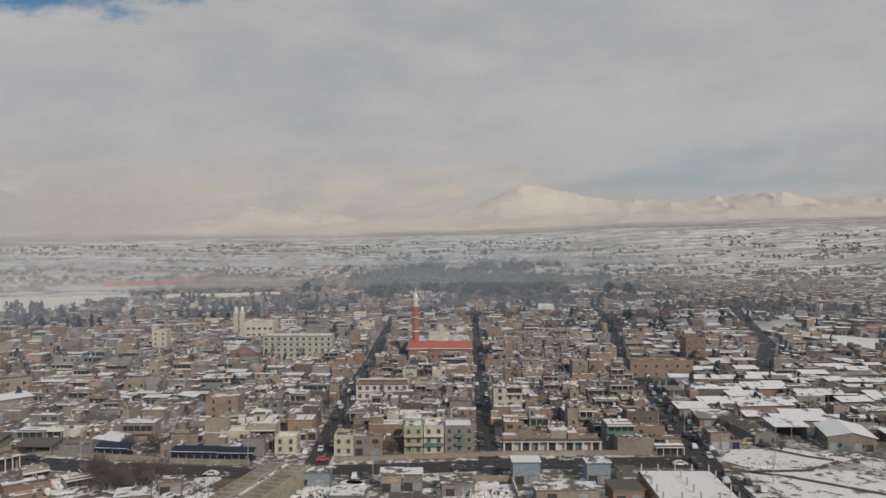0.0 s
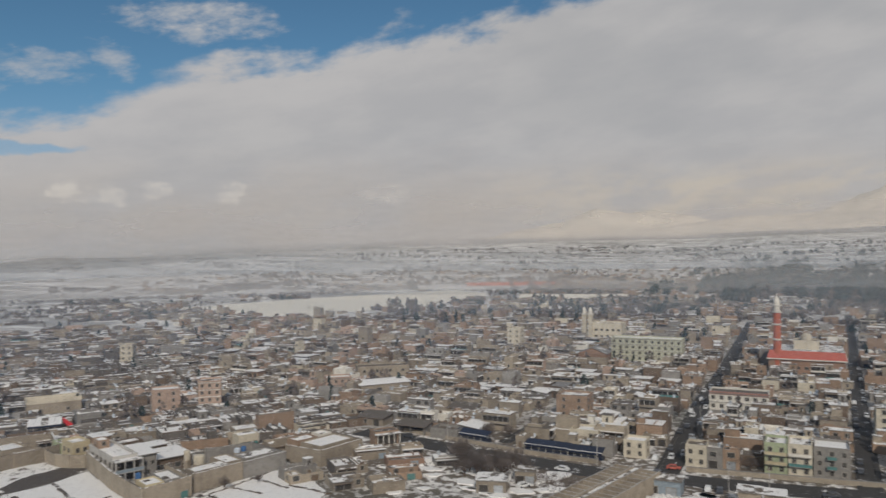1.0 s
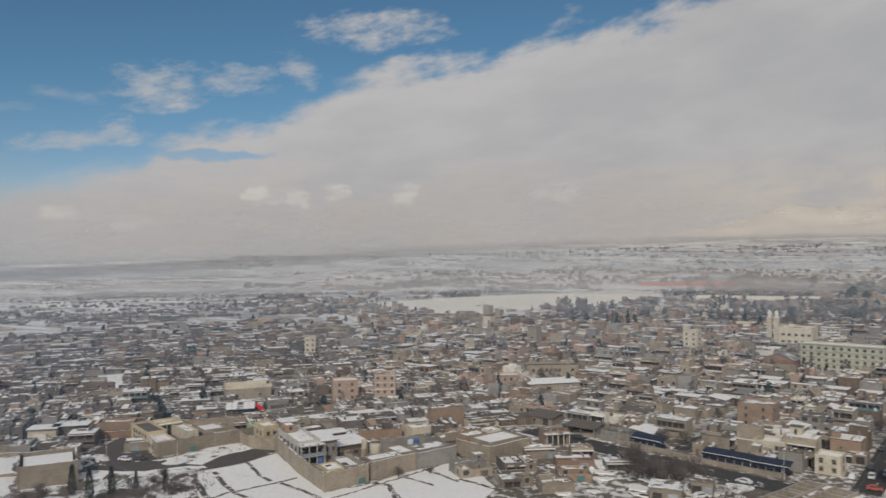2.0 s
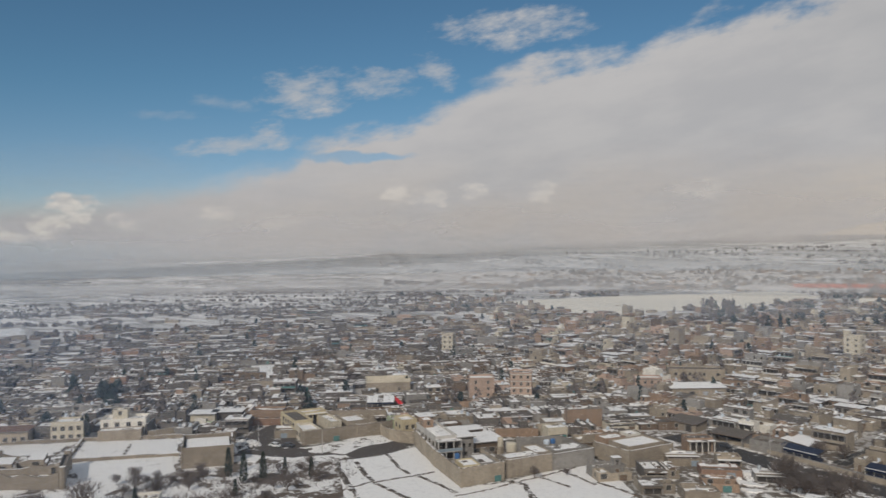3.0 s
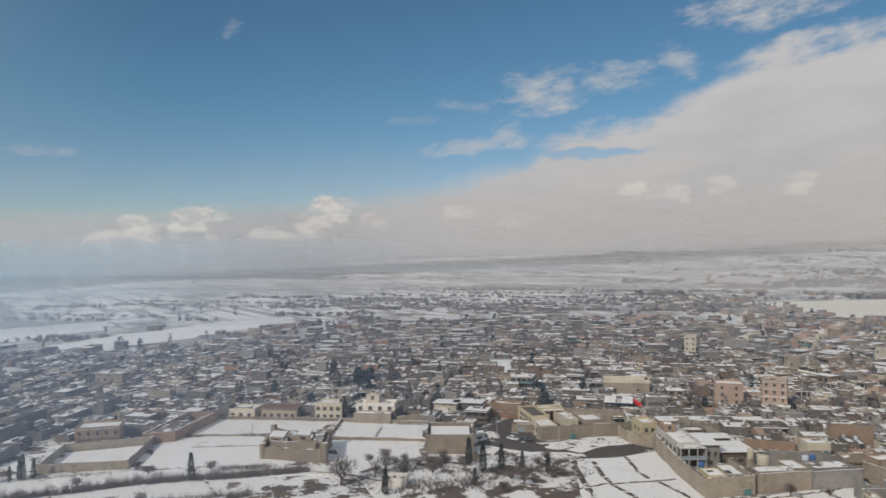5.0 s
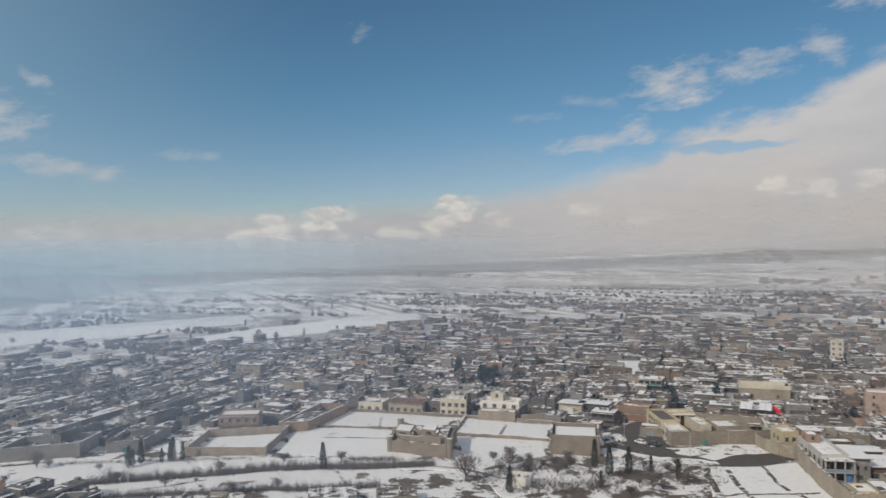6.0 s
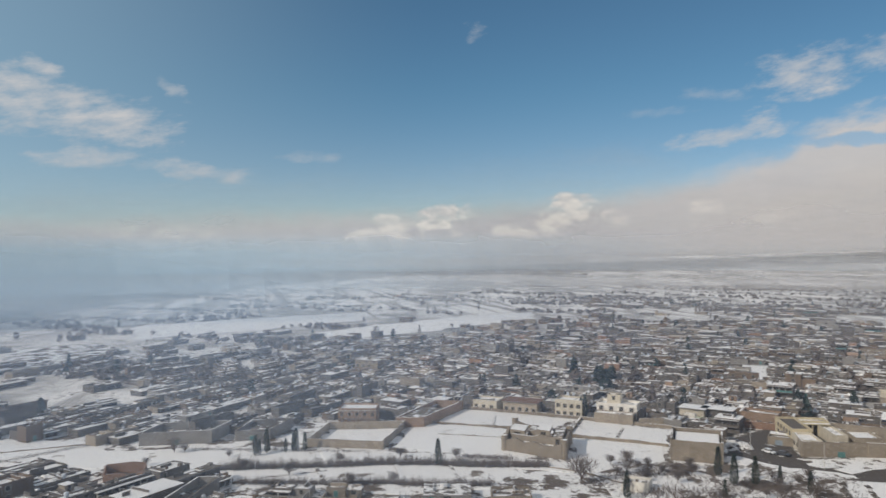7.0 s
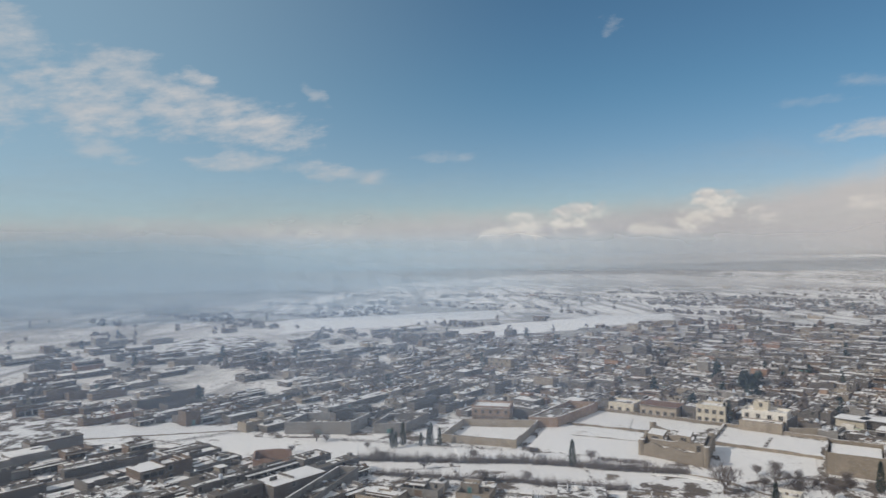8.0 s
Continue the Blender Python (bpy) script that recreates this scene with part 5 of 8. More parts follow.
def compound(corners, h, t, wall, label, gates=((0, 0.5),), uneven=0.0):
    """A walled compound: one wall piece for each side, with gates."""
    rng = random.Random(int(abs(corners[0][0] * 7 + corners[0][1])))
    HERO_PLOTS.append(list(corners))
    top = thing("compound_wall", label, "wall", "compound walls")
    n = len(corners)
    for i in range(n):
        mb = MB()
        a, b = corners[i], corners[(i + 1) % n]
        L = math.hypot(b[0] - a[0], b[1] - a[1])
        q = t * 0.52 / L
        mb.wall((a[0] + (b[0] - a[0]) * q, a[1] + (b[1] - a[1]) * q), (b[0] - (b[0] - a[0]) * q, b[1] - (b[1] - a[1]) * q), h + 0.03 * i, t, wall, 0.0, "snow_thin", uneven, rng)
        part("wall_side", mb, top)
        cm = MB()
        cm.box(a[0] - t * 0.6, a[0] + t * 0.6, a[1] - t * 0.6, a[1] + t * 0.6, 0, h + 0.25, wall, "snow_thin")
        part("corner_pier", cm, top)
    for side, q in gates:
        a, b = corners[side], corners[(side + 1) % n]
        deg = math.degrees(math.atan2(b[1] - a[1], b[0] - a[0]))
        L = math.hypot(b[0] - a[0], b[1] - a[1])
        ox, oy = (b[1] - a[1]) / L * t * 0.52, -(b[0] - a[0]) / L * t * 0.52
        ob = new("gate", shared(DOORS["gate"], "gate"))
        ob.parent = top
        ob.matrix_basis = pose(a[0] + (b[0] - a[0]) * q + ox, a[1] + (b[1] - a[1]) * q + oy, 0, 0, 0, deg)
    return top


def set_house(seed, x, y, w, d, storeys, wall, deg, shops=False, west=True):
    hero(x, y, max(w, d) * 0.5)
    return house_thing(random.Random(seed), w, d, storeys, wall, shops, west, x, y, deg, "houses by the fields")


big_mosque()
twin_tower_mosque()
slab_block(-85, 444, 40, 11, 4, "pale_green", 0, "long four-storey cream block with rows of windows", "roof_white")
gable_house(-112, 428, 16, 12, 5.5, 3.2, "redbrick", "tin", 0, "brown brick hall with a gabled tin roof")
slab_block(139, 419, 11, 11, 4, "redbrick", 0, "tall plain brown brick block of flats", sh=3.5, bands=False)
white_house, _h = slab_block(-26, 324, 22, 10, 2, "white", 0, "white two-storey house with a red parapet", sh=3.4, per=2.8)
red_edge = MB()
red_edge.box(-11.1, 11.1, -5.12, -5.0, 6.2, 7.55, "faded_red", floor=True)
part("parapet_board", red_edge, white_house, "faded red parapet board")
green_house, _h = slab_block(-9.3, 240, 6.0, 10, 3, "green", 0, "three-storey yellow-green shop house with balconies", sh=2.75, per=2.9, bands=False)
teal_house, _h = slab_block(-3.0, 240.5, 6.2, 11, 3, "cream", 0, "three-storey cream shop house with teal balconies", "roof_white", 2.8, 2.9, bands=False)
grey_house, _h = slab_block(5.0, 241.5, 9.2, 11, 3, "cement", 0, "three-storey grey shop house with green shutters", sh=2.7, per=3.0, bands=False)
for top, w, y0, z, mt in ((green_house, 5.8, -5.0, 2.75, "yellow"), (green_house, 5.8, -5.0, 5.5, "yellow"), (green_house, 5.8, -5.0, 0.0, "green"), (teal_house, 6.0, -5.5, 2.8, "teal"), (teal_house, 6.0, -5.5, 5.6, "white"), (grey_house, 2.4, -5.5, 2.7, "teal"), (grey_house, 2.4, -5.5, 5.4, "teal")):
    bal = MB()
    bal.box(-w / 2, w / 2, y0 - 1.1, y0 - 0.36, z + 0.0, z + 0.15, "cement", floor=True)
    bal.box(-w / 2, w / 2, y0 - 1.1, y0 - 1.0, z + 0.15, z + 1.0, mt)
    bal.box(-w / 2, -w / 2 + 0.1, y0 - 1.0, y0 - 0.36, z + 0.15, z + 1.0, mt)
    bal.box(w / 2 - 0.1, w / 2, y0 - 1.0, y0 - 0.36, z + 0.15, z + 1.0, mt)
    part("balcony", bal, top)
slab_block(-83, 286.5, 12, 10, 3, "brick", 0, "plain three-storey brown brick house with blank walls", "roof", 2.7, 12.0, bands=False)
slab_block(-67, 245, 9.4, 8, 2, "cream", 0, "cream two-storey house behind the market canopy", "roof", 2.6, 4.0, name="town_house", bands=False)
slab_block(-49.5, 239, 6.8, 7, 2, "cream", 0, "small cream two-storey corner house above the road", "roof_white", 2.4, 4.0, name="town_house", bands=False)
slab_block(-31, 237, 6.0, 7, 2, "cream", 0, "plain cream two-storey house beside the street mouth", "roof_white", 2.9, 4.0, name="town_house", bands=False)
slab_block(108, 376, 31, 9, 2, "brick", 0, "long brown brick school block", "roof", 4.0, 5.0, bands=False)


def shop_arcade(x, y, w, d, h, label):
    """A long low row of whitewashed shops behind square columns."""
    hero(x, y - 1, 9)
    hero(x - w * 0.3, y, 8)
    hero(x + w * 0.3, y, 8)
    top = thing("shop_arcade", label, "shops", x=x, y=y)
    n = int(w / 2.6)
    b = MB()
    b.box(-w / 2, w / 2, -d / 2 + 1.6, d / 2, 0, h, "beige")
    part("wall", b, top)
    r = MB()
    r.box(-w / 2 - 0.2, w / 2 + 0.2, -d / 2 - 0.3, d / 2 + 0.1, h, h + 0.3, "white", "roof", floor=True)
    part("roof", r, top)
    rng = random.Random(12)
    px = -w / 2
    while px < w / 2 - 2:
        q = min(rng.uniform(3.0, 7.0), w / 2 - px)
        if rng.random() < 0.8:
            u = MB()
            u.box(px, px + q - 0.05, d / 2 - rng.uniform(1.8, 3.6), d / 2, h + 0.304, h + rng.uniform(1.2, 3.3), rng.choice(("brick", "mud", "brick", "beige")), rng.choice(("roof", "roof_white")))
            part("upper_wall", u, top, "brown brick upper wall set back")
        px += q
    for i in range(n + 1):
        px = -w / 2 + 0.25 + (w - 0.5) * i / n
        c = MB()
        c.box(px - 0.22, px + 0.22, -d / 2, -d / 2 + 0.4, 0, h - 0.003, "white")
        part("column", c, top, "whitewashed square column")
        if i < n:
            s = MB()
            # some fronts are near-black panels, the shade of open shops painted in
            s.box(px + 0.4, px + (w - 0.5) / n - 0.4, -d / 2 + 1.54, -d / 2 + 1.597, 0.1, 2.4, ("shade", "white", "shade", "teal", "cream")[i % 5])
            part("shop_front", s, top)


shop_arcade(34.5, 240.5, 31, 6.0, 3.1, "long row of whitewashed shops under a brown brick wall")


# the low river wall along the cross road
def river_wall(line):
    top = thing("river_wall", "low stained cream parapet wall beside the road", "wall")
    for a, b in zip(line, line[1:]):
        mb = MB()
        mb.wall(a, b, 1.35, 0.5, "beige", 0.0, "snow_thin")
        part("wall_length", mb, top)
        cp = MB()
        cp.wall(a, b, 0.12, 0.62, "cement", 1.355)
        part("coping", cp, top)


river_wall([(-134, 237.5), (-100, 230.5), (-82, 226.4), (-66.7, 224.7), (-58, 224.6)])
river_wall([(-33, 227.4), (-10, 229.8), (20, 233.2), (44, 234.0), (69, 234.2)])


def canopy(x, y, w, d, h, deg, mt, label):
    """A market canopy: a striped roof on posts over a counter."""
    hero(x, y, w * 0.5)
    top = thing("market_canopy", label, "canopy", "market canopies", x=x, y=y, deg=deg)
    n = max(3, int(w / 2.2))
    for i in range(n):
        r = MB()
        x0, x1 = -w / 2 + w * i / n, -w / 2 + w * (i + 1) / n
        r.v = [(x0 + 0.04, -d / 2, h), (x1 - 0.04, -d / 2, h), (x1 - 0.04, d / 2, h + 0.9), (x0 + 0.04, d / 2, h + 0.9), (x0 + 0.04, -d / 2, h + 0.1), (x1 - 0.04, -d / 2, h + 0.1), (x1 - 0.04, d / 2, h + 1.0), (x0 + 0.04, d / 2, h + 1.0)]
        r.f = [(3, 2, 1, 0), (4, 5, 6, 7), (0, 1, 5, 4), (1, 2, 6, 5), (2, 3, 7, 6), (3, 0, 4, 7)]
        r.m = [mt] * 6
        part("roof_panel", r, top)
        p = MB()
        p.box(x0 - 0.06, x0 + 0.06, -d / 2 + 0.05, -d / 2 + 0.17, 0, h, "white")
        part("post", p, top)
    c = MB()
    c.box(-w / 2 + 0.2, w / 2 - 0.2, -d / 2 + 0.6, d / 2 - 0.3, 0, 0.95, "blue")
    part("counter", c, top)
    v = MB()
    v.box(-w / 2 + 0.1, w / 2 - 0.1, -d / 2 - 0.06, -d / 2 - 0.02, h - 0.75, h - 0.05, "blue", floor=True)
    v.box(-w / 2 + 0.1, w / 2 - 0.1, -d / 2 - 0.12, -d / 2 - 0.063, h - 0.04, h + 0.12, "snow", floor=True)
    part("valance", v, top)


canopy(-104, 235.5, 13, 3.6, 2.5, -8, "blue", "dark blue market canopy with a pale valance")
canopy(-76, 231, 15, 3.6, 2.5, -4, "blue", "dark blue market canopy with a pale valance")
canopy(-63, 229.5, 11, 3.6, 2.5, -2, "blue", "dark blue market canopy with a pale valance")


# walled plots and houses by the western fields
def plot_house(seed, x, y, w, d, st, wall, deg):
    """A house inside a walled plot."""
    return house_thing(random.Random(seed), w, d, st, wall, False, True, x, y, deg, "houses by the fields")


def ruined_fort():
    cs = [(-238.6, 39.4), (-225.9, 55.9), (-244.3, 62.1), (-256, 46)]
    HERO_PLOTS.append(cs)
    rng = random.Random(8)
    top = thing("ruined_fort", "ruined tan mud-brick fort with broken walls", "ruin")
    for i, (h, u) in enumerate(((4.0, 0.7), (5.2, 0.9), (4.8, 0.8), (5.2, 0.8))):
        a, b = cs[i], cs[(i + 1) % 4]
        mb = MB()
        mb.wall((a[0] + (b[0] - a[0]) * 0.04, a[1] + (b[1] - a[1]) * 0.04), (a[0] + (b[0] - a[0]) * 0.96, a[1] + (b[1] - a[1]) * 0.96), h, 0.9, "mud", 0, "mud", u, rng)
        part("wall_side", mb, top)
    for (x, y), w, h in ((cs[0], 2.0, 5.0), (cs[1], 1.8, 6.2), (cs[2], 2.0, 6.0), (cs[3], 2.2, 6.6)):
        mb = MB()
        pts = [(x + w / 2 * math.cos(a) * rng.uniform(0.9, 1.1), y + w / 2 * math.sin(a) * rng.uniform(0.9, 1.1)) for a in [i * math.pi / 4 + 0.3 for i in range(8)]]
        mb.prism(pts, 0, h, "mud", "snow_thin")
        part("corner_tower", mb, top)
    for a, b, h in (((-240.0, 42.5), (-229.5, 56.2), 5.9), ((-243, 46.5), (-236.0, 58.0), 5.2), ((-238, 46.5), (-243, 48), 6.0), ((-233, 53.2), (-238, 55), 5.6)):
        mb = MB()
        mb.wall(a, b, h, 0.7, "mud", 0, "snow_thin", 1.1, rng)
        part("inner_wall", mb, top)
    fl = MB()
    fl.prism([(-238, 41), (-227.5, 55), (-243.5, 60.5), (-254, 46.5)], 0, 3.3, "mud", "snow_thin")
    part("rubble_floor", fl, top)
    for u0, u1, v0, v1, h in ((0.04, 0.30, 0.30, 0.72, 5.7), (0.50, 0.72, 0.40, 0.85, 6.3), (0.80, 0.95, 0.12, 0.88, 6.0), (0.34, 0.47, 0.55, 0.9, 5.2)):
        ring = [((cs[0][0] * (1 - u) + cs[1][0] * u) * (1 - v) + (cs[3][0] * (1 - u) + cs[2][0] * u) * v, (cs[0][1] * (1 - u) + cs[1][1] * u) * (1 - v) + (cs[3][1] * (1 - u) + cs[2][1] * u) * v) for u, v in ((u0, v0), (u1, v0), (u1, v1), (u0, v1))]
        rm = MB()
        rm.prism(ring, 0, h, "mud", "roof_white")
        part("room", rm, top)
        (ax, ay), (bx, by) = ring[0], ring[1]
        # near-black panel on the solid room, shade of an opening painted in
        dw = MB()
        dw.wall((ax + (bx - ax) * 0.3 + 0.06, ay + (by - ay) * 0.3 - 0.04), (ax + (bx - ax) * 0.7 + 0.06, ay + (by - ay) * 0.7 - 0.04), h - 3.9, 0.2, "shade", 3.3)
        part("doorway", dw, top)


ruined_fort()
# blank-walled plot beside the forecourt
compound([(-222.4, 88.1), (-216.1, 101.2), (-231, 108), (-237.5, 94.5)], 6.3, 0.5, "mud", "tall blank tan compound wall with a snowy top", ((2, 0.5),))
inner = MB()
inner.prism([(-223.2, 89.6), (-217.6, 101.0), (-230.6, 106.8), (-236.2, 95.0)], 0, 5.3, "mud", "roof")
solid("flat_roof", inner, "flat snowy mud roof inside the blank compound", "roof")
# yellow house
compound([(-222, 129.5), (-218, 148), (-215, 161), (-231, 170.5), (-253.5, 141.3)], 4.6, 0.5, "mud", "high tan wall round the yellow house", ((0, 0.6),))
def yellow_house():
    """A yellow house with wings round a yard, inside its wall."""
    top = thing("yellow_house", "low pale yellow house with wings round a yard", "house", x=-222, y=129.5, deg=77.5)
    for x0, x1, y0, y1, h, mt, rf in ((0.7, 7.0, 12.0, 30.0, 5.0, "yellow", "roof"), (7.004, 16.5, 24.5, 30.0, 4.9, "yellow", "roof_white"), (0.7, 6.4, 1.0, 11.996, 4.0, "cream", "roof_white"), (12.8, 16.8, 9.0, 24.496, 3.9, "cream", "roof_white"), (19.0, 27.0, 9.0, 20.0, 3.3, "beige", "roof"), (21.0, 29.0, 1.4, 6.0, 3.0, "mud", "roof_white")):
        w = MB()
        w.shell(x0, x1, y0, y1, 0, h, h + 0.7, 0.3, mt)
        part("wall", w, top)
        r = MB()
        r.box(x0 + 0.3, x1 - 0.3, y0 + 0.3, y1 - 0.3, h - 0.2, h, rf)
        part("roof", r, top)
    for i in range(6):
        c = MB()
        x = 7.4 + 1.75 * i
        c.box(x - 0.16, x + 0.16, 23.3, 23.62, 0, 4.6, "yellow")
        part("porch_column", c, top)
    p = MB()
    p.box(7.0, 16.6, 22.9, 24.49, 4.6, 4.9, "yellow", "roof_white", floor=True)
    part("porch_roof", p, top)
    # dark sheet behind the columns puts the porch's shade into colour
    d = MB()
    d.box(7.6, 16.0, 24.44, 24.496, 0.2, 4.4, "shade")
    part("porch_shade", d, top)
    put_windows(top, [(x, 12.0, 2.9, 0) for x in (2.2, 4.6)] + [(0.7, y, z, -90) for y in (3.5, 6.5, 9.5) for z in (1.2,)] + [(0.7, y, z, -90) for y in (14, 17, 20, 23, 26) for z in (1.0, 3.2)] + [(6.4, y, 1.0, 90) for y in (3, 6, 9)] + [(7.0, y, z, 90) for y in (14, 17, 20) for z in (0.9, 3.1)] + [(14.8, 9.0, 1.2, 0)], WINDOWS[0])
    f = MB()
    f.box(6.5, 12.7, 1.0, 24.0, 0.0, 0.08, "court")
    part("yard_floor", f, top)


yellow_house()
# the plots above the snow beds: u runs along their front walls, v away from the fields
PLOT_BASE = (-156.4, 135.4, 67.8)


def frame_at(bx, by, deg, u, v):
    a = radians(deg)
    return (bx + u * math.cos(a) - v * math.sin(a), by + u * math.sin(a) + v * math.cos(a))


def plot(u, v):
    return frame_at(*PLOT_BASE, u, v)


def yard_building(name, label, u0, u1, v0, v1, h, wall, roof, parapet=0.5, front=(), left=(), slab=None, turn_by=0.0, seed=1, base=None):
    """A flat-roofed building in a plot; front and left hold rows of place, height and window size."""
    rng = random.Random(seed)
    w, d = u1 - u0, v1 - v0
    bx, by, deg = base or PLOT_BASE
    x, y = frame_at(bx, by, deg, (u0 + u1) / 2, (v0 + v1) / 2)
    hero(x, y, max(w, d) * 0.5)
    top = thing(name, label, "house", "houses by the fields", x, y, 0.0, deg + turn_by)
    b = MB()
    b.shell(-w / 2, w / 2, -d / 2, d / 2, 0, h, h + parapet, 0.28, wall)
    part("wall", b, top)
    r = MB()
    r.box(-w / 2 + 0.28, w / 2 - 0.28, -d / 2 + 0.28, d / 2 - 0.28, h - 0.25, h, roof)
    for _ in range(3):
        sw, sd = w * rng.uniform(0.2, 0.45), d * rng.uniform(0.1, 0.3)
        px, py = rng.uniform(-w / 2 + sw / 2 + 0.3, w / 2 - sw / 2 - 0.3), rng.uniform(-d / 2 + sd / 2 + 0.3, d / 2 - sd / 2 - 0.3)
        r.box(px - sw / 2, px + sw / 2, py - sd / 2, py + sd / 2, h, h + rng.uniform(0.08, 0.2), "snow" if rng.random() < 0.7 else "court")
    part("roof", r, top)
    if slab:
        e = MB()
        e.box(-w / 2 - 0.5, w / 2 + 0.5, -d / 2 - 0.9, d / 2 + 0.4, h + parapet, h + parapet + 0.24, "cement", slab, floor=True)
        part("roof_slab", e, top)
    for rows, at in ((front, 0), (left, -90)):
        for q, z, kind in rows:
            spot = (-w / 2 + w * q, -d / 2, z, 0) if at == 0 else (-w / 2, -d / 2 + d * q, z, -90)
            put_windows(top, [spot], WINDOWS[kind])
    return top


def yard_wall(points, h, wall, label, gate=None):
    """A high plot wall through points given in the plots' own measure, with uneven mud tops."""
    rng = random.Random(int(points[0][0] * 10))
    top = thing("plot_wall", label, "wall", "compound walls")
    ring = [plot(u, v) for u, v in points]
    for a, b in zip(ring, ring[1:]):
        L = math.hypot(b[0] - a[0], b[1] - a[1])
        q = 0.24 / L
        mb = MB()
        mb.wall((a[0] + (b[0] - a[0]) * q, a[1] + (b[1] - a[1]) * q), (b[0] - (b[0] - a[0]) * q, b[1] - (b[1] - a[1]) * q), h, 0.45, wall, 0.0, "roof", 0.07, rng)
        part("wall_side", mb, top)
    for x, y in ring:
        c = MB()
        c.box(x - 0.3, x + 0.3, y - 0.3, y + 0.3, 0, h + 0.14, wall, "snow_thin")
        part("corner_pier", c, top)
    if gate:
        i, q = gate
        a, b = ring[i], ring[i + 1]
        deg = math.degrees(math.atan2(b[1] - a[1], b[0] - a[0]))
        ob = new("gate", shared(DOORS["gate"], "gate"))
        ob.parent = top
        ox, oy = math.sin(radians(deg)) * 0.23, -math.cos(radians(deg)) * 0.23
        ob.matrix_basis = pose(a[0] + (b[0] - a[0]) * q + ox, a[1] + (b[1] - a[1]) * q + oy, 0, 0, 0, deg)
    return top


def drum(u, v, z, r, h, mt, label):
    """A round water tank on a squat stand."""
    top = thing("water_tank", label, "tank", "water tanks", *plot(u, v), 0.0)
    s = MB()
    s.box(-r * 0.8, r * 0.8, -r * 0.8, r * 0.8, 0, z, "beige")
    part("stand", s, top)
    t = MB()
    t.turned([(r, z), (r * 1.04, z + h * 0.5), (r, z + h), (r * 0.8, z + h + 0.18), (r * 0.3, z + h + 0.3), (0.02, z + h + 0.32)], mt, 14)
    part("drum", t, top)


def plots_above_beds():
    HERO_PLOTS.append([plot(u, v) for u, v in ((-3, -2), (18, -3), (50, 2), (57, -4), (77, -1), (76, 23), (54, 23), (48, 40), (15, 58), (2, 72), (-6, 62), (2, 46))])
    # grey villa plot
    yard_wall([(5.0, 46.8), (3.2, 19.2), (3.8, -2.1), (17.3, 0.2), (17.0, 15.6)], 5.2, "beige", "tall tan plot wall round the grey villa", (2, 0.86))
    villa = yard_building("villa", "grey-white two-storey concrete villa with a dark porch", 5.5, 12.6, 25.5, 46.5, 6.6, "concrete", "roof_white", 0.8, ((0.2, 4.3, 0),), tuple((q, z, 0) for q in (0.1, 0.28, 0.46, 0.64, 0.82) for z in (1.0, 4.2)), None, 0.0, 3)
    # the last piece is a near-black panel painting in the porch shade
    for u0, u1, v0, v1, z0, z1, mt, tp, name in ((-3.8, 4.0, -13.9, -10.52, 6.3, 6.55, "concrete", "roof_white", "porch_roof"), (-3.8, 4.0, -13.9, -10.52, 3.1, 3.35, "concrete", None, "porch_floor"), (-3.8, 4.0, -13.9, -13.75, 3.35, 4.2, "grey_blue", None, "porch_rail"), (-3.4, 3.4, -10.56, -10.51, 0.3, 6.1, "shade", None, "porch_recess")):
        m = MB()
        m.box(u0, u1, v0, v1, z0, z1, mt, tp, floor=True)
        part(name, m, villa)
    for q in (-3.6, -1.1, 1.4, 3.8):
        m = MB()
        m.box(q - 0.16, q + 0.16, -13.7, -13.4, 0, 6.3, "concrete")
        part("porch_column", m, villa)
    yard_building("villa_wing", "grey concrete wing with tall narrow windows", 12.61, 17.6, 24.4, 38.0, 6.2, "cement", "roof_white", 0.6, ((0.35, 3.6, 2), (0.75, 3.6, 2), (0.5, 1.0, 2)), (), "roof_white", 0.0, 4)
    yard_building("stair_tower", "small brown brick room on a villa roof", 6.4, 9.8, 41.0, 46.0, 8.8, "brick", "roof_white", 0.3, ((0.5, 7.4, 2),), ((0.5, 7.3, 2),), None, 0.0, 5)
    hut = yard_building("yellow_hut", "small pale yellow house with a columned porch", 6.6, 11.6, 3.4, 10.4, 3.9, "yellow", "roof", 0.35, ((0.8, 1.1, 2),), ((0.3, 1.0, 2), (0.7, 1.0, 2)), None, 0.0, 6)
    for q in (-2.5, -1.3, -0.1, 1.1):
        m = MB()
        m.box(q - 0.12, q + 0.12, -4.3, -4.06, 0, 3.5, "yellow")
        part("porch_column", m, hut)
    m = MB()
    m.box(-2.8, 1.5, -4.4, -3.31, 3.5, 3.7, "yellow", "roof_white", floor=True)
    part("porch_roof", m, hut)
    drum(7.6, 11.4, 4.1, 0.75, 1.3, "tank_blue", "bright blue plastic water tank beside the yellow hut")
    yard_building("side_range", "grey-brown flat-roofed range inside the plot wall", 11.8, 16.6, 3.6, 13.4, 4.1, "cement", "roof_white", 0.3, ((0.5, 1.0, 0),), (), None, 0.0, 7)
    # closed dark walls put the shade of an open front into colour
    yard_building("yard_house", "long low house under a thick white roof", 18.2, 29.0, 26.5, 38.6, 3.9, "dark", "snow", 0.15, ((0.12, 0.9, 1), (0.36, 0.9, 1), (0.6, 0.9, 1), (0.84, 0.9, 1)), (), "snow", 0.0, 8)
    yard_building("yard_store", "low dark store with snow along its roof", 19.0, 27.0, 40.5, 46.0, 4.4, "brick", "roof_white", 0.3, (), (), "roof_white", 3.0, 9)
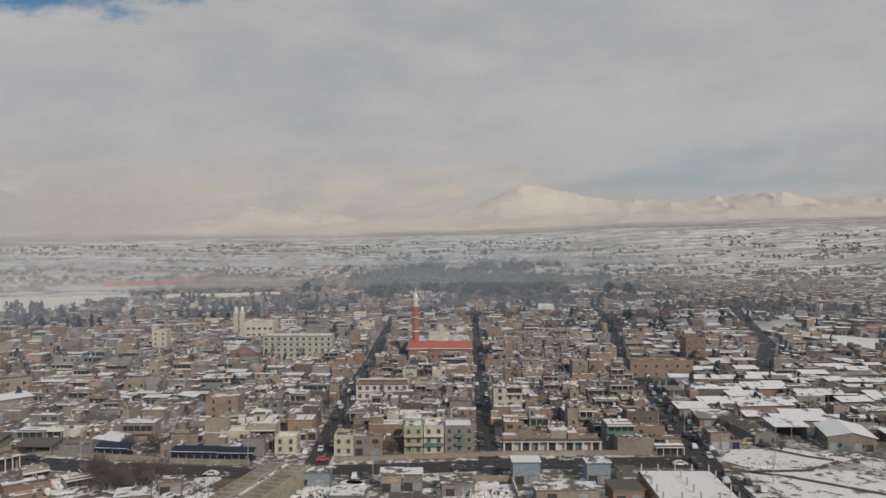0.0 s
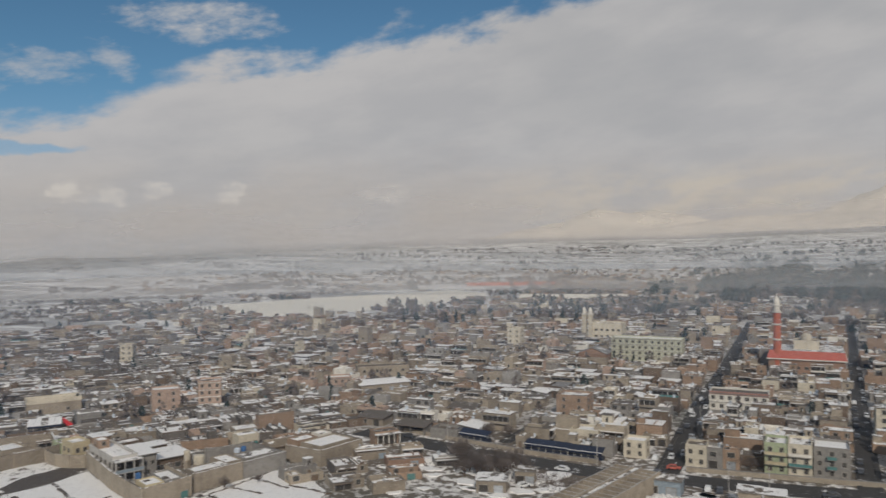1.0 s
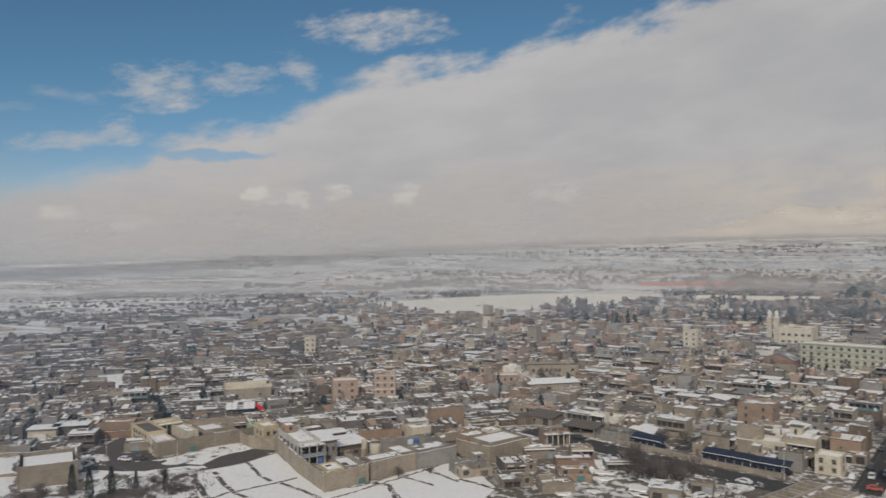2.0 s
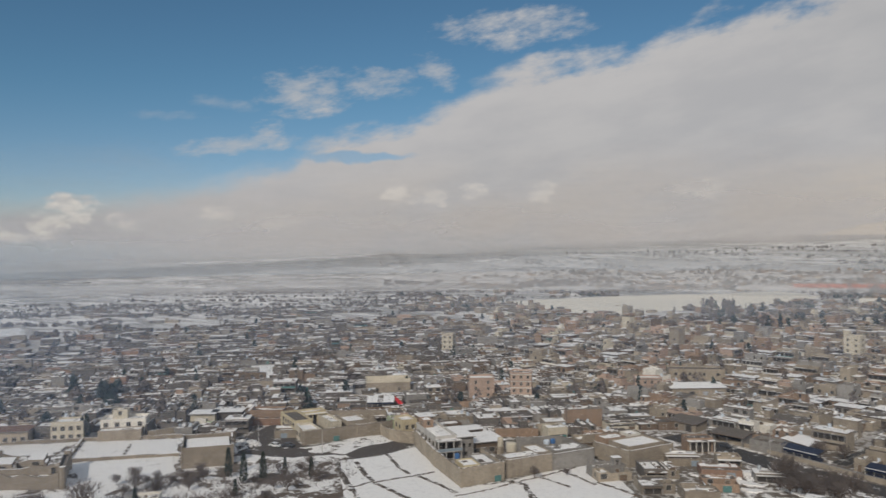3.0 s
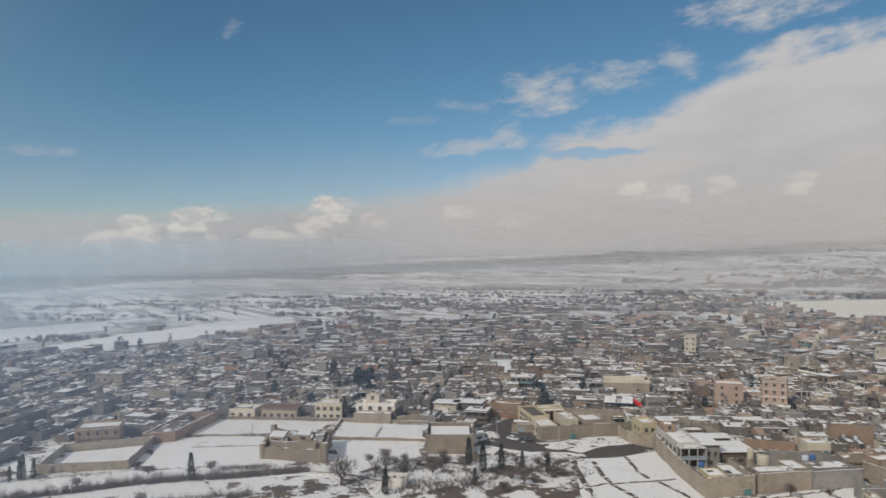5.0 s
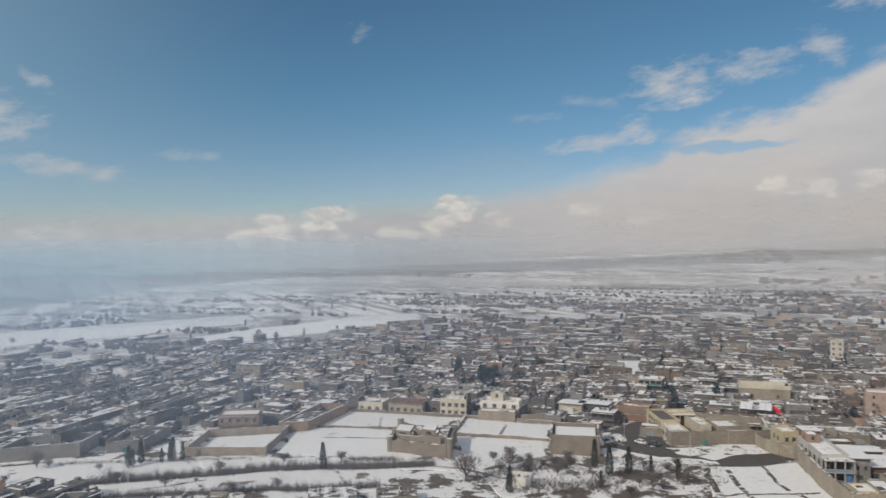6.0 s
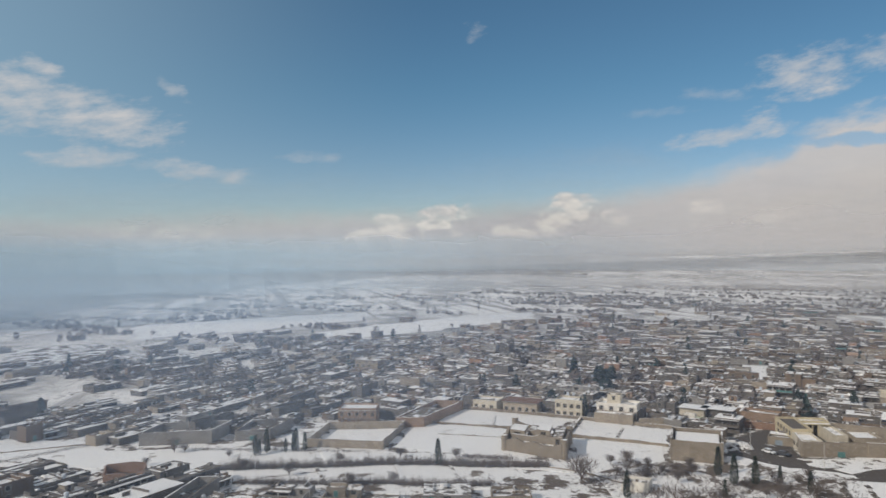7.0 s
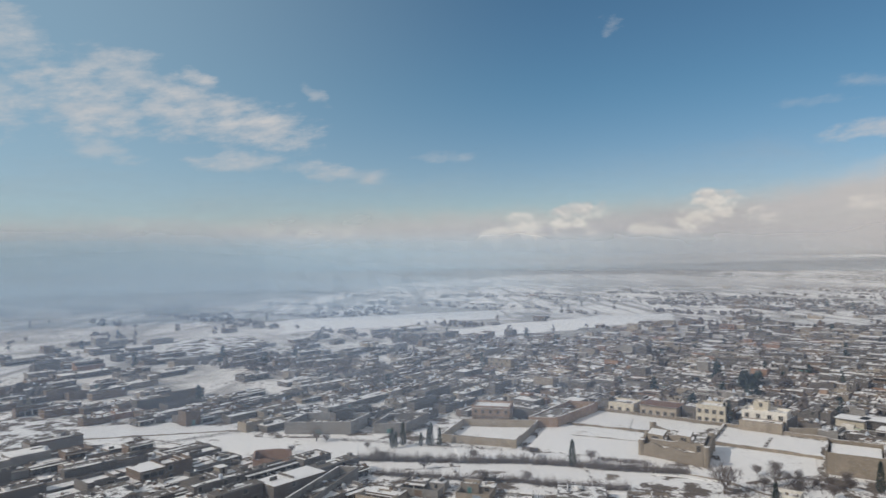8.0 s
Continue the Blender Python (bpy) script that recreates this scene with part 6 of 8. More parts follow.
    # brown plot
    yard_wall([(17.9, 16.0), (18.9, 1.5), (34.0, 3.3)], 5.2, "mud", "high brown mud wall round a roofed yard")
    yard_wall([(34.4, 3.4), (48.8, 5.1), (47.0, 22.0), (33.0, 25.0)], 5.0, "cement", "high grey-brown mud wall round a roofed yard")
    yard_building("roofed_range", "flat mud-roofed range with snow behind its wall", 19.6, 30.5, 3.6, 9.0, 4.9, "mud", "roof", 0.2, (), (), None, 5.0, 10)
    yard_building("roofed_range", "flat mud-roofed range with snow behind its wall", 36.5, 47.6, 7.0, 13.5, 4.7, "cement", "roof", 0.2, (), (), None, 6.5, 11)
    yard_building("roofed_range", "flat brown roof with patches of snow", 30.8, 36.0, 8.0, 17.0, 4.2, "mud", "roof_white", 0.3, ((0.5, 1.0, 0),), (), None, 4.0, 12)
    cream_wall = MB()
    (ax, ay), (bx, by) = plot(14.5, 17.4), plot(24.6, 14.2)
    cream_wall.wall((ax, ay), (bx, by), 3.2, 0.4, "cream", 0.0, "snow_thin", 0.25, random.Random(2))
    solid("garden_wall", cream_wall, "crumbling cream garden wall inside the plots", "wall")
    drum(27.4, 17.4, 3.0, 1.6, 2.4, "cream", "squat cream plastered water tank in a yard")
    drum(25.0, 20.2, 4.0, 0.9, 2.6, "cream", "slim cream plastered water tank in a yard")
    drum(38.6, 15.6, 4.6, 0.9, 1.1, "tank", "pale plastic water tank on a flat roof")
    drum(40.8, 15.8, 4.6, 0.8, 1.2, "tank_blue", "blue plastic water tank on a flat roof")
    # north plot
    yard_wall([(53.3, 11.9), (57.3, -1.4), (74.4, 1.6), (73.2, 20.5), (54.2, 20.5)], 5.0, "mud", "high tan mud wall round a snowy roofed plot")
    yard_building("roofed_range", "flat mud roof with beams and torn snow", 58.6, 72.6, 3.0, 12.4, 4.8, "mud", "roof_white", 0.35, (), (), None, 9.0, 13)
    yard_building("yard_house", "low brown house at the back of a plot", 58.0, 66.0, 14.0, 19.6, 4.6, "brick", "roof", 0.3, ((0.3, 1.0, 0), (0.7, 1.0, 0)), (), None, 5.0, 14)
    yard_building("yard_house", "small white house behind the plot wall", 67.5, 72.0, 15.0, 20.0, 4.9, "white", "roof_white", 0.3, ((0.3, 1.2, 2), (0.7, 1.2, 2)), (), None, 5.0, 15)
    # long earth walls behind, and the cream hall
    for p, q, h in (((49.5, 24.0), (80.0, 25.5), 2.6), ((50.0, 28.0), (79.0, 30.0), 2.4), ((34.0, 47.0), (48.0, 41.0), 3.0)):
        m = MB()
        m.wall(plot(*p), plot(*q), h, 0.6, "brick", 0.0, "roof", 0.15, random.Random(int(q[0])))
        solid("earth_wall", m, "long low brown earth wall behind the plots", "wall")
    hall = yard_building("cream_hall", "small cream hall above a teal shop front", 48.4, 55.4, 33.5, 39.0, 4.4, "cream", "roof", 0.3, (), (), None, -4.0, 16)
    m = MB()
    m.box(-2.8, 2.8, -3.6, -2.76, 0.2, 2.3, "teal", "roof_white", floor=True)
    part("shop_front", m, hall, "teal-painted lean-to shop front")
    # houses between the villa and the canopy
    yard_wall([(4.65, 47.2), (1.0, 50.5), (-1.6, 54.5), (-2.6, 62.0)], 4.0, "beige", "curved tan plot wall beside the road")
    yard_building("yellow_corner_house", "narrow yellowish house with pillars above the road", 2.0, 7.5, 53.0, 61.0, 6.3, "yellow", "roof", 0.7, ((0.3, 3.8, 2), (0.7, 3.8, 2), (0.3, 0.9, 2)), ((0.3, 3.8, 2), (0.7, 3.8, 2)), None, 6.0, 17)
    yard_building("brown_house", "tall narrow brown house with a snowy roof", 8.2, 13.0, 50.5, 56.5, 7.4, "brick", "roof_white", 0.5, ((0.5, 4.6, 2), (0.5, 1.2, 2)), ((0.5, 4.6, 2),), "roof_white", 2.0, 18)
    yard_building("pale_green_house", "small pale green house with a snowy roof", 1.5, 6.0, 64.0, 70.0, 4.6, "green", "roof_white", 0.4, ((0.5, 1.2, 0),), ((0.5, 1.2, 2),), None, 4.0, 19)
    yard_building("garage_range", "low dark range with a row of openings", 14.0, 23.0, 50.0, 55.5, 4.6, "dark", "roof_white", 0.4, ((0.2, 1.0, 1), (0.5, 1.0, 1), (0.8, 1.0, 1)), (), None, 4.0, 20)


plots_above_beds()


def roofed(corners, u0, u1, v0, v1, h, mt="roof"):
    """A flat roof that fills a part of a walled plot."""
    def at(u, v):
        (ax, ay), (bx, by), (cx, cy), (dx, dy) = corners
        return ((ax * (1 - u) + bx * u) * (1 - v) + (dx * (1 - u) + cx * u) * v, (ay * (1 - u) + by * u) * (1 - v) + (dy * (1 - u) + cy * u) * v)
    pts = [at(u0, v0), at(u1, v0), at(u1, v1), at(u0, v1)]
    if sum(a[0] * b[1] - b[0] * a[1] for a, b in zip(pts, pts[1:] + pts[:1])) < 0:
        pts = pts[::-1]
    mb = MB()
    mb.prism(pts, 0, h, "mud", mt)
    solid("flat_roof", mb, "flat mud roof behind a compound wall", "roof")


roofed([(-273, 5.5), (-272.6, 15.2), (-300, 32.5), (-303, 22)], 0.06, 0.94, 0.04, 0.6, 3.3, "roof_white")


def portico_house():
    hero(-136, 221, 8)
    top = thing("portico_house", "brick house with a tall white-columned porch", "house", x=-129.5, y=219.5, deg=52)
    b = MB()
    b.shell(-6, 6, -2.5, 5, 0, 6.0, 6.6, 0.3, "brick")
    part("wall", b, top)
    r = MB()
    r.box(-6.5, 6.5, -5.6, -2.51, 5.4, 5.75, "cement", "roof", floor=True)
    part("porch_roof", r, top)
    f = MB()
    f.box(-5.7, 5.7, -2.2, 4.7, 5.8, 6.0, "roof")
    part("roof", f, top)
    for i in range(5):
        c = MB()
        x = -5.6 + 2.8 * i
        c.turned([(0.34, 0), (0.34, 0.3), (0.24, 0.35), (0.22, 5.0), (0.34, 5.15), (0.34, 5.4), (0.01, 5.4)], "white", 10, x, -5.1)
        part("column", c, top, "white round column")
    # wide near-black panel behind the columns, porch shade painted in
    d = MB()
    d.box(-5, 5, -2.56, -2.51, 0.2, 4.6, "shade")
    part("doorway", d, top)

    top.matrix_basis = top.matrix_basis @ Matrix.Scale(0.7, 4)


portico_house()
for seed, x, y, w, d, st, wall, deg in ((61, -116, 213, 7, 5, 1, "beige", 40), (62, -126, 204, 10, 8, 1, "mud", 45), (63, -112, 201, 11, 8, 1, "redbrick", 40), (64, -124, 188, 10, 9, 1, "mud", 50), (65, -106, 190, 9, 8, 1, "brick", 40),
                                        (66, -132, 176, 10, 9, 1, "beige", 60), (67, -117, 176, 9, 9, 1, "mud", 50), (68, -105, 178, 9, 8, 1, "mud", 45), (69, -100, 206, 8, 5, 1, "redbrick", 38)):
    plot_house(seed, x, y, w, d, st, wall, deg)


# long unfinished brick range that runs away from the road corner
def unfinished_range():
    top = thing("unfinished_range", "long roofless grey-brown range with many cross walls", "building")
    ax, ay, bx, by = -43.0, 208.0, -52.5, 168.0
    rng = random.Random(4)
    L = math.hypot(bx - ax, by - ay)
    ux, uy = (bx - ax) / L, (by - ay) / L
    for off, h in ((-6.2, 5.2), (-1.0, 5.4), (1.2, 5.4), (6.4, 5.2)):
        mb = MB()
        mb.wall((ax - uy * off, ay + ux * off), (bx - uy * off, by + ux * off), h, 0.34, "beige", 0, "concrete", 0.1, rng)
        part("long_wall", mb, top)
    n = 13
    for i in range(n + 1):
        q = L * i / n
        for s in (-1, 1):
            mb = MB()
            o0, o1 = (1.4, 6.2) if s > 0 else (-1.2, -6.0)
            mb.wall((ax + ux * q - uy * o0, ay + uy * q + ux * o0), (ax + ux * q - uy * o1, ay + uy * q + ux * o1), 5.0 + rng.uniform(-0.15, 0.2), 0.42, "beige", 0, "concrete")
            part("cross_wall", mb, top)
    for s in (-1, 1):
        mb = MB()
        mb.prism([(ax - uy * s * 1.3, ay + ux * s * 1.3), (bx - uy * s * 1.3, by + ux * s * 1.3), (bx - uy * s * 6.1, by + ux * s * 6.1), (ax - uy * s * 6.1, ay + ux * s * 6.1)][::s], 0, 2.9, "mud", "redbrick")
        part("floor_slab", mb, top)
    mb = MB()
    mb.prism([(ax + uy * 0.8, ay - ux * 0.8), (bx + uy * 0.8, by - ux * 0.8), (bx - uy * 1.0, by + ux * 1.0), (ax - uy * 1.0, ay + ux * 1.0)], 0, 4.9, "mud", "rubble")
    part("snowy_gap", mb, top)


unfinished_range()


# plots south of the cross road
def box_shop(x, y, w, d, h, deg, wall, label, roof="roof_white", doors=2):
    hero(x, y, max(w, d) * 0.5)
    top = thing("box_shop", label, "shop", "small shops by the road", x=x, y=y, deg=deg)
    b = MB()
    b.box(-w / 2, w / 2, -d / 2, d / 2, 0, h, wall)
    part("wall", b, top)
    r = MB()
    r.box(-w / 2 - 0.35, w / 2 + 0.35, -d / 2 - 0.45, d / 2 + 0.35, h, h + 0.22, "cement", roof, floor=True)
    part("roof", r, top)
    for i in range(doors):
        for side, yy, dg in ((0, -d / 2, 0), (1, d / 2, 180)):
            ob = new("shop_door", shared(DOORS["shutter" if (i + side) % 2 else "open"], "shop_door"))
            ob.parent = top
            ob.matrix_basis = pose(-w / 2 + w * (i + 0.5) / doors, yy, 0, 0, 0, dg)
    return top


box_shop(-35.5, 205.5, 9.4, 6.0, 4.0, 0, "grey_blue", "grey-blue sheet-metal shop with a snowy roof")
box_shop(-14.0, 202, 5.4, 6.0, 4.6, 2, "beige", "cream plastered store with a snowy roof")
box_shop(-8.3, 202.5, 5.0, 5.4, 4.4, 2, "mud", "tan plastered store with a snowy roof")
box_shop(3.6, 198.5, 8.6, 7.5, 3.6, 4, "cement", "low grey workshop under thick snow")
box_shop(22.7, 208.0, 7.4, 6.0, 6.0, 0, "grey_blue", "two-storey grey-blue sheet-clad shop")
box_shop(42.5, 208.5, 6.4, 6.0, 5.6, 0, "grey_blue", "two-storey grey-blue sheet-clad shop")
box_shop(50.8, 206.0, 5.0, 9.0, 3.4, 0, "white", "small white house behind the road")
box_shop(31.5, 193.5, 16.0, 6.0, 3.2, 1, "beige", "long cream store under thick snow")
box_shop(46.5, 193.0, 8.0, 8.0, 3.6, 3, "redbrick", "small brown brick store", "roof")
box_shop(-72, 199.0, 5.5, 4.5, 3.6, 12, "beige", "beige roadside hut under snow")
box_shop(-78, 189.0, 8.0, 7.0, 3.4, 16, "mud", "low mud-brick store beside the road", "roof")
box_shop(-24, 190.0, 8.0, 7.0, 3.2, 0, "cement", "low grey store under snow")
compound([(6.5, 186), (19.2, 186), (18.8, 207), (8.0, 207)], 1.9, 0.35, "beige", "low cream plot wall round rubble and snow", ((0, 0.5),))


def unfinished_frame():
    top = thing("concrete_frame", "unfinished concrete frame with column stubs under snow", "building", x=62, y=191, deg=-2)
    sl = MB()
    sl.box(-9.5, 9.5, -12, 12, 3.9, 4.25, "concrete", "snow", floor=True)
    part("slab", sl, top)
    for i in range(5):
        for j in range(5):
            c = MB()
            x, y = -9.0 + 4.5 * i, -11.5 + 5.75 * j
            c.box(x - 0.2, x + 0.2, y - 0.2, y + 0.2, 0, 3.9, "concrete")
            part("column", c, top)
            if i in (0, 2, 4) or j in (0, 4):
                s = MB()
                s.box(x - 0.16, x + 0.16, y - 0.16, y + 0.16, 4.25, 6.2, "concrete")
                part("column_stub", s, top)
    w = MB()
    w.box(-9.45, -9.2, -11.2, 11.2, 0.0, 3.9, "brick")
    # near-black panel that paints in the shade under the slab
    w.box(-8.7, 8.7, 11.2, 11.5, 0.0, 3.9, "shade")
    part("infill_wall", w, top)


unfinished_frame()
kiosk_wall = MB()
kiosk_wall.wall((64, 234.4), (75, 233.8), 2.2, 0.4, "peach", 0.0, "snow_thin")
solid("painted_wall", kiosk_wall, "long faded pinkish roadside wall", "wall")

# east: halls and market sheds under snow
hall = gable_house(131.5, 246.5, 14, 18, 4.4, 1.5, "mud", "roof_white", -14, "wide tan hall with coloured doors under a snowy pitched roof")
for px, kind in ((-5.2, "shutter"), (-1.8, "gate"), (1.6, "shutter"), (5.0, "open")):
    ob = new("hall_door", shared(DOORS[kind], "hall_door"))
    ob.parent = hall
    ob.matrix_basis = pose(px, -9.0, 0)
gable_house(104, 257, 8, 25, 3.6, 1.6, "cement", "roof_white", 6, "long grey store with a snowy pitched roof")
long_shed(117.5, 258, 11, 9, 4.0, 0, "open steel-framed shed without its roof sheets", "cement", True)


def east_market():
    """Rows of low sheds and stores under snow, with narrow gaps between them."""
    rng = random.Random(31)
    for row in range(19):
        y = 251.0 + row * 7.4 + rng.uniform(-1.2, 1.2)
        x = 92.0 + (y - 250) * 0.10 + rng.uniform(3, 9)
        while x < 110 + y * 0.52:
            w, d, h = rng.choice((5, 7, 9, 12, 14, 19)) * rng.uniform(0.85, 1.15), rng.uniform(3.6, 6.4), rng.choice((2.3, 2.6, 3.0, 3.3, 3.9))
            cx, cy = x + w / 2, y + rng.uniform(-1.2, 1.2)
            x += w + rng.choice((0.3, 0.6, 1.5, 4.0))
            if rng.random() < 0.14 or cy > 330 and rng.random() < 0.25 or any(math.hypot(cx - hx, cy - hy) < hr + w * 0.35 for hx, hy, hr in MARKET_CLEAR) or any(near_line(cx, cy, line, width / 2 + w * 0.4) for line, width in STREETS):
                continue
            u = rng.random()
            if u < 0.80:
                long_shed(cx, cy, w, d, h, rng.uniform(-7, 7), "long low market shed under a snowy roof", rng.choice(("dark", "mud", "cement", "brick", "mud")), rng.random() < 0.45, "roof_white" if rng.random() < 0.48 else rng.choice(("roof", "roof", "tin")))
            else:
                set_house(rng.randrange(999), cx, cy, min(w, 11), d, rng.choice((1, 1, 2)), rng.choice(("brick", "mud", "cement", "beige")), 0, rng.random() < 0.5, False)


MARKET_CLEAR = list(HERO_SPOTS)
east_market()

# south-west: the two-storey brick house and its snow yard
compound([(-250.2, -24), (-244, 0.5), (-272, 8.4), (-272.8, -18.6)], 2.7, 0.4, "beige", "low tan wall round a snow-covered yard", ((3, 0.5),))
sheet("snow_field", [(-250, -22.5), (-245, -0.5), (-271, 7), (-272, -17)], "snow", 0.2, "snow-covered yard with bare patches", "snow field", 3.0, 0.3)
slab_block(-281, -8, 14, 10, 2, "brick", 82, "two-storey brown brick house with wide openings", "roof_white", 3.0, 2.6)
compound([(-273, 5.5), (-272.6, 15.2), (-300, 32.5), (-303, 22)], 3.7, 0.5, "brick", "tall blank brown brick wall beside the field", ())
plot_house(71, -283, 15.5, 8, 7, 1, "brick", 57)
compound([(-256.6, -79.6), (-258.2, -57), (-272, -53), (-271, -76)], 4.4, 0.5, "cement", "high grey-brown wall at the field's edge", ((0, 0.5),))
plot_house(72, -265, -71, 8, 7, 1, "mud", 85)
plot_house(73, -266, -61, 7, 6, 1, "cement", 85)
compound([(-259.5, -49), (-261, -38), (-278, -32), (-275, -46)], 3.6, 0.45, "cement", "grey-brown mud wall beside cypresses", ((0, 0.5),))
plot_house(74, -268, -41, 7, 5, 1, "mud", 70)


# roofless walls and a jagged ruin among the near houses
def roofless(corners, h, wall, label, uneven=0.0):
    rng = random.Random(int(abs(corners[0][0])))
    HERO_PLOTS.append(list(corners))
    top = thing("roofless_walls", label, "building")
    for i in range(len(corners)):
        a, b = corners[i], corners[(i + 1) % len(corners)]
        L = math.hypot(b[0] - a[0], b[1] - a[1])
        mb = MB()
        mb.wall((a[0] + (b[0] - a[0]) * 0.22 / L, a[1] + (b[1] - a[1]) * 0.22 / L), (b[0] - (b[0] - a[0]) * 0.22 / L, b[1] - (b[1] - a[1]) * 0.22 / L), h, 0.42, wall, 0, "roof_white" if not uneven else wall, uneven, rng)
        part("wall_side", mb, top)
    fl = MB()
    fl.prism([(p[0] * 0.997, p[1] * 0.997) for p in corners], 0, 0.15, "court", "snow")
    part("snowy_floor", fl, top)


roofless([(-207, -49), (-206.8, -43.5), (-178, -50), (-178, -56)][::-1], 4.0, "cement", "roofless grey concrete walls with snow inside")
roofless([(-218.2, -77), (-218.3, -66), (-209, -64), (-208, -74)][::-1], 5.0, "redbrick", "jagged reddish brick walls of a ruined house", 0.5)
for seed, x, y, w, d, st, wall, deg in ((81, -199, -24, 11, 9, 1, "cement", 75), (82, -196, -10, 9, 9, 1, "mud", 80), (83, -194, 17, 12, 9, 1, "cement", 85), (84, -190, 33, 10, 8, 1, "mud", 85), (85, -186, 4, 10, 9, 1, "mud", 85), (86, -196, 68, 7, 6, 1, "white", 60), (87, -190, -34, 10, 9, 1, "beige", 70)):
    set_house(seed, x, y, w, d, st, wall, deg)
# the row of pale houses behind the fields; u runs along the field wall
ROW = (-304.0, 30.0, 58.9)
TWO = tuple((q, z, 0) for q in (0.12, 0.37, 0.62, 0.87) for z in (1.0, 3.9))
yard_building("town_house", "low cream house with a snowy roof beside the field", 7.0, 18.0, 0.5, 9.0, 3.6, "cream", "roof_white", 0.6, ((0.2, 1.0, 0), (0.5, 1.0, 0), (0.8, 1.0, 0)), ((0.5, 1.0, 2),), None, 0.0, 31, ROW)
yard_building("town_house", "long low house under a reddish mud roof", 20.5, 34.5, 1.0, 9.5, 4.2, "beige", "rust_roof", 0.25, tuple((q, 1.1, 0) for q in (0.1, 0.3, 0.5, 0.7, 0.9)), (), "rust_roof", 1.0, 32, ROW)
# a house that lies in shade; the shade is painted as dim walls
yard_building("town_house", "low house set back, walls darkened for its shade", 35.2, 41.0, 5.5, 12.5, 4.6, "dim", "roof_white", 0.4, ((0.5, 1.1, 1),), (), None, 0.0, 33, ROW)
yard_building("town_house", "two-storey pale yellow house with white window bands", 41.6, 52.0, 2.0, 10.0, 6.2, "cream", "roof_white", 0.7, TWO, ((0.3, 3.9, 2), (0.7, 3.9, 2)), None, 1.0, 34, ROW)
yard_building("town_house", "long white two-storey house with a terrace roof", 57.0, 72.0, 4.6, 13.0, 5.6, "white", "roof_white", 0.9, TWO, ((0.3, 3.6, 2), (0.7, 3.6, 2)), None, 1.5, 35, ROW)
yard_building("roof_room", "small cream room on top of a white house", 60.0, 65.0, 9.0, 12.6, 8.6, "cream", "roof_white", 0.3, ((0.5, 7.0, 2),), (), None, 1.5, 36, ROW)
yard_building("front_range", "plain tan range before the white house", 57.5, 71.6, -0.6, 4.4, 3.4, "mud", "roof", 0.3, (), (), None, 1.5, 37, ROW)
yard_building("town_house", "low cream house behind a snowy yard", 86.0, 95.0, 15.0, 22.0, 4.4, "cream", "roof_white", 0.4, ((0.25, 1.1, 0), (0.75, 1.1, 0)), (), "roof_white", -8.0, 38, ROW)
yard_building("town_house", "long low house with dark walls and wide windows under snow", 93.5, 104.5, 17.0, 23.0, 4.6, "dim", "snow", 0.2, ((0.15, 0.9, 1), (0.4, 0.9, 1), (0.65, 0.9, 1), (0.9, 0.9, 1)), (), "snow", -8.0, 39, ROW)
yard_building("gate_house", "small white gate house in the yard wall", 88.0, 92.0, 10.8, 13.0, 3.6, "white", "roof_white", 0.2, ((0.5, 0.6, 0),), (), None, -8.0, 40, ROW)
yard_building("town_house", "low brick house with a terrace roof", 107.5, 120.0, 16.0, 23.0, 4.4, "brick", "roof_white", 0.8, ((0.2, 1.1, 0), (0.5, 1.1, 0), (0.8, 1.1, 0)), (), None, -8.0, 41, ROW)
# the last wall's dim colour paints in the shaded side of the yard
for p, q, wall, h, label in (((73.5, 2.0), (86.0, 9.5), "beige", 2.4, "plain beige garden wall beside the field"), ((92.2, 11.0), (103.6, 9.5), "green", 3.0, "long pale green-white yard wall"), ((107.4, 13.6), (120.0, 12.4), "redbrick", 2.6, "low reddish brick yard wall"), ((72.5, 3.0), (73.5, 14.0), "dim", 4.6, "side wall of a snowy yard, darkened for shade")):
    mb = MB()
    mb.wall(frame_at(*ROW, *p), frame_at(*ROW, *q), h, 0.35, wall, 0.0, "snow_thin")
    solid("yard_wall", mb, label, "wall")
sheet("snow_field", [frame_at(*ROW, *p) for p in ((74.5, 4.0), (85.0, 10.5), (84.0, 22.0), (74.5, 18.0))], "snow", 0.2, "small snow-filled yard between houses", "snow field", 3.0, 0.3)
gate_leaf = DOORS["gate"].mesh("yard_gate")
teal_gate = tagged(new("yard_gate", gate_leaf), "teal-painted steel yard gate between walls", "gate")
teal_gate.matrix_basis = pose(*frame_at(*ROW, 105.6, 9.6), 0, 0, 0, 55) @ Matrix.Scale(1.5, 4)


def rubble_heap(x, y, r, n, seed):
    """A heap of broken stones and dirty snow."""
    rng = random.Random(seed)
    mb = MB()
    for _ in range(n):
        a, q = rng.uniform(0, 2 * math.pi), r * math.sqrt(rng.random())
        px, py, s = x + q * math.cos(a), y + q * 0.8 * math.sin(a), rng.uniform(0.2, 0.75)
        z = max(0.0, 1.3 * (1 - q / r)) + rng.uniform(-0.2, 0.1)
        t = rng.uniform(0, 3)
        pts = [(px + s * math.cos(t + i * 1.257) * rng.uniform(0.7, 1.2), py + s * math.sin(t + i * 1.257) * rng.uniform(0.7, 1.2)) for i in range(5)]
        mb.prism(pts, max(0.0, z - 0.3), z + s * 0.6, "rubble", "rubble" if rng.random() < 0.6 else "snow")
    solid("rubble_heap", mb, "heap of broken stones and dirty snow", "rubble", "stuff")


rubble_heap(-237, 113.5, 8.0, 170, 1)
rubble_heap(-33, 197.5, 7.5, 130, 2)
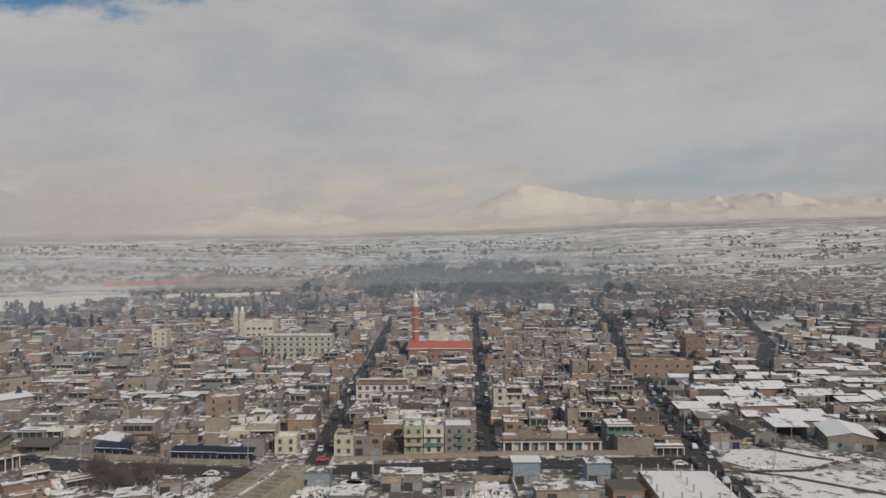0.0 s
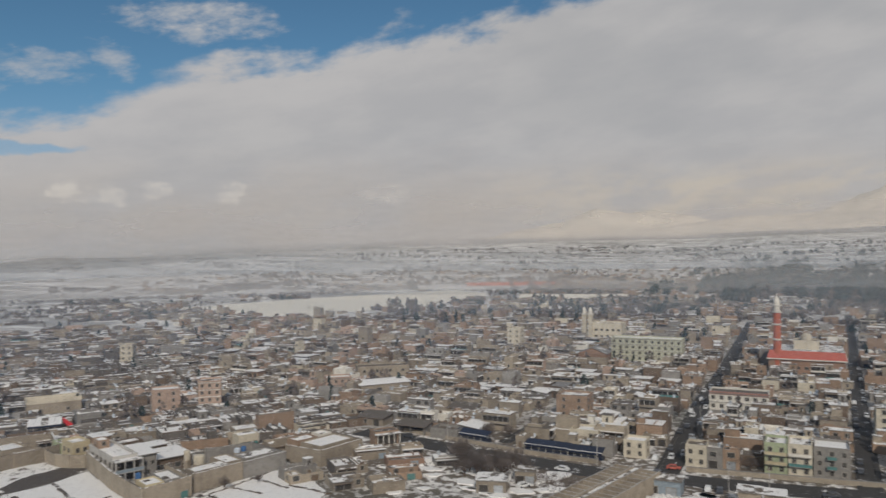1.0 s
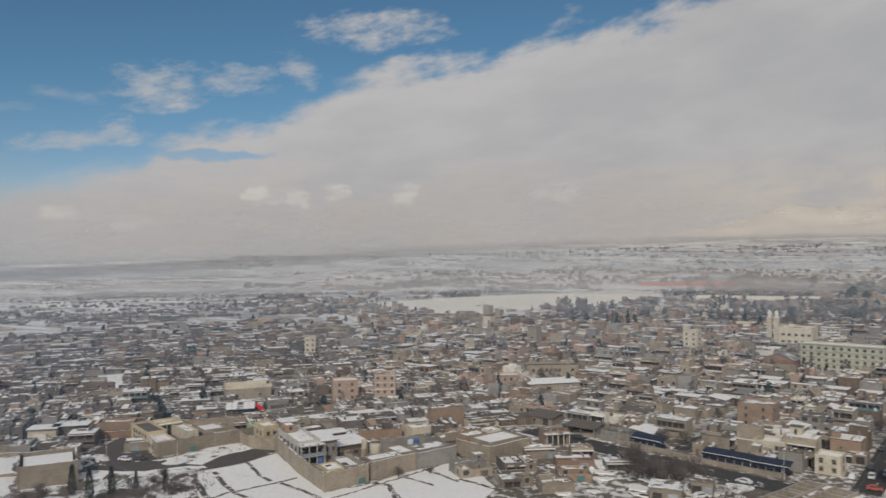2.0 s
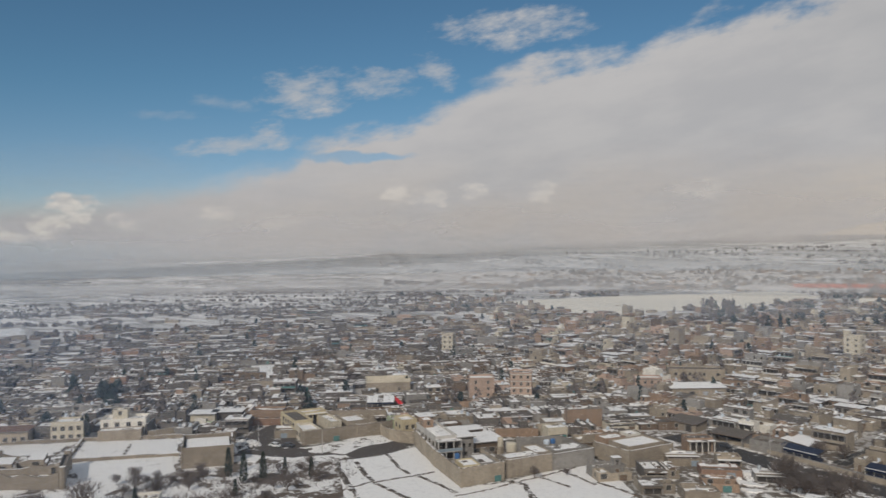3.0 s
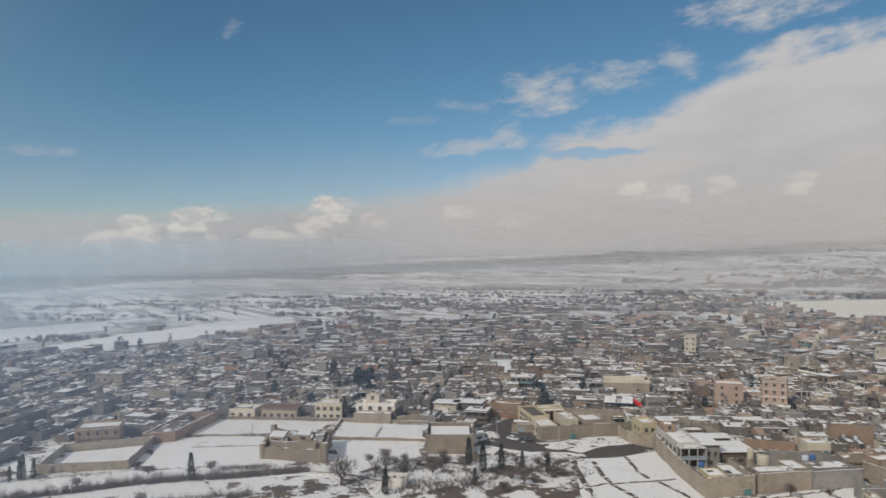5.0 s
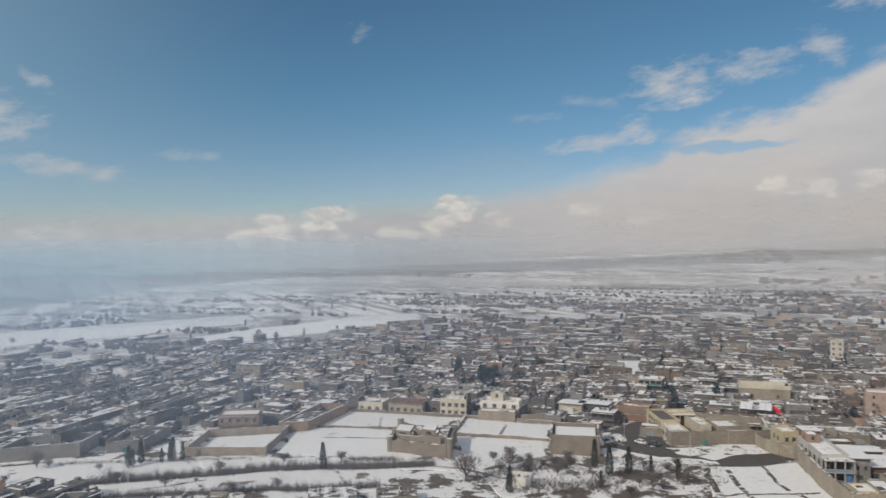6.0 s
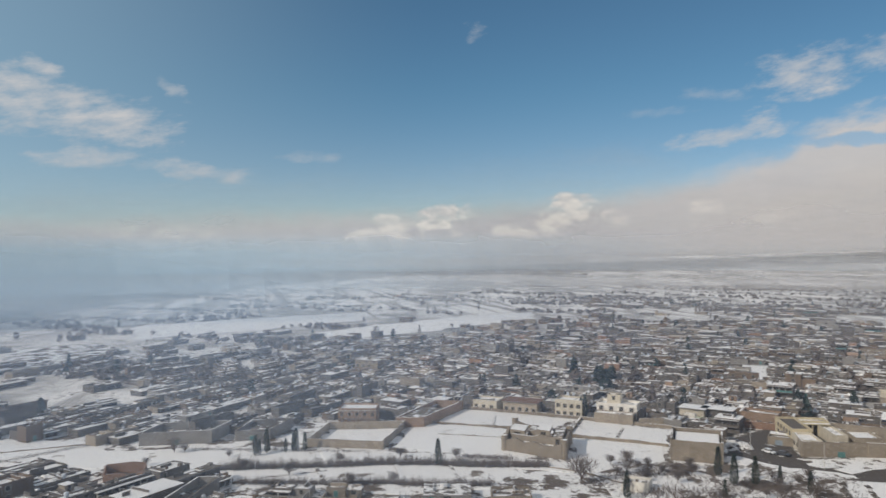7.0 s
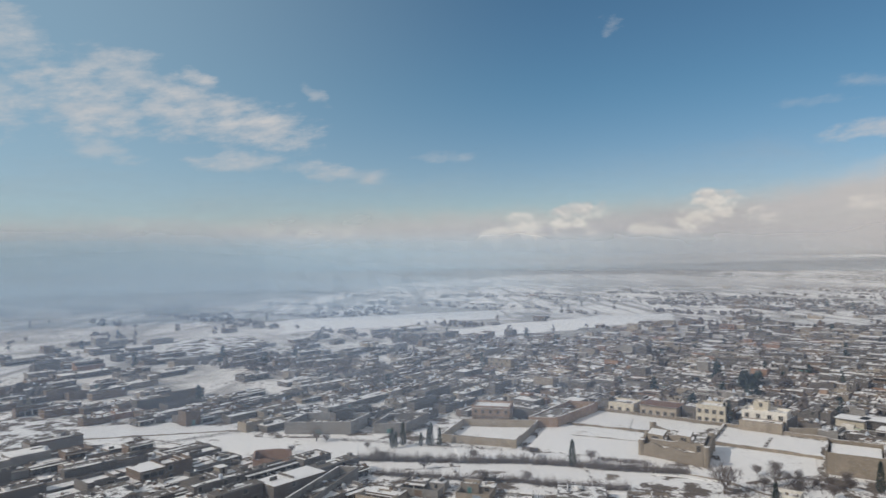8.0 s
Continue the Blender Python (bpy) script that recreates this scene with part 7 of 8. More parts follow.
rubble_heap(13.5, 196, 6.0, 120, 3)
rubble_heap(28, 202, 4.0, 70, 4)
rubble_heap(-82, 208, 9.0, 110, 5)
rubble_heap(-108, 204, 6.0, 70, 6)
# landmarks in the western quarter
slab_block(-226, 240, 9, 9, 4, "peach", 40, "four-storey pinkish block with white balcony bands", "roof", 2.9, 3.0, band="white")
slab_block(-242, 231, 11, 9, 3, "peach", 50, "plain peach-tan brick block", "roof", 2.8, 9.0, bands=False)
long_shed(-180, 303, 24, 9, 3.8, 51, "wide low market hall under a snowy roof", "beige", False, "roof_white")
slab_block(-196, 330, 26, 10, 2, "beige", 40, "tan two-storey block above the market", "roof", 3.4, 6.0, bands=False)
slab_block(-200, 296, 12, 8, 2, "peach", 42, "cream two-storey block with a gallery", "roof_white", 3.0, 3.0)
slab_block(-176, 470, 9, 8, 4, "cream", 0, "slim cream tower house with tall windows", "roof", 3.2, 3.5, bands=False)
slab_block(-490, 1285, 160, 14, 1, "orange", 27, "long low hall with a red roof on the plain", "red", 5.0, 12.0, name="far_hall", bands=False)
slab_block(-280, 962, 140, 12, 1, "white", 20, "long white shed at the town's edge", "roof_white", 5.0, 14.0, name="far_hall", bands=False)
slab_block(104, 760, 16, 40, 1, "white", -8, "long white shed beyond the town", "roof_white", 5.0, 8.0, name="far_hall", bands=False)
parapet_hall, _h = slab_block(-282, 209, 20, 9, 1, "mud", 58, "long tan hall with a cream roof parapet", "roof", 3.8, 9.0, name="hall", bands=False)
rim = MB()
rim.shell(-10.2, 10.2, -4.7, 4.7, 4.52, 4.54, 6.2, 0.25, "cream")
part("parapet", rim, parapet_hall, "cream-painted roof parapet")
canopy(-249, 181, 11, 9, 4.2, 52, "roof_white", "wide open canopy under snow")
slab_block(-357, 313, 7, 7, 4, "cream", 30, "slim cream four-storey block", sh=3.0, bands=False)
hero(-246, 188, 6)
cloth = MB()
for i in range(8):
    x0, x1 = -1.6 + 0.4 * i, -1.2 + 0.4 * i
    z0, z1 = 5.2 - 0.34 * i + 0.2 * (i % 2), 5.2 - 0.34 * (i + 1) + 0.2 * ((i + 1) % 2)
    cloth.face(((x0, 0.2 * (i % 2), z0 - 2.0), (x1, 0.2 * ((i + 1) % 2), z1 - 2.0), (x1, 0.2 * ((i + 1) % 2), z1), (x0, 0.2 * (i % 2), z0)), "red_cloth")
solid("red_awning", cloth, "bright red cloth awning beside the canopy", "awning", x=-246, y=188, deg=52)


# ---- ordinary houses ----
house_row_lots(0.0, -1250, 1400, 233, 2300, False, is_north)
house_row_lots(57.0, -1400, 900, 60, 1700, True, lambda x, y: is_west(x, y) and azimuth(x, y) < 91)
house_row_lots(-33.0, -1000, -60, -600, 420, True, lambda x, y: is_west(x, y) and azimuth(x, y) >= 91)


def front_cluster():
    """Low houses in front of the snow fields in the west."""
    rng = random.Random(5)
    c, s = math.cos(radians(-35)), math.sin(radians(-35))
    b = -330.0
    while b < 60:
        depth = rng.uniform(5.0, 8.0)
        a = -330.0
        while a < -60:
            w = rng.uniform(10, 20)
            ca, cb = a + w / 2, b + depth / 2
            x, y = c * ca - s * cb, s * ca + c * cb
            a += w + 0.05
            if inside(x, y, FRONT_CLUSTER) and rng.random() < 0.93 and math.hypot(x, y) > 190 and not any(math.hypot(x - hx, y - hy) < hr for hx, hy, hr in HERO_SPOTS):
                # dark wall tones here also carry shade that is put into the colour
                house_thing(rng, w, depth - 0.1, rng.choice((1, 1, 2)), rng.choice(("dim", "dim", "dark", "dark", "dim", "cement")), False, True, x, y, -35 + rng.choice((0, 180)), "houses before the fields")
        b += depth + rng.choice((0.1, 3.5))


front_cluster()
for i, (x, y, deg, w, d, h) in enumerate(HALLS):
    r = math.hypot(x, y)
    if r < 330:
        long_shed(x, y, w, d, h, deg, "low market hall under a snowy tin roof", ("cement", "mud", "brick")[i % 3], i % 3 == 0, ("roof", "roof", "tin")[i % 3])
    else:
        mbs = SECTORS.setdefault((int((azimuth(x, y) + 40) // 22), 0 if r < 520 else 1), MB())
        one = MB()
        wall = ("cement", "mud", "brick", "dark")[i % 4]
        one.box(-w / 2, w / 2, -d / 2, d / 2, 0, h, wall)
        one.box(-w / 2 - 0.5, w / 2 + 0.5, -d / 2 - 0.7, d / 2 + 0.5, h, h + 0.25, "wood", "tin" if i % 3 else "roof_white", floor=True)
        for q in range(int(w / 3)):
            # hall openings are near-black panels with their shade put in as colour
            one.box(-w / 2 + 0.5 + 3 * q, -w / 2 + 2.6 + 3 * q, -d / 2 - 0.05, -d / 2 - 0.003, 0.1, h - 0.7, "shade")
        mbs.add(one, turn(x, y, deg, rise(r, azimuth(x, y))))
for (sec, far), mbs in sorted(SECTORS.items()):
    solid("distant_houses" if far else "packed_houses", mbs, "crowded flat-roofed brick houses with snow patches" if not far else "far flat-roofed houses under thin snow", "houses", "stuff")


# ---- trees ----
def limb(mb, rng, p, way, length, r, depth, tips):
    q = p + way * length
    mb.tube(p, q, r, r * 0.68, "bark", 5 if depth < 2 else 3, False)
    if depth == 3:
        tips.append((q, way))
        return
    n = (6, 4, 4)[depth]
    for i in range(n):
        a = 2 * math.pi * (i + rng.uniform(-0.3, 0.3)) / n
        side = way.orthogonal().normalized()
        side = Matrix.Rotation(a, 3, way) @ side
        spread = (0.95, 0.85, 0.75)[depth]
        w2 = (way + side * rng.uniform(spread * 0.7, spread * 1.3) + Vector((0, 0, 0.3))).normalized()
        start = p + way * length * rng.uniform(0.3, 1.0)
        limb(mb, rng, start, w2, length * rng.uniform(0.74, 1.0), r * 0.55, depth + 1, tips)


def bare_tree(seed, height, label):
    """A leafless tree: trunk and limbs, and a crown of fine twigs."""
    rng = random.Random(seed)
    top = thing("bare_tree", label, "tree", "bare trees")
    wood, tips = MB(), []
    limb(wood, rng, Vector((0, 0, 0)), Vector((rng.uniform(-0.06, 0.06), rng.uniform(-0.06, 0.06), 1)).normalized(), height * 0.24, height * 0.026, 0, tips)
    part("trunk", wood, top)
    crown = MB()
    for q, way in tips:
        for _ in range(7):
            w2 = (way + Vector((rng.uniform(-1, 1), rng.uniform(-1, 1), rng.uniform(-0.2, 1.1))) * 0.8).normalized()
            e = q + w2 * rng.uniform(0.10, 0.22) * height
            s = w2.orthogonal().normalized() * 0.03
            crown.face((tuple(q - s), tuple(q + s), tuple(e)), "twig")
    part("crown", crown, top)
    return top


def cypress(seed, height, label, needle="needle", width=0.13):
    """A slim dark cypress: a trunk and a column of many small sprays."""
    rng = random.Random(seed)
    top = thing("cypress", label, "tree", "cypresses")
    t = MB()
    t.tube((0, 0, 0), (0, 0, height * 0.9), 0.16, 0.03, "bark", 6)
    part("trunk", t, top)
    c = MB()
    for i in range(620):
        q = rng.random() ** 0.85
        z = height * (0.06 + 0.93 * q)
        r = height * width * (min(1.0, q * 5 + 0.35)) * (1 - q) ** 0.55 * rng.uniform(0.55, 1.1)
        a = rng.uniform(0, 2 * math.pi)
        p = Vector((r * math.cos(a), r * math.sin(a), z))
        out = Vector((math.cos(a), math.sin(a), rng.uniform(0.8, 2.2))).normalized()
        s = out.orthogonal().normalized() * rng.uniform(0.10, 0.2)
        s = Matrix.Rotation(rng.uniform(0, 3.1), 3, out) @ s
        c.face((tuple(p - s), tuple(p + s), tuple(p + out * rng.uniform(0.35, 0.75))), needle)
    part("crown", c, top)
    return top


def clump_tree(mb, rng, x, y, z, h, w, mt, n):
    """A far tree: a short trunk and a loose crown of small tufts."""
    mb.tube((x, y, z), (x, y, z + h * 0.5), 0.18, 0.1, "bark", 3, False)
    for _ in range(n):
        q = rng.random()
        a = rng.uniform(0, 2 * math.pi)
        r = w * math.sqrt(rng.random()) * (1.0 - 0.75 * q if mt == "conifer" else math.sin(math.pi * (0.18 + 0.78 * q)))
        p = (x + r * math.cos(a), y + r * math.sin(a), z + h * (0.15 + 0.85 * q))
        s = w * rng.uniform(0.28, 0.5)
        b = rng.uniform(0, 2 * math.pi)
        c, d = math.cos(b) * s, math.sin(b) * s
        mb.face(((p[0] - c, p[1] - d, p[2] - s * 0.5), (p[0] + c, p[1] + d, p[2] - s * 0.4), (p[0] + d * 0.3, p[1] - c * 0.3, p[2] + s * 0.9)), mt)


tree_rng = random.Random(17)
big = bare_tree(1, 8.2, "round bare tree in a snow field")
big.matrix_basis = pose(-202.2, 54.6, 0) @ Matrix.Scale(1.4, 4)
small = bare_tree(2, 4.2, "small bare fruit tree in a snow field")
small.matrix_basis = pose(-219, 68, 0)
tall = bare_tree(3, 8.0, "tall bare street tree")
tall.matrix_basis = pose(-86, 202, 0)
for x, y in ((-214, 74), (-210, 80), (-216, 79), (-208, 67), (-200, 80), (-203, 74), (-213, 90), (-221, 74), (-207, 87), (-196, 112), (-190, 104), (-201, 108), (-186, 98), (-178, 92), (-226, -40), (-219, -26), (-229, -12),
             (-233, 6), (-207, -8), (-231, 24), (-208.5, 3), (-233, -70), (-246, -62), (-240, -48), (-146, 160), (-141, 168), (-231, -118), (-238, -124), (-199, 118), (-193, 96), (-186, 88)):
    copy_thing(small, pose(x + tree_rng.uniform(-1, 1), y + tree_rng.uniform(-1, 1), 0, 0, 0, tree_rng.uniform(0, 360)) @ Matrix.Scale(tree_rng.uniform(0.7, 1.25), 4))
for x, y in ((-206.2, 74.6), (-209.8, 70), (-207.2, 82.9), (-182, 101), (-184.5, 111.5), (-247, -66), (-246, -40), (-88, 206), (-83, 199), (-90, 197), (-85, 208), (-84, 204), (-88, 201), (-81, 206), (-92, 204), (-79, 201), (-94, 200), (-82, 210), (-75, 207), (-98, 207), (-134, 242), (-100, 240), (-94, 243), (-92, 262), (94, 252), (98, 262), (92, 276), (-20, 236), (-16, 235.5), (-46, 300), (-45, 350), (106, 236), (138, 216), (146, 212), (150, 226), (131, 211), (-132, 250), (-97, 285)):
    copy_thing(tall, pose(x, y, 0, 0, 0, tree_rng.uniform(0, 360)) @ Matrix.Scale(tree_rng.uniform(0.6, 1.05), 4))
for x, y in ((-87, 206), (-90, 201), (-84, 209), (-94, 205), (-81, 203), (-86, 198), (-78, 207), (-97, 209)):
    copy_thing(tall, pose(x, y, 0, 0, 0, tree_rng.uniform(0, 360)) @ Matrix.Scale(tree_rng.uniform(1.1, 1.45), 4))
cyp = cypress(4, 8.6, "slim dark cypress beside the snow field")
cyp.matrix_basis = pose(-204.5, 94.5, 0)
for x, y, s in ((-196.5, 95.3, 1.02), (-195.6, 100.8, 0.95), (-240.1, -39.3, 0.78), (-240.9, -38.2, 0.6), (-243.4, -36.3, 0.92), (-243.3, -30.3, 0.55), (-244.6, -28.0, 0.72), (-245.0, -27.2, 0.85), (-244.5, -24.4, 0.7), (-223.5, 16.9, 0.95), (-280.6, 77.4, 1.05), (-281.8, 76.2, 0.9),
                (-189, 63, 0.85), (-186.5, 88, 0.6), (-196, 108, 0.62), (-188, 112, 0.7)):
    copy_thing(cyp, pose(x, y, 0, 0, 0, tree_rng.uniform(0, 360)) @ Matrix.Scale(s, 4))


def hedge(line, width, height, per):
    """A row of bare shrubs."""
    mb = MB()
    for (ax, ay), (bx, by) in zip(line, line[1:]):
        L = math.hypot(bx - ax, by - ay)
        for _ in range(int(L * per)):
            q = tree_rng.random()
            x, y = ax + (bx - ax) * q + tree_rng.gauss(0, width / 3), ay + (by - ay) * q + tree_rng.gauss(0, width / 3)
            h = height * tree_rng.uniform(0.4, 1.1) * (0.6 + 0.6 * abs(noise.noise((x / 4, y / 4, 0))))
            for _ in range(4):
                e = (x + tree_rng.gauss(0, 0.5), y + tree_rng.gauss(0, 0.5), h * tree_rng.uniform(0.6, 1.2))
                mb.face(((x - 0.035, y - 0.035, 0.1), (x + 0.035, y + 0.035, 0.1), e), "twig")
    return mb


HEDGES = [([(-193, 66), (-187, 92)], 9.0, 2.6, 20), ([(-226, -48), (-225.8, -14), (-226.6, 1), (-224.7, 15), (-221.4, 28), (-218.9, 49)], 2.0, 4.2, 30), ([(-212, -40), (-208, -10), (-208, 2), (-205, 9), (-203, 30)], 2.0, 3.8, 22), ([(-232, 26), (-228, 40)], 4.0, 1.6, 30), ([(-250, -60), (-245, -26), (-241, -4)], 3.0, 1.2, 14), ([(-204, 60), (-212, 84)], 9.0, 1.5, 30),
          ([(-200, 90), (-186, 120)], 10.0, 1.6, 26), ([(-206, 104), (-196, 128)], 6.0, 1.2, 18), ([(-60, 200), (-98, 212)], 10.0, 1.8, 26), ([(88, 224), (128, 218)], 8.0, 1.2, 8), ([(128, 214), (152, 206)], 9.0, 2.2, 20), ([(-240, -118), (-262, -94)], 3.0, 1.2, 16)]
for line, w, h, per in HEDGES:
    solid("bare_shrubs", hedge(line, w, h, per), "row of bare leafless shrubs in the snow", "shrubs", "stuff")


def woods():
    rng = random.Random(23)
    park, yard, plain = MB(), MB(), MB()
    # dark wood north of the town, thinning at its edges
    n = 0
    while n < 3400:
        az = rng.gauss(-2.5, 6.0)
        r = 960 + 130 * noise.noise((az / 3.0, 0, 6.0)) + 8 * abs(az + 2.0) + rng.expovariate(1 / 520)
        if r > 2500:
            continue
        edge = 0.5 * noise.noise((az / 2.2, r / 160, 0)) + 0.35 * noise.noise((az / 0.8, r / 60, 4.0))
        if abs(az + 2.0) > 15 or edge < -0.1 + 0.03 * max(0.0, abs(az + 1) - 3) + 0.0002 * max(0.0, r - 1200):
            continue
        x, y = -r * math.sin(radians(az)), r * math.cos(radians(az))
        clump_tree(park, rng, x, y, rise(r, az), rng.uniform(7, 14), rng.uniform(4.5, 8.0), "conifer" if rng.random() < 0.8 else "twig", 34)
        n += 1
    # trees between the houses
    for x, y, k in ((94, 581, 5), (127, 561, 7), (152, 561, 4), (124, 646, 5), (-345, 97, 5), (-330, 115, 2), (180, 640, 6), (230, 620, 5), (60, 700, 8), (-60, 520, 3), (-200, 640, 10), (-240, 690, 12), (-300, 610, 8), (-150, 760, 14), (-260, 800, 12), (-90, 700, 8), (-360, 700, 10), (12, 640, 4), (-330, 660, 16), (-210, 740, 18), (-180, 860, 18), (-120, 880, 20), (-300, 900, 14), (140, 820, 16), (200, 880, 18), (110, 900, 16), (250, 760, 10), (-420, 760, 12), (150, 600, 6), (70, 800, 10)):
        for _ in range(k):
            clump_tree(yard, rng, x + rng.gauss(0, 7 if y < 600 else 16), y + rng.gauss(0, 7), 0, rng.uniform(7, 12), rng.uniform(2.4, 3.8), "conifer" if rng.random() < 0.5 else "twig", 50)
    n = 0
    while n < 620:
        az, r = rng.uniform(-34, 128), rng.uniform(300, 900)
        x, y = -r * math.sin(radians(az)), r * math.cos(radians(az))
        if inside(x, y, OPEN_LAND) or any(near_line(x, y, line, width / 2 + 1) for line, width in STREETS) or any(inside(x, y, p) for p, _ in SNOW_LOTS):
            continue
        if az > 88 and rng.random() < 0.6:
            n += 1
            continue
        clump_tree(yard, rng, x, y, 0, rng.uniform(5, 9), rng.uniform(1.4, 2.6), "twig" if rng.random() < 0.6 else "conifer", 40)
        n += 1
    # low thickets and orchards round the outskirts, drawn out along the fields
    n = 0
    while n < 4600:
        az = rng.uniform(-34, 128)
        r = (560 if az > 72 else 800 if az > 45 else 700) + 520 * rng.random() ** 1.6 - (180 if az > 95 else 0)
        x, y = -r * math.sin(radians(az)), r * math.cos(radians(az))
        if any(inside(x, y, p) for p, _ in SNOW_LOTS) and rng.random() < 0.98 or az > 92 and rng.random() < 0.3:
            continue
        u, v = 0.545 * x + 0.84 * y, 0.84 * x - 0.545 * y
        clus = noise.noise((u / 190, v / 48, 2.0)) + 0.4 * noise.noise((u / 60, v / 20, 8.0))
        if clus < 0.14 + (0.22 if r < 620 and az < 92 or 80 < az < 92 else 0.04 if az >= 92 else 0.0):
            continue
        clump_tree(plain, rng, x, y, rise(r, az), rng.uniform(1.6, 3.6), rng.uniform(1.6, 3.2), "twig" if rng.random() < 0.97 else "conifer", 18)
        n += 1
    # orchards and hamlets' trees on the northern plain
    n = 0
    while n < 4200:
        az, r = rng.uniform(-34, 54), 820 + 2100 * rng.random() ** 1.2
        x, y = -r * math.sin(radians(az)), r * math.cos(radians(az))
        if noise.noise((x / 210, y / 90, 4.0)) + 0.4 * noise.noise((x / 60, y / 40, 8.0)) < (0.10 if az < 46 else 0.24) or any(inside(x, y, p) for p, _ in SNOW_LOTS):
            continue
        clump_tree(plain, rng, x, y, rise(r, az), rng.uniform(3, 7), rng.uniform(3.0, 7.0), "twig" if rng.random() < 0.75 else "conifer", 14)
        n += 1
    # rows of trees along the field edges of the plain
    n = 0
    while n < 150:
        az, r = rng.uniform(-36, 128), 640 + 2300 * rng.random() ** 1.1
        x, y = -r * math.sin(radians(az)), r * math.cos(radians(az))
        if any(inside(x, y, p) for p, _ in SNOW_LOTS):
            continue
        way = radians(rng.gauss(57 if az > 30 else 8, 7))
        length = rng.uniform(120, 520)
        q = -length / 2
        while q < length / 2:
            px, py = x + math.cos(way) * q + rng.gauss(0, 3), y + math.sin(way) * q + rng.gauss(0, 3)
            rr, aa = math.hypot(px, py), azimuth(px, py)
            if rng.random() < 0.85 and not any(inside(px, py, p) for p, _ in SNOW_LOTS):
                clump_tree(plain, rng, px, py, rise(rr, aa), rng.uniform(1.0, 2.8), rng.uniform(1.4, 2.8), "twig" if rng.random() < 0.95 else "conifer", 9)
            q += rng.uniform(2.0, 5.0)
        n += 1
    solid("far_wood", park, "dark conifer wood beyond the town", "trees", "stuff")
    solid("yard_trees", yard, "dark and bare trees between the houses", "trees", "stuff")
    solid("plain_trees", plain, "scattered bare thickets over the snowy plain", "trees", "stuff")


woods()


# ---- vehicles, poles and small things ----
def car(seed, paint, label, name="parked_car", long=4.3, high=1.45):
    top = thing(name, label, "car", "parked cars")
    b = MB()
    w = 0.85
    prof = [(-long / 2, 0.35), (long / 2, 0.35), (long / 2, 0.75), (long * 0.28, 0.92), (long * 0.16, high), (-long * 0.26, high), (-long * 0.42, 0.95), (-long / 2, 0.85)]
    n = len(prof)
    ins = [0.0, 0.0, 0.03, 0.05, 0.16, 0.16, 0.05, 0.03]
    b.v = [(x, -w + i, z) for (x, z), i in zip(prof, ins)] + [(x, w - i, z) for (x, z), i in zip(prof, ins)]
    for i in range(n):
        j = (i + 1) % n
        b.f.append((i, j, n + j, n + i)[::-1])
        b.m.append(paint)
    b.f += [tuple(range(n)), tuple(range(2 * n - 1, n - 1, -1))]
    b.m += [paint, paint]
    part("body", b, top)
    g = MB()
    for s in (-1, 1):
        y = s * (w - 0.05)
        g.face(((-long * 0.36, y, 0.98), (long * 0.22, y, 0.98), (long * 0.13, s * (w - 0.13), high - 0.1), (-long * 0.24, s * (w - 0.13), high - 0.1)), "glass")
    g.face(((long * 0.285, -0.72, 0.95), (long * 0.285, 0.72, 0.95), (long * 0.18, 0.62, high - 0.06), (long * 0.18, -0.62, high - 0.06)), "glass")
    part("glazing", g, top)
    for x in (-long * 0.31, long * 0.31):
        for s in (-1, 1):
            t = MB()
            t.tube((x, s * (w - 0.2), 0.33), (x, s * (w + 0.02), 0.33), 0.33, 0.33, "rubber", 12)
            part("wheel", t, top)
    return top


white_car = car(1, "car_white", "white saloon car parked at the kerb")
white_car.matrix_basis = pose(-43.2, 236, 0.08, 0, 0, 90)
dark_car = car(2, "car_dark", "dark saloon car parked at the kerb")
dark_car.matrix_basis = pose(-35.0, 246, 0.08, 0, 0, 92)
grey_car = car(4, "steel", "grey estate car parked at the kerb", "parked_car", 4.5, 1.55)
grey_car.matrix_basis = pose(-35.4, 262, 0.08, 0, 0, 91)
red_car = car(5, "red", "small red car at the street mouth", "parked_car", 4.0, 1.45)
red_car.matrix_basis = pose(-36.5, 227.5, 0.12, 0, 0, 8)
van = car(3, "car_yellow", "yellow minibus parked on the open plot", "parked_minibus", 5.2, 2.1)
van.matrix_basis = pose(95, 247, 0.05, 0, 0, 10)
copy_thing(van, pose(100, 246, 0.05, 0, 0, 8))
car_rng = random.Random(6)


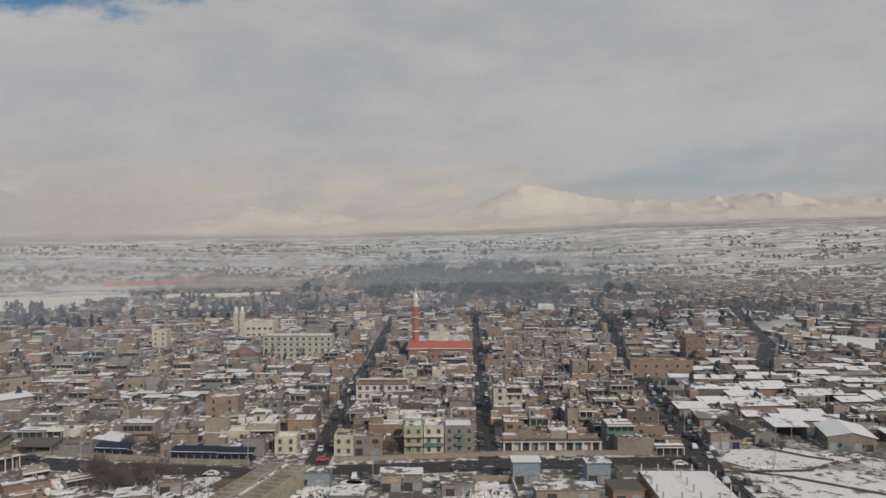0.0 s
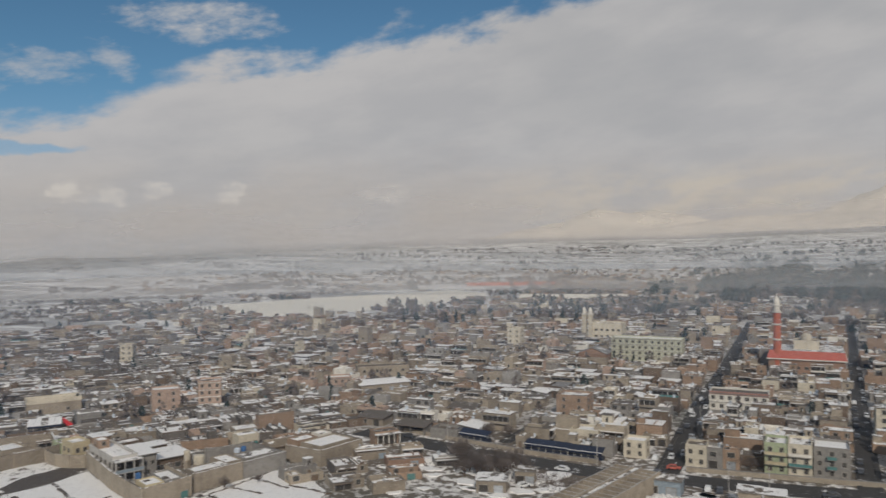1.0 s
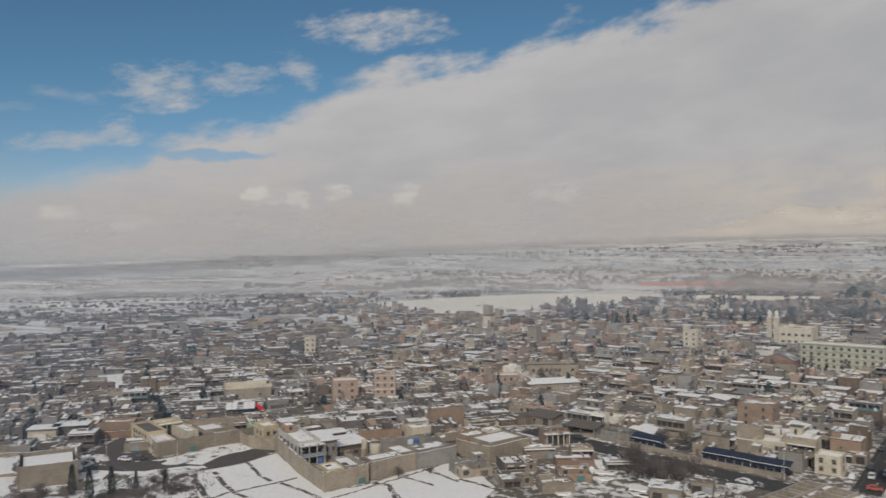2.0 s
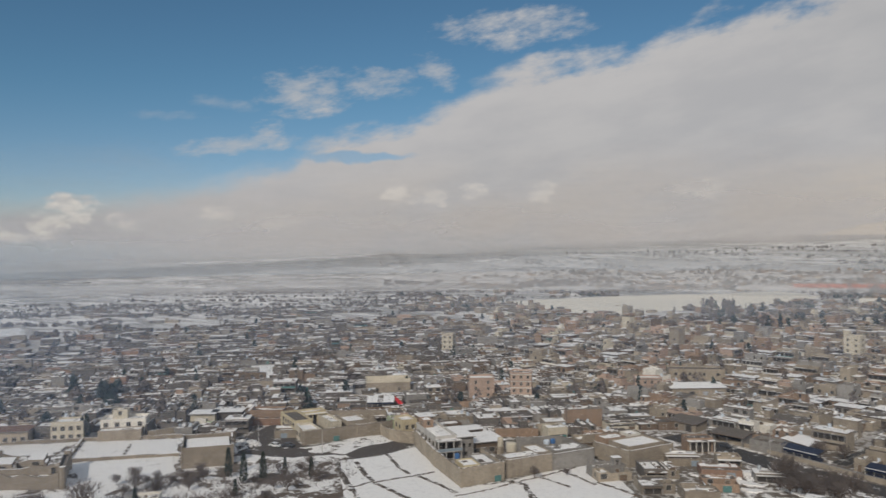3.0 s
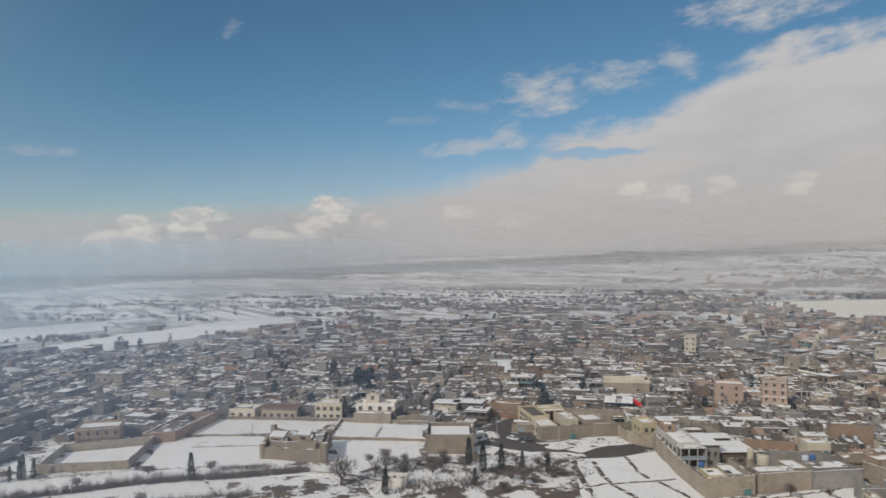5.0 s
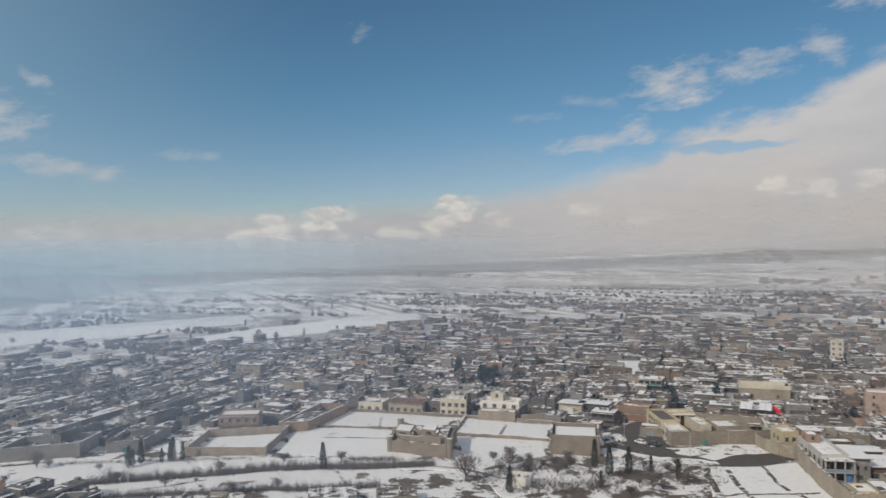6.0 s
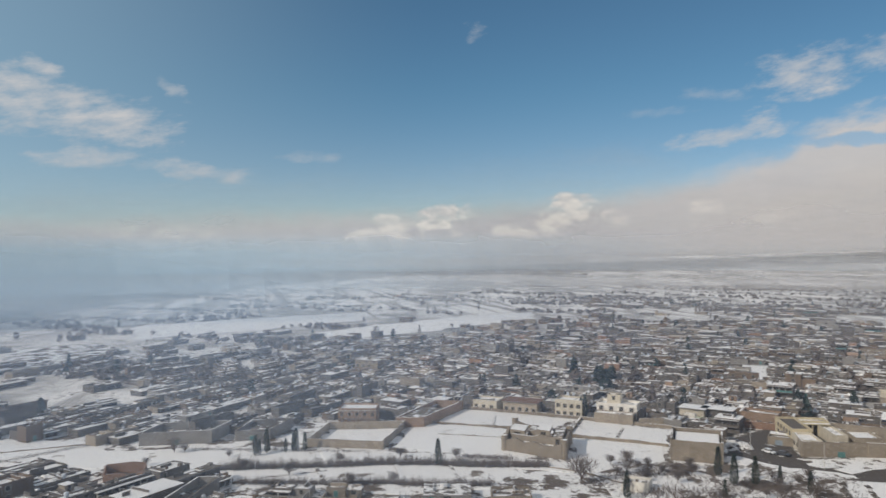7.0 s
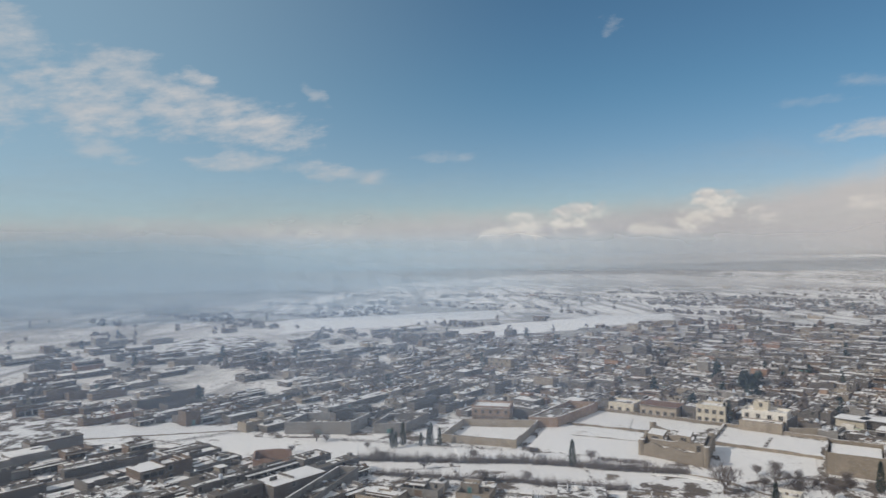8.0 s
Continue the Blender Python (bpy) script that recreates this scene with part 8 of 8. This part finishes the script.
def along(line, off, d):
    for (ax, ay), (bx, by) in zip(line, line[1:]):
        L = math.hypot(bx - ax, by - ay)
        if d < L:
            ux, uy = (bx - ax) / L, (by - ay) / L
            return ax + ux * d - uy * off, ay + uy * d + ux * off, math.degrees(math.atan2(uy, ux))
        d -= L
    return None


for line, start, end, offs, gap in ((STREET_A, 60, 250, (-2.4, 2.4, 0.8), 8), (STREET_C, 10, 270, (-3.0, 3.0, -0.9), 8.0), (STREET_C, 84, 230, (-5.4, -5.8), 4.9), (STREET_B, 40, 260, (-1.9, 1.9), 13), (CROSS, 20, 260, (-3.5, 2.5), 34)):
    d = start
    while d < end:
        spot = along(line, car_rng.choice(offs), d)
        if spot:
            x, y, deg = spot
            copy_thing(car_rng.choice((white_car, dark_car, dark_car, grey_car)), pose(x, y, 0.12, 0, 0, deg + car_rng.choice((0, 180)) + car_rng.uniform(-3, 3)))
        d += car_rng.uniform(0.6, 1.4) * gap
for x, y, deg in ((-226, 121, 20), (-223, 124, 35), (-240, 116, 60), (118, 232, 20), (104, 243, 5), (83, 205, 80), (84.5, 199, 80), (-9, 209, 85), (-25, 211, 95), (-22, 211, 95), (-90, 207, 20), (-71, 194, 60), (-102, 214, 170), (126, 229, 20)):
    copy_thing(car_rng.choice((white_car, white_car, dark_car)), pose(x, y, 0.12, 0, 0, deg))


def pole_thing():
    top = thing("utility_pole", "thin grey utility pole with a cross arm", "pole", "utility poles")
    p = MB()
    p.tube((0, 0, 0), (0, 0, 8.0), 0.13, 0.09, "concrete", 8)
    part("shaft", p, top)
    a = MB()
    a.box(-0.9, 0.9, -0.06, 0.06, 7.4, 7.52, "wood", floor=True)
    part("cross_arm", a, top)
    return top


pole = pole_thing()
pole.matrix_basis = pose(98, 222, 0)
for x, y in ((110, 214), (90, 205), (122, 220), (84.5, 228), (-33, 240), (-46, 262), (-36, 284), (-46, 306), (10, 262), (21, 290), (-58, 223), (-20, 213), (26, 219), (84, 262), (92, 300), (-112, 232), (-232, 118), (-208, 128), (-10, 212)):
    copy_thing(pole, pose(x, y, 0, 0, 0, car_rng.uniform(0, 180)))
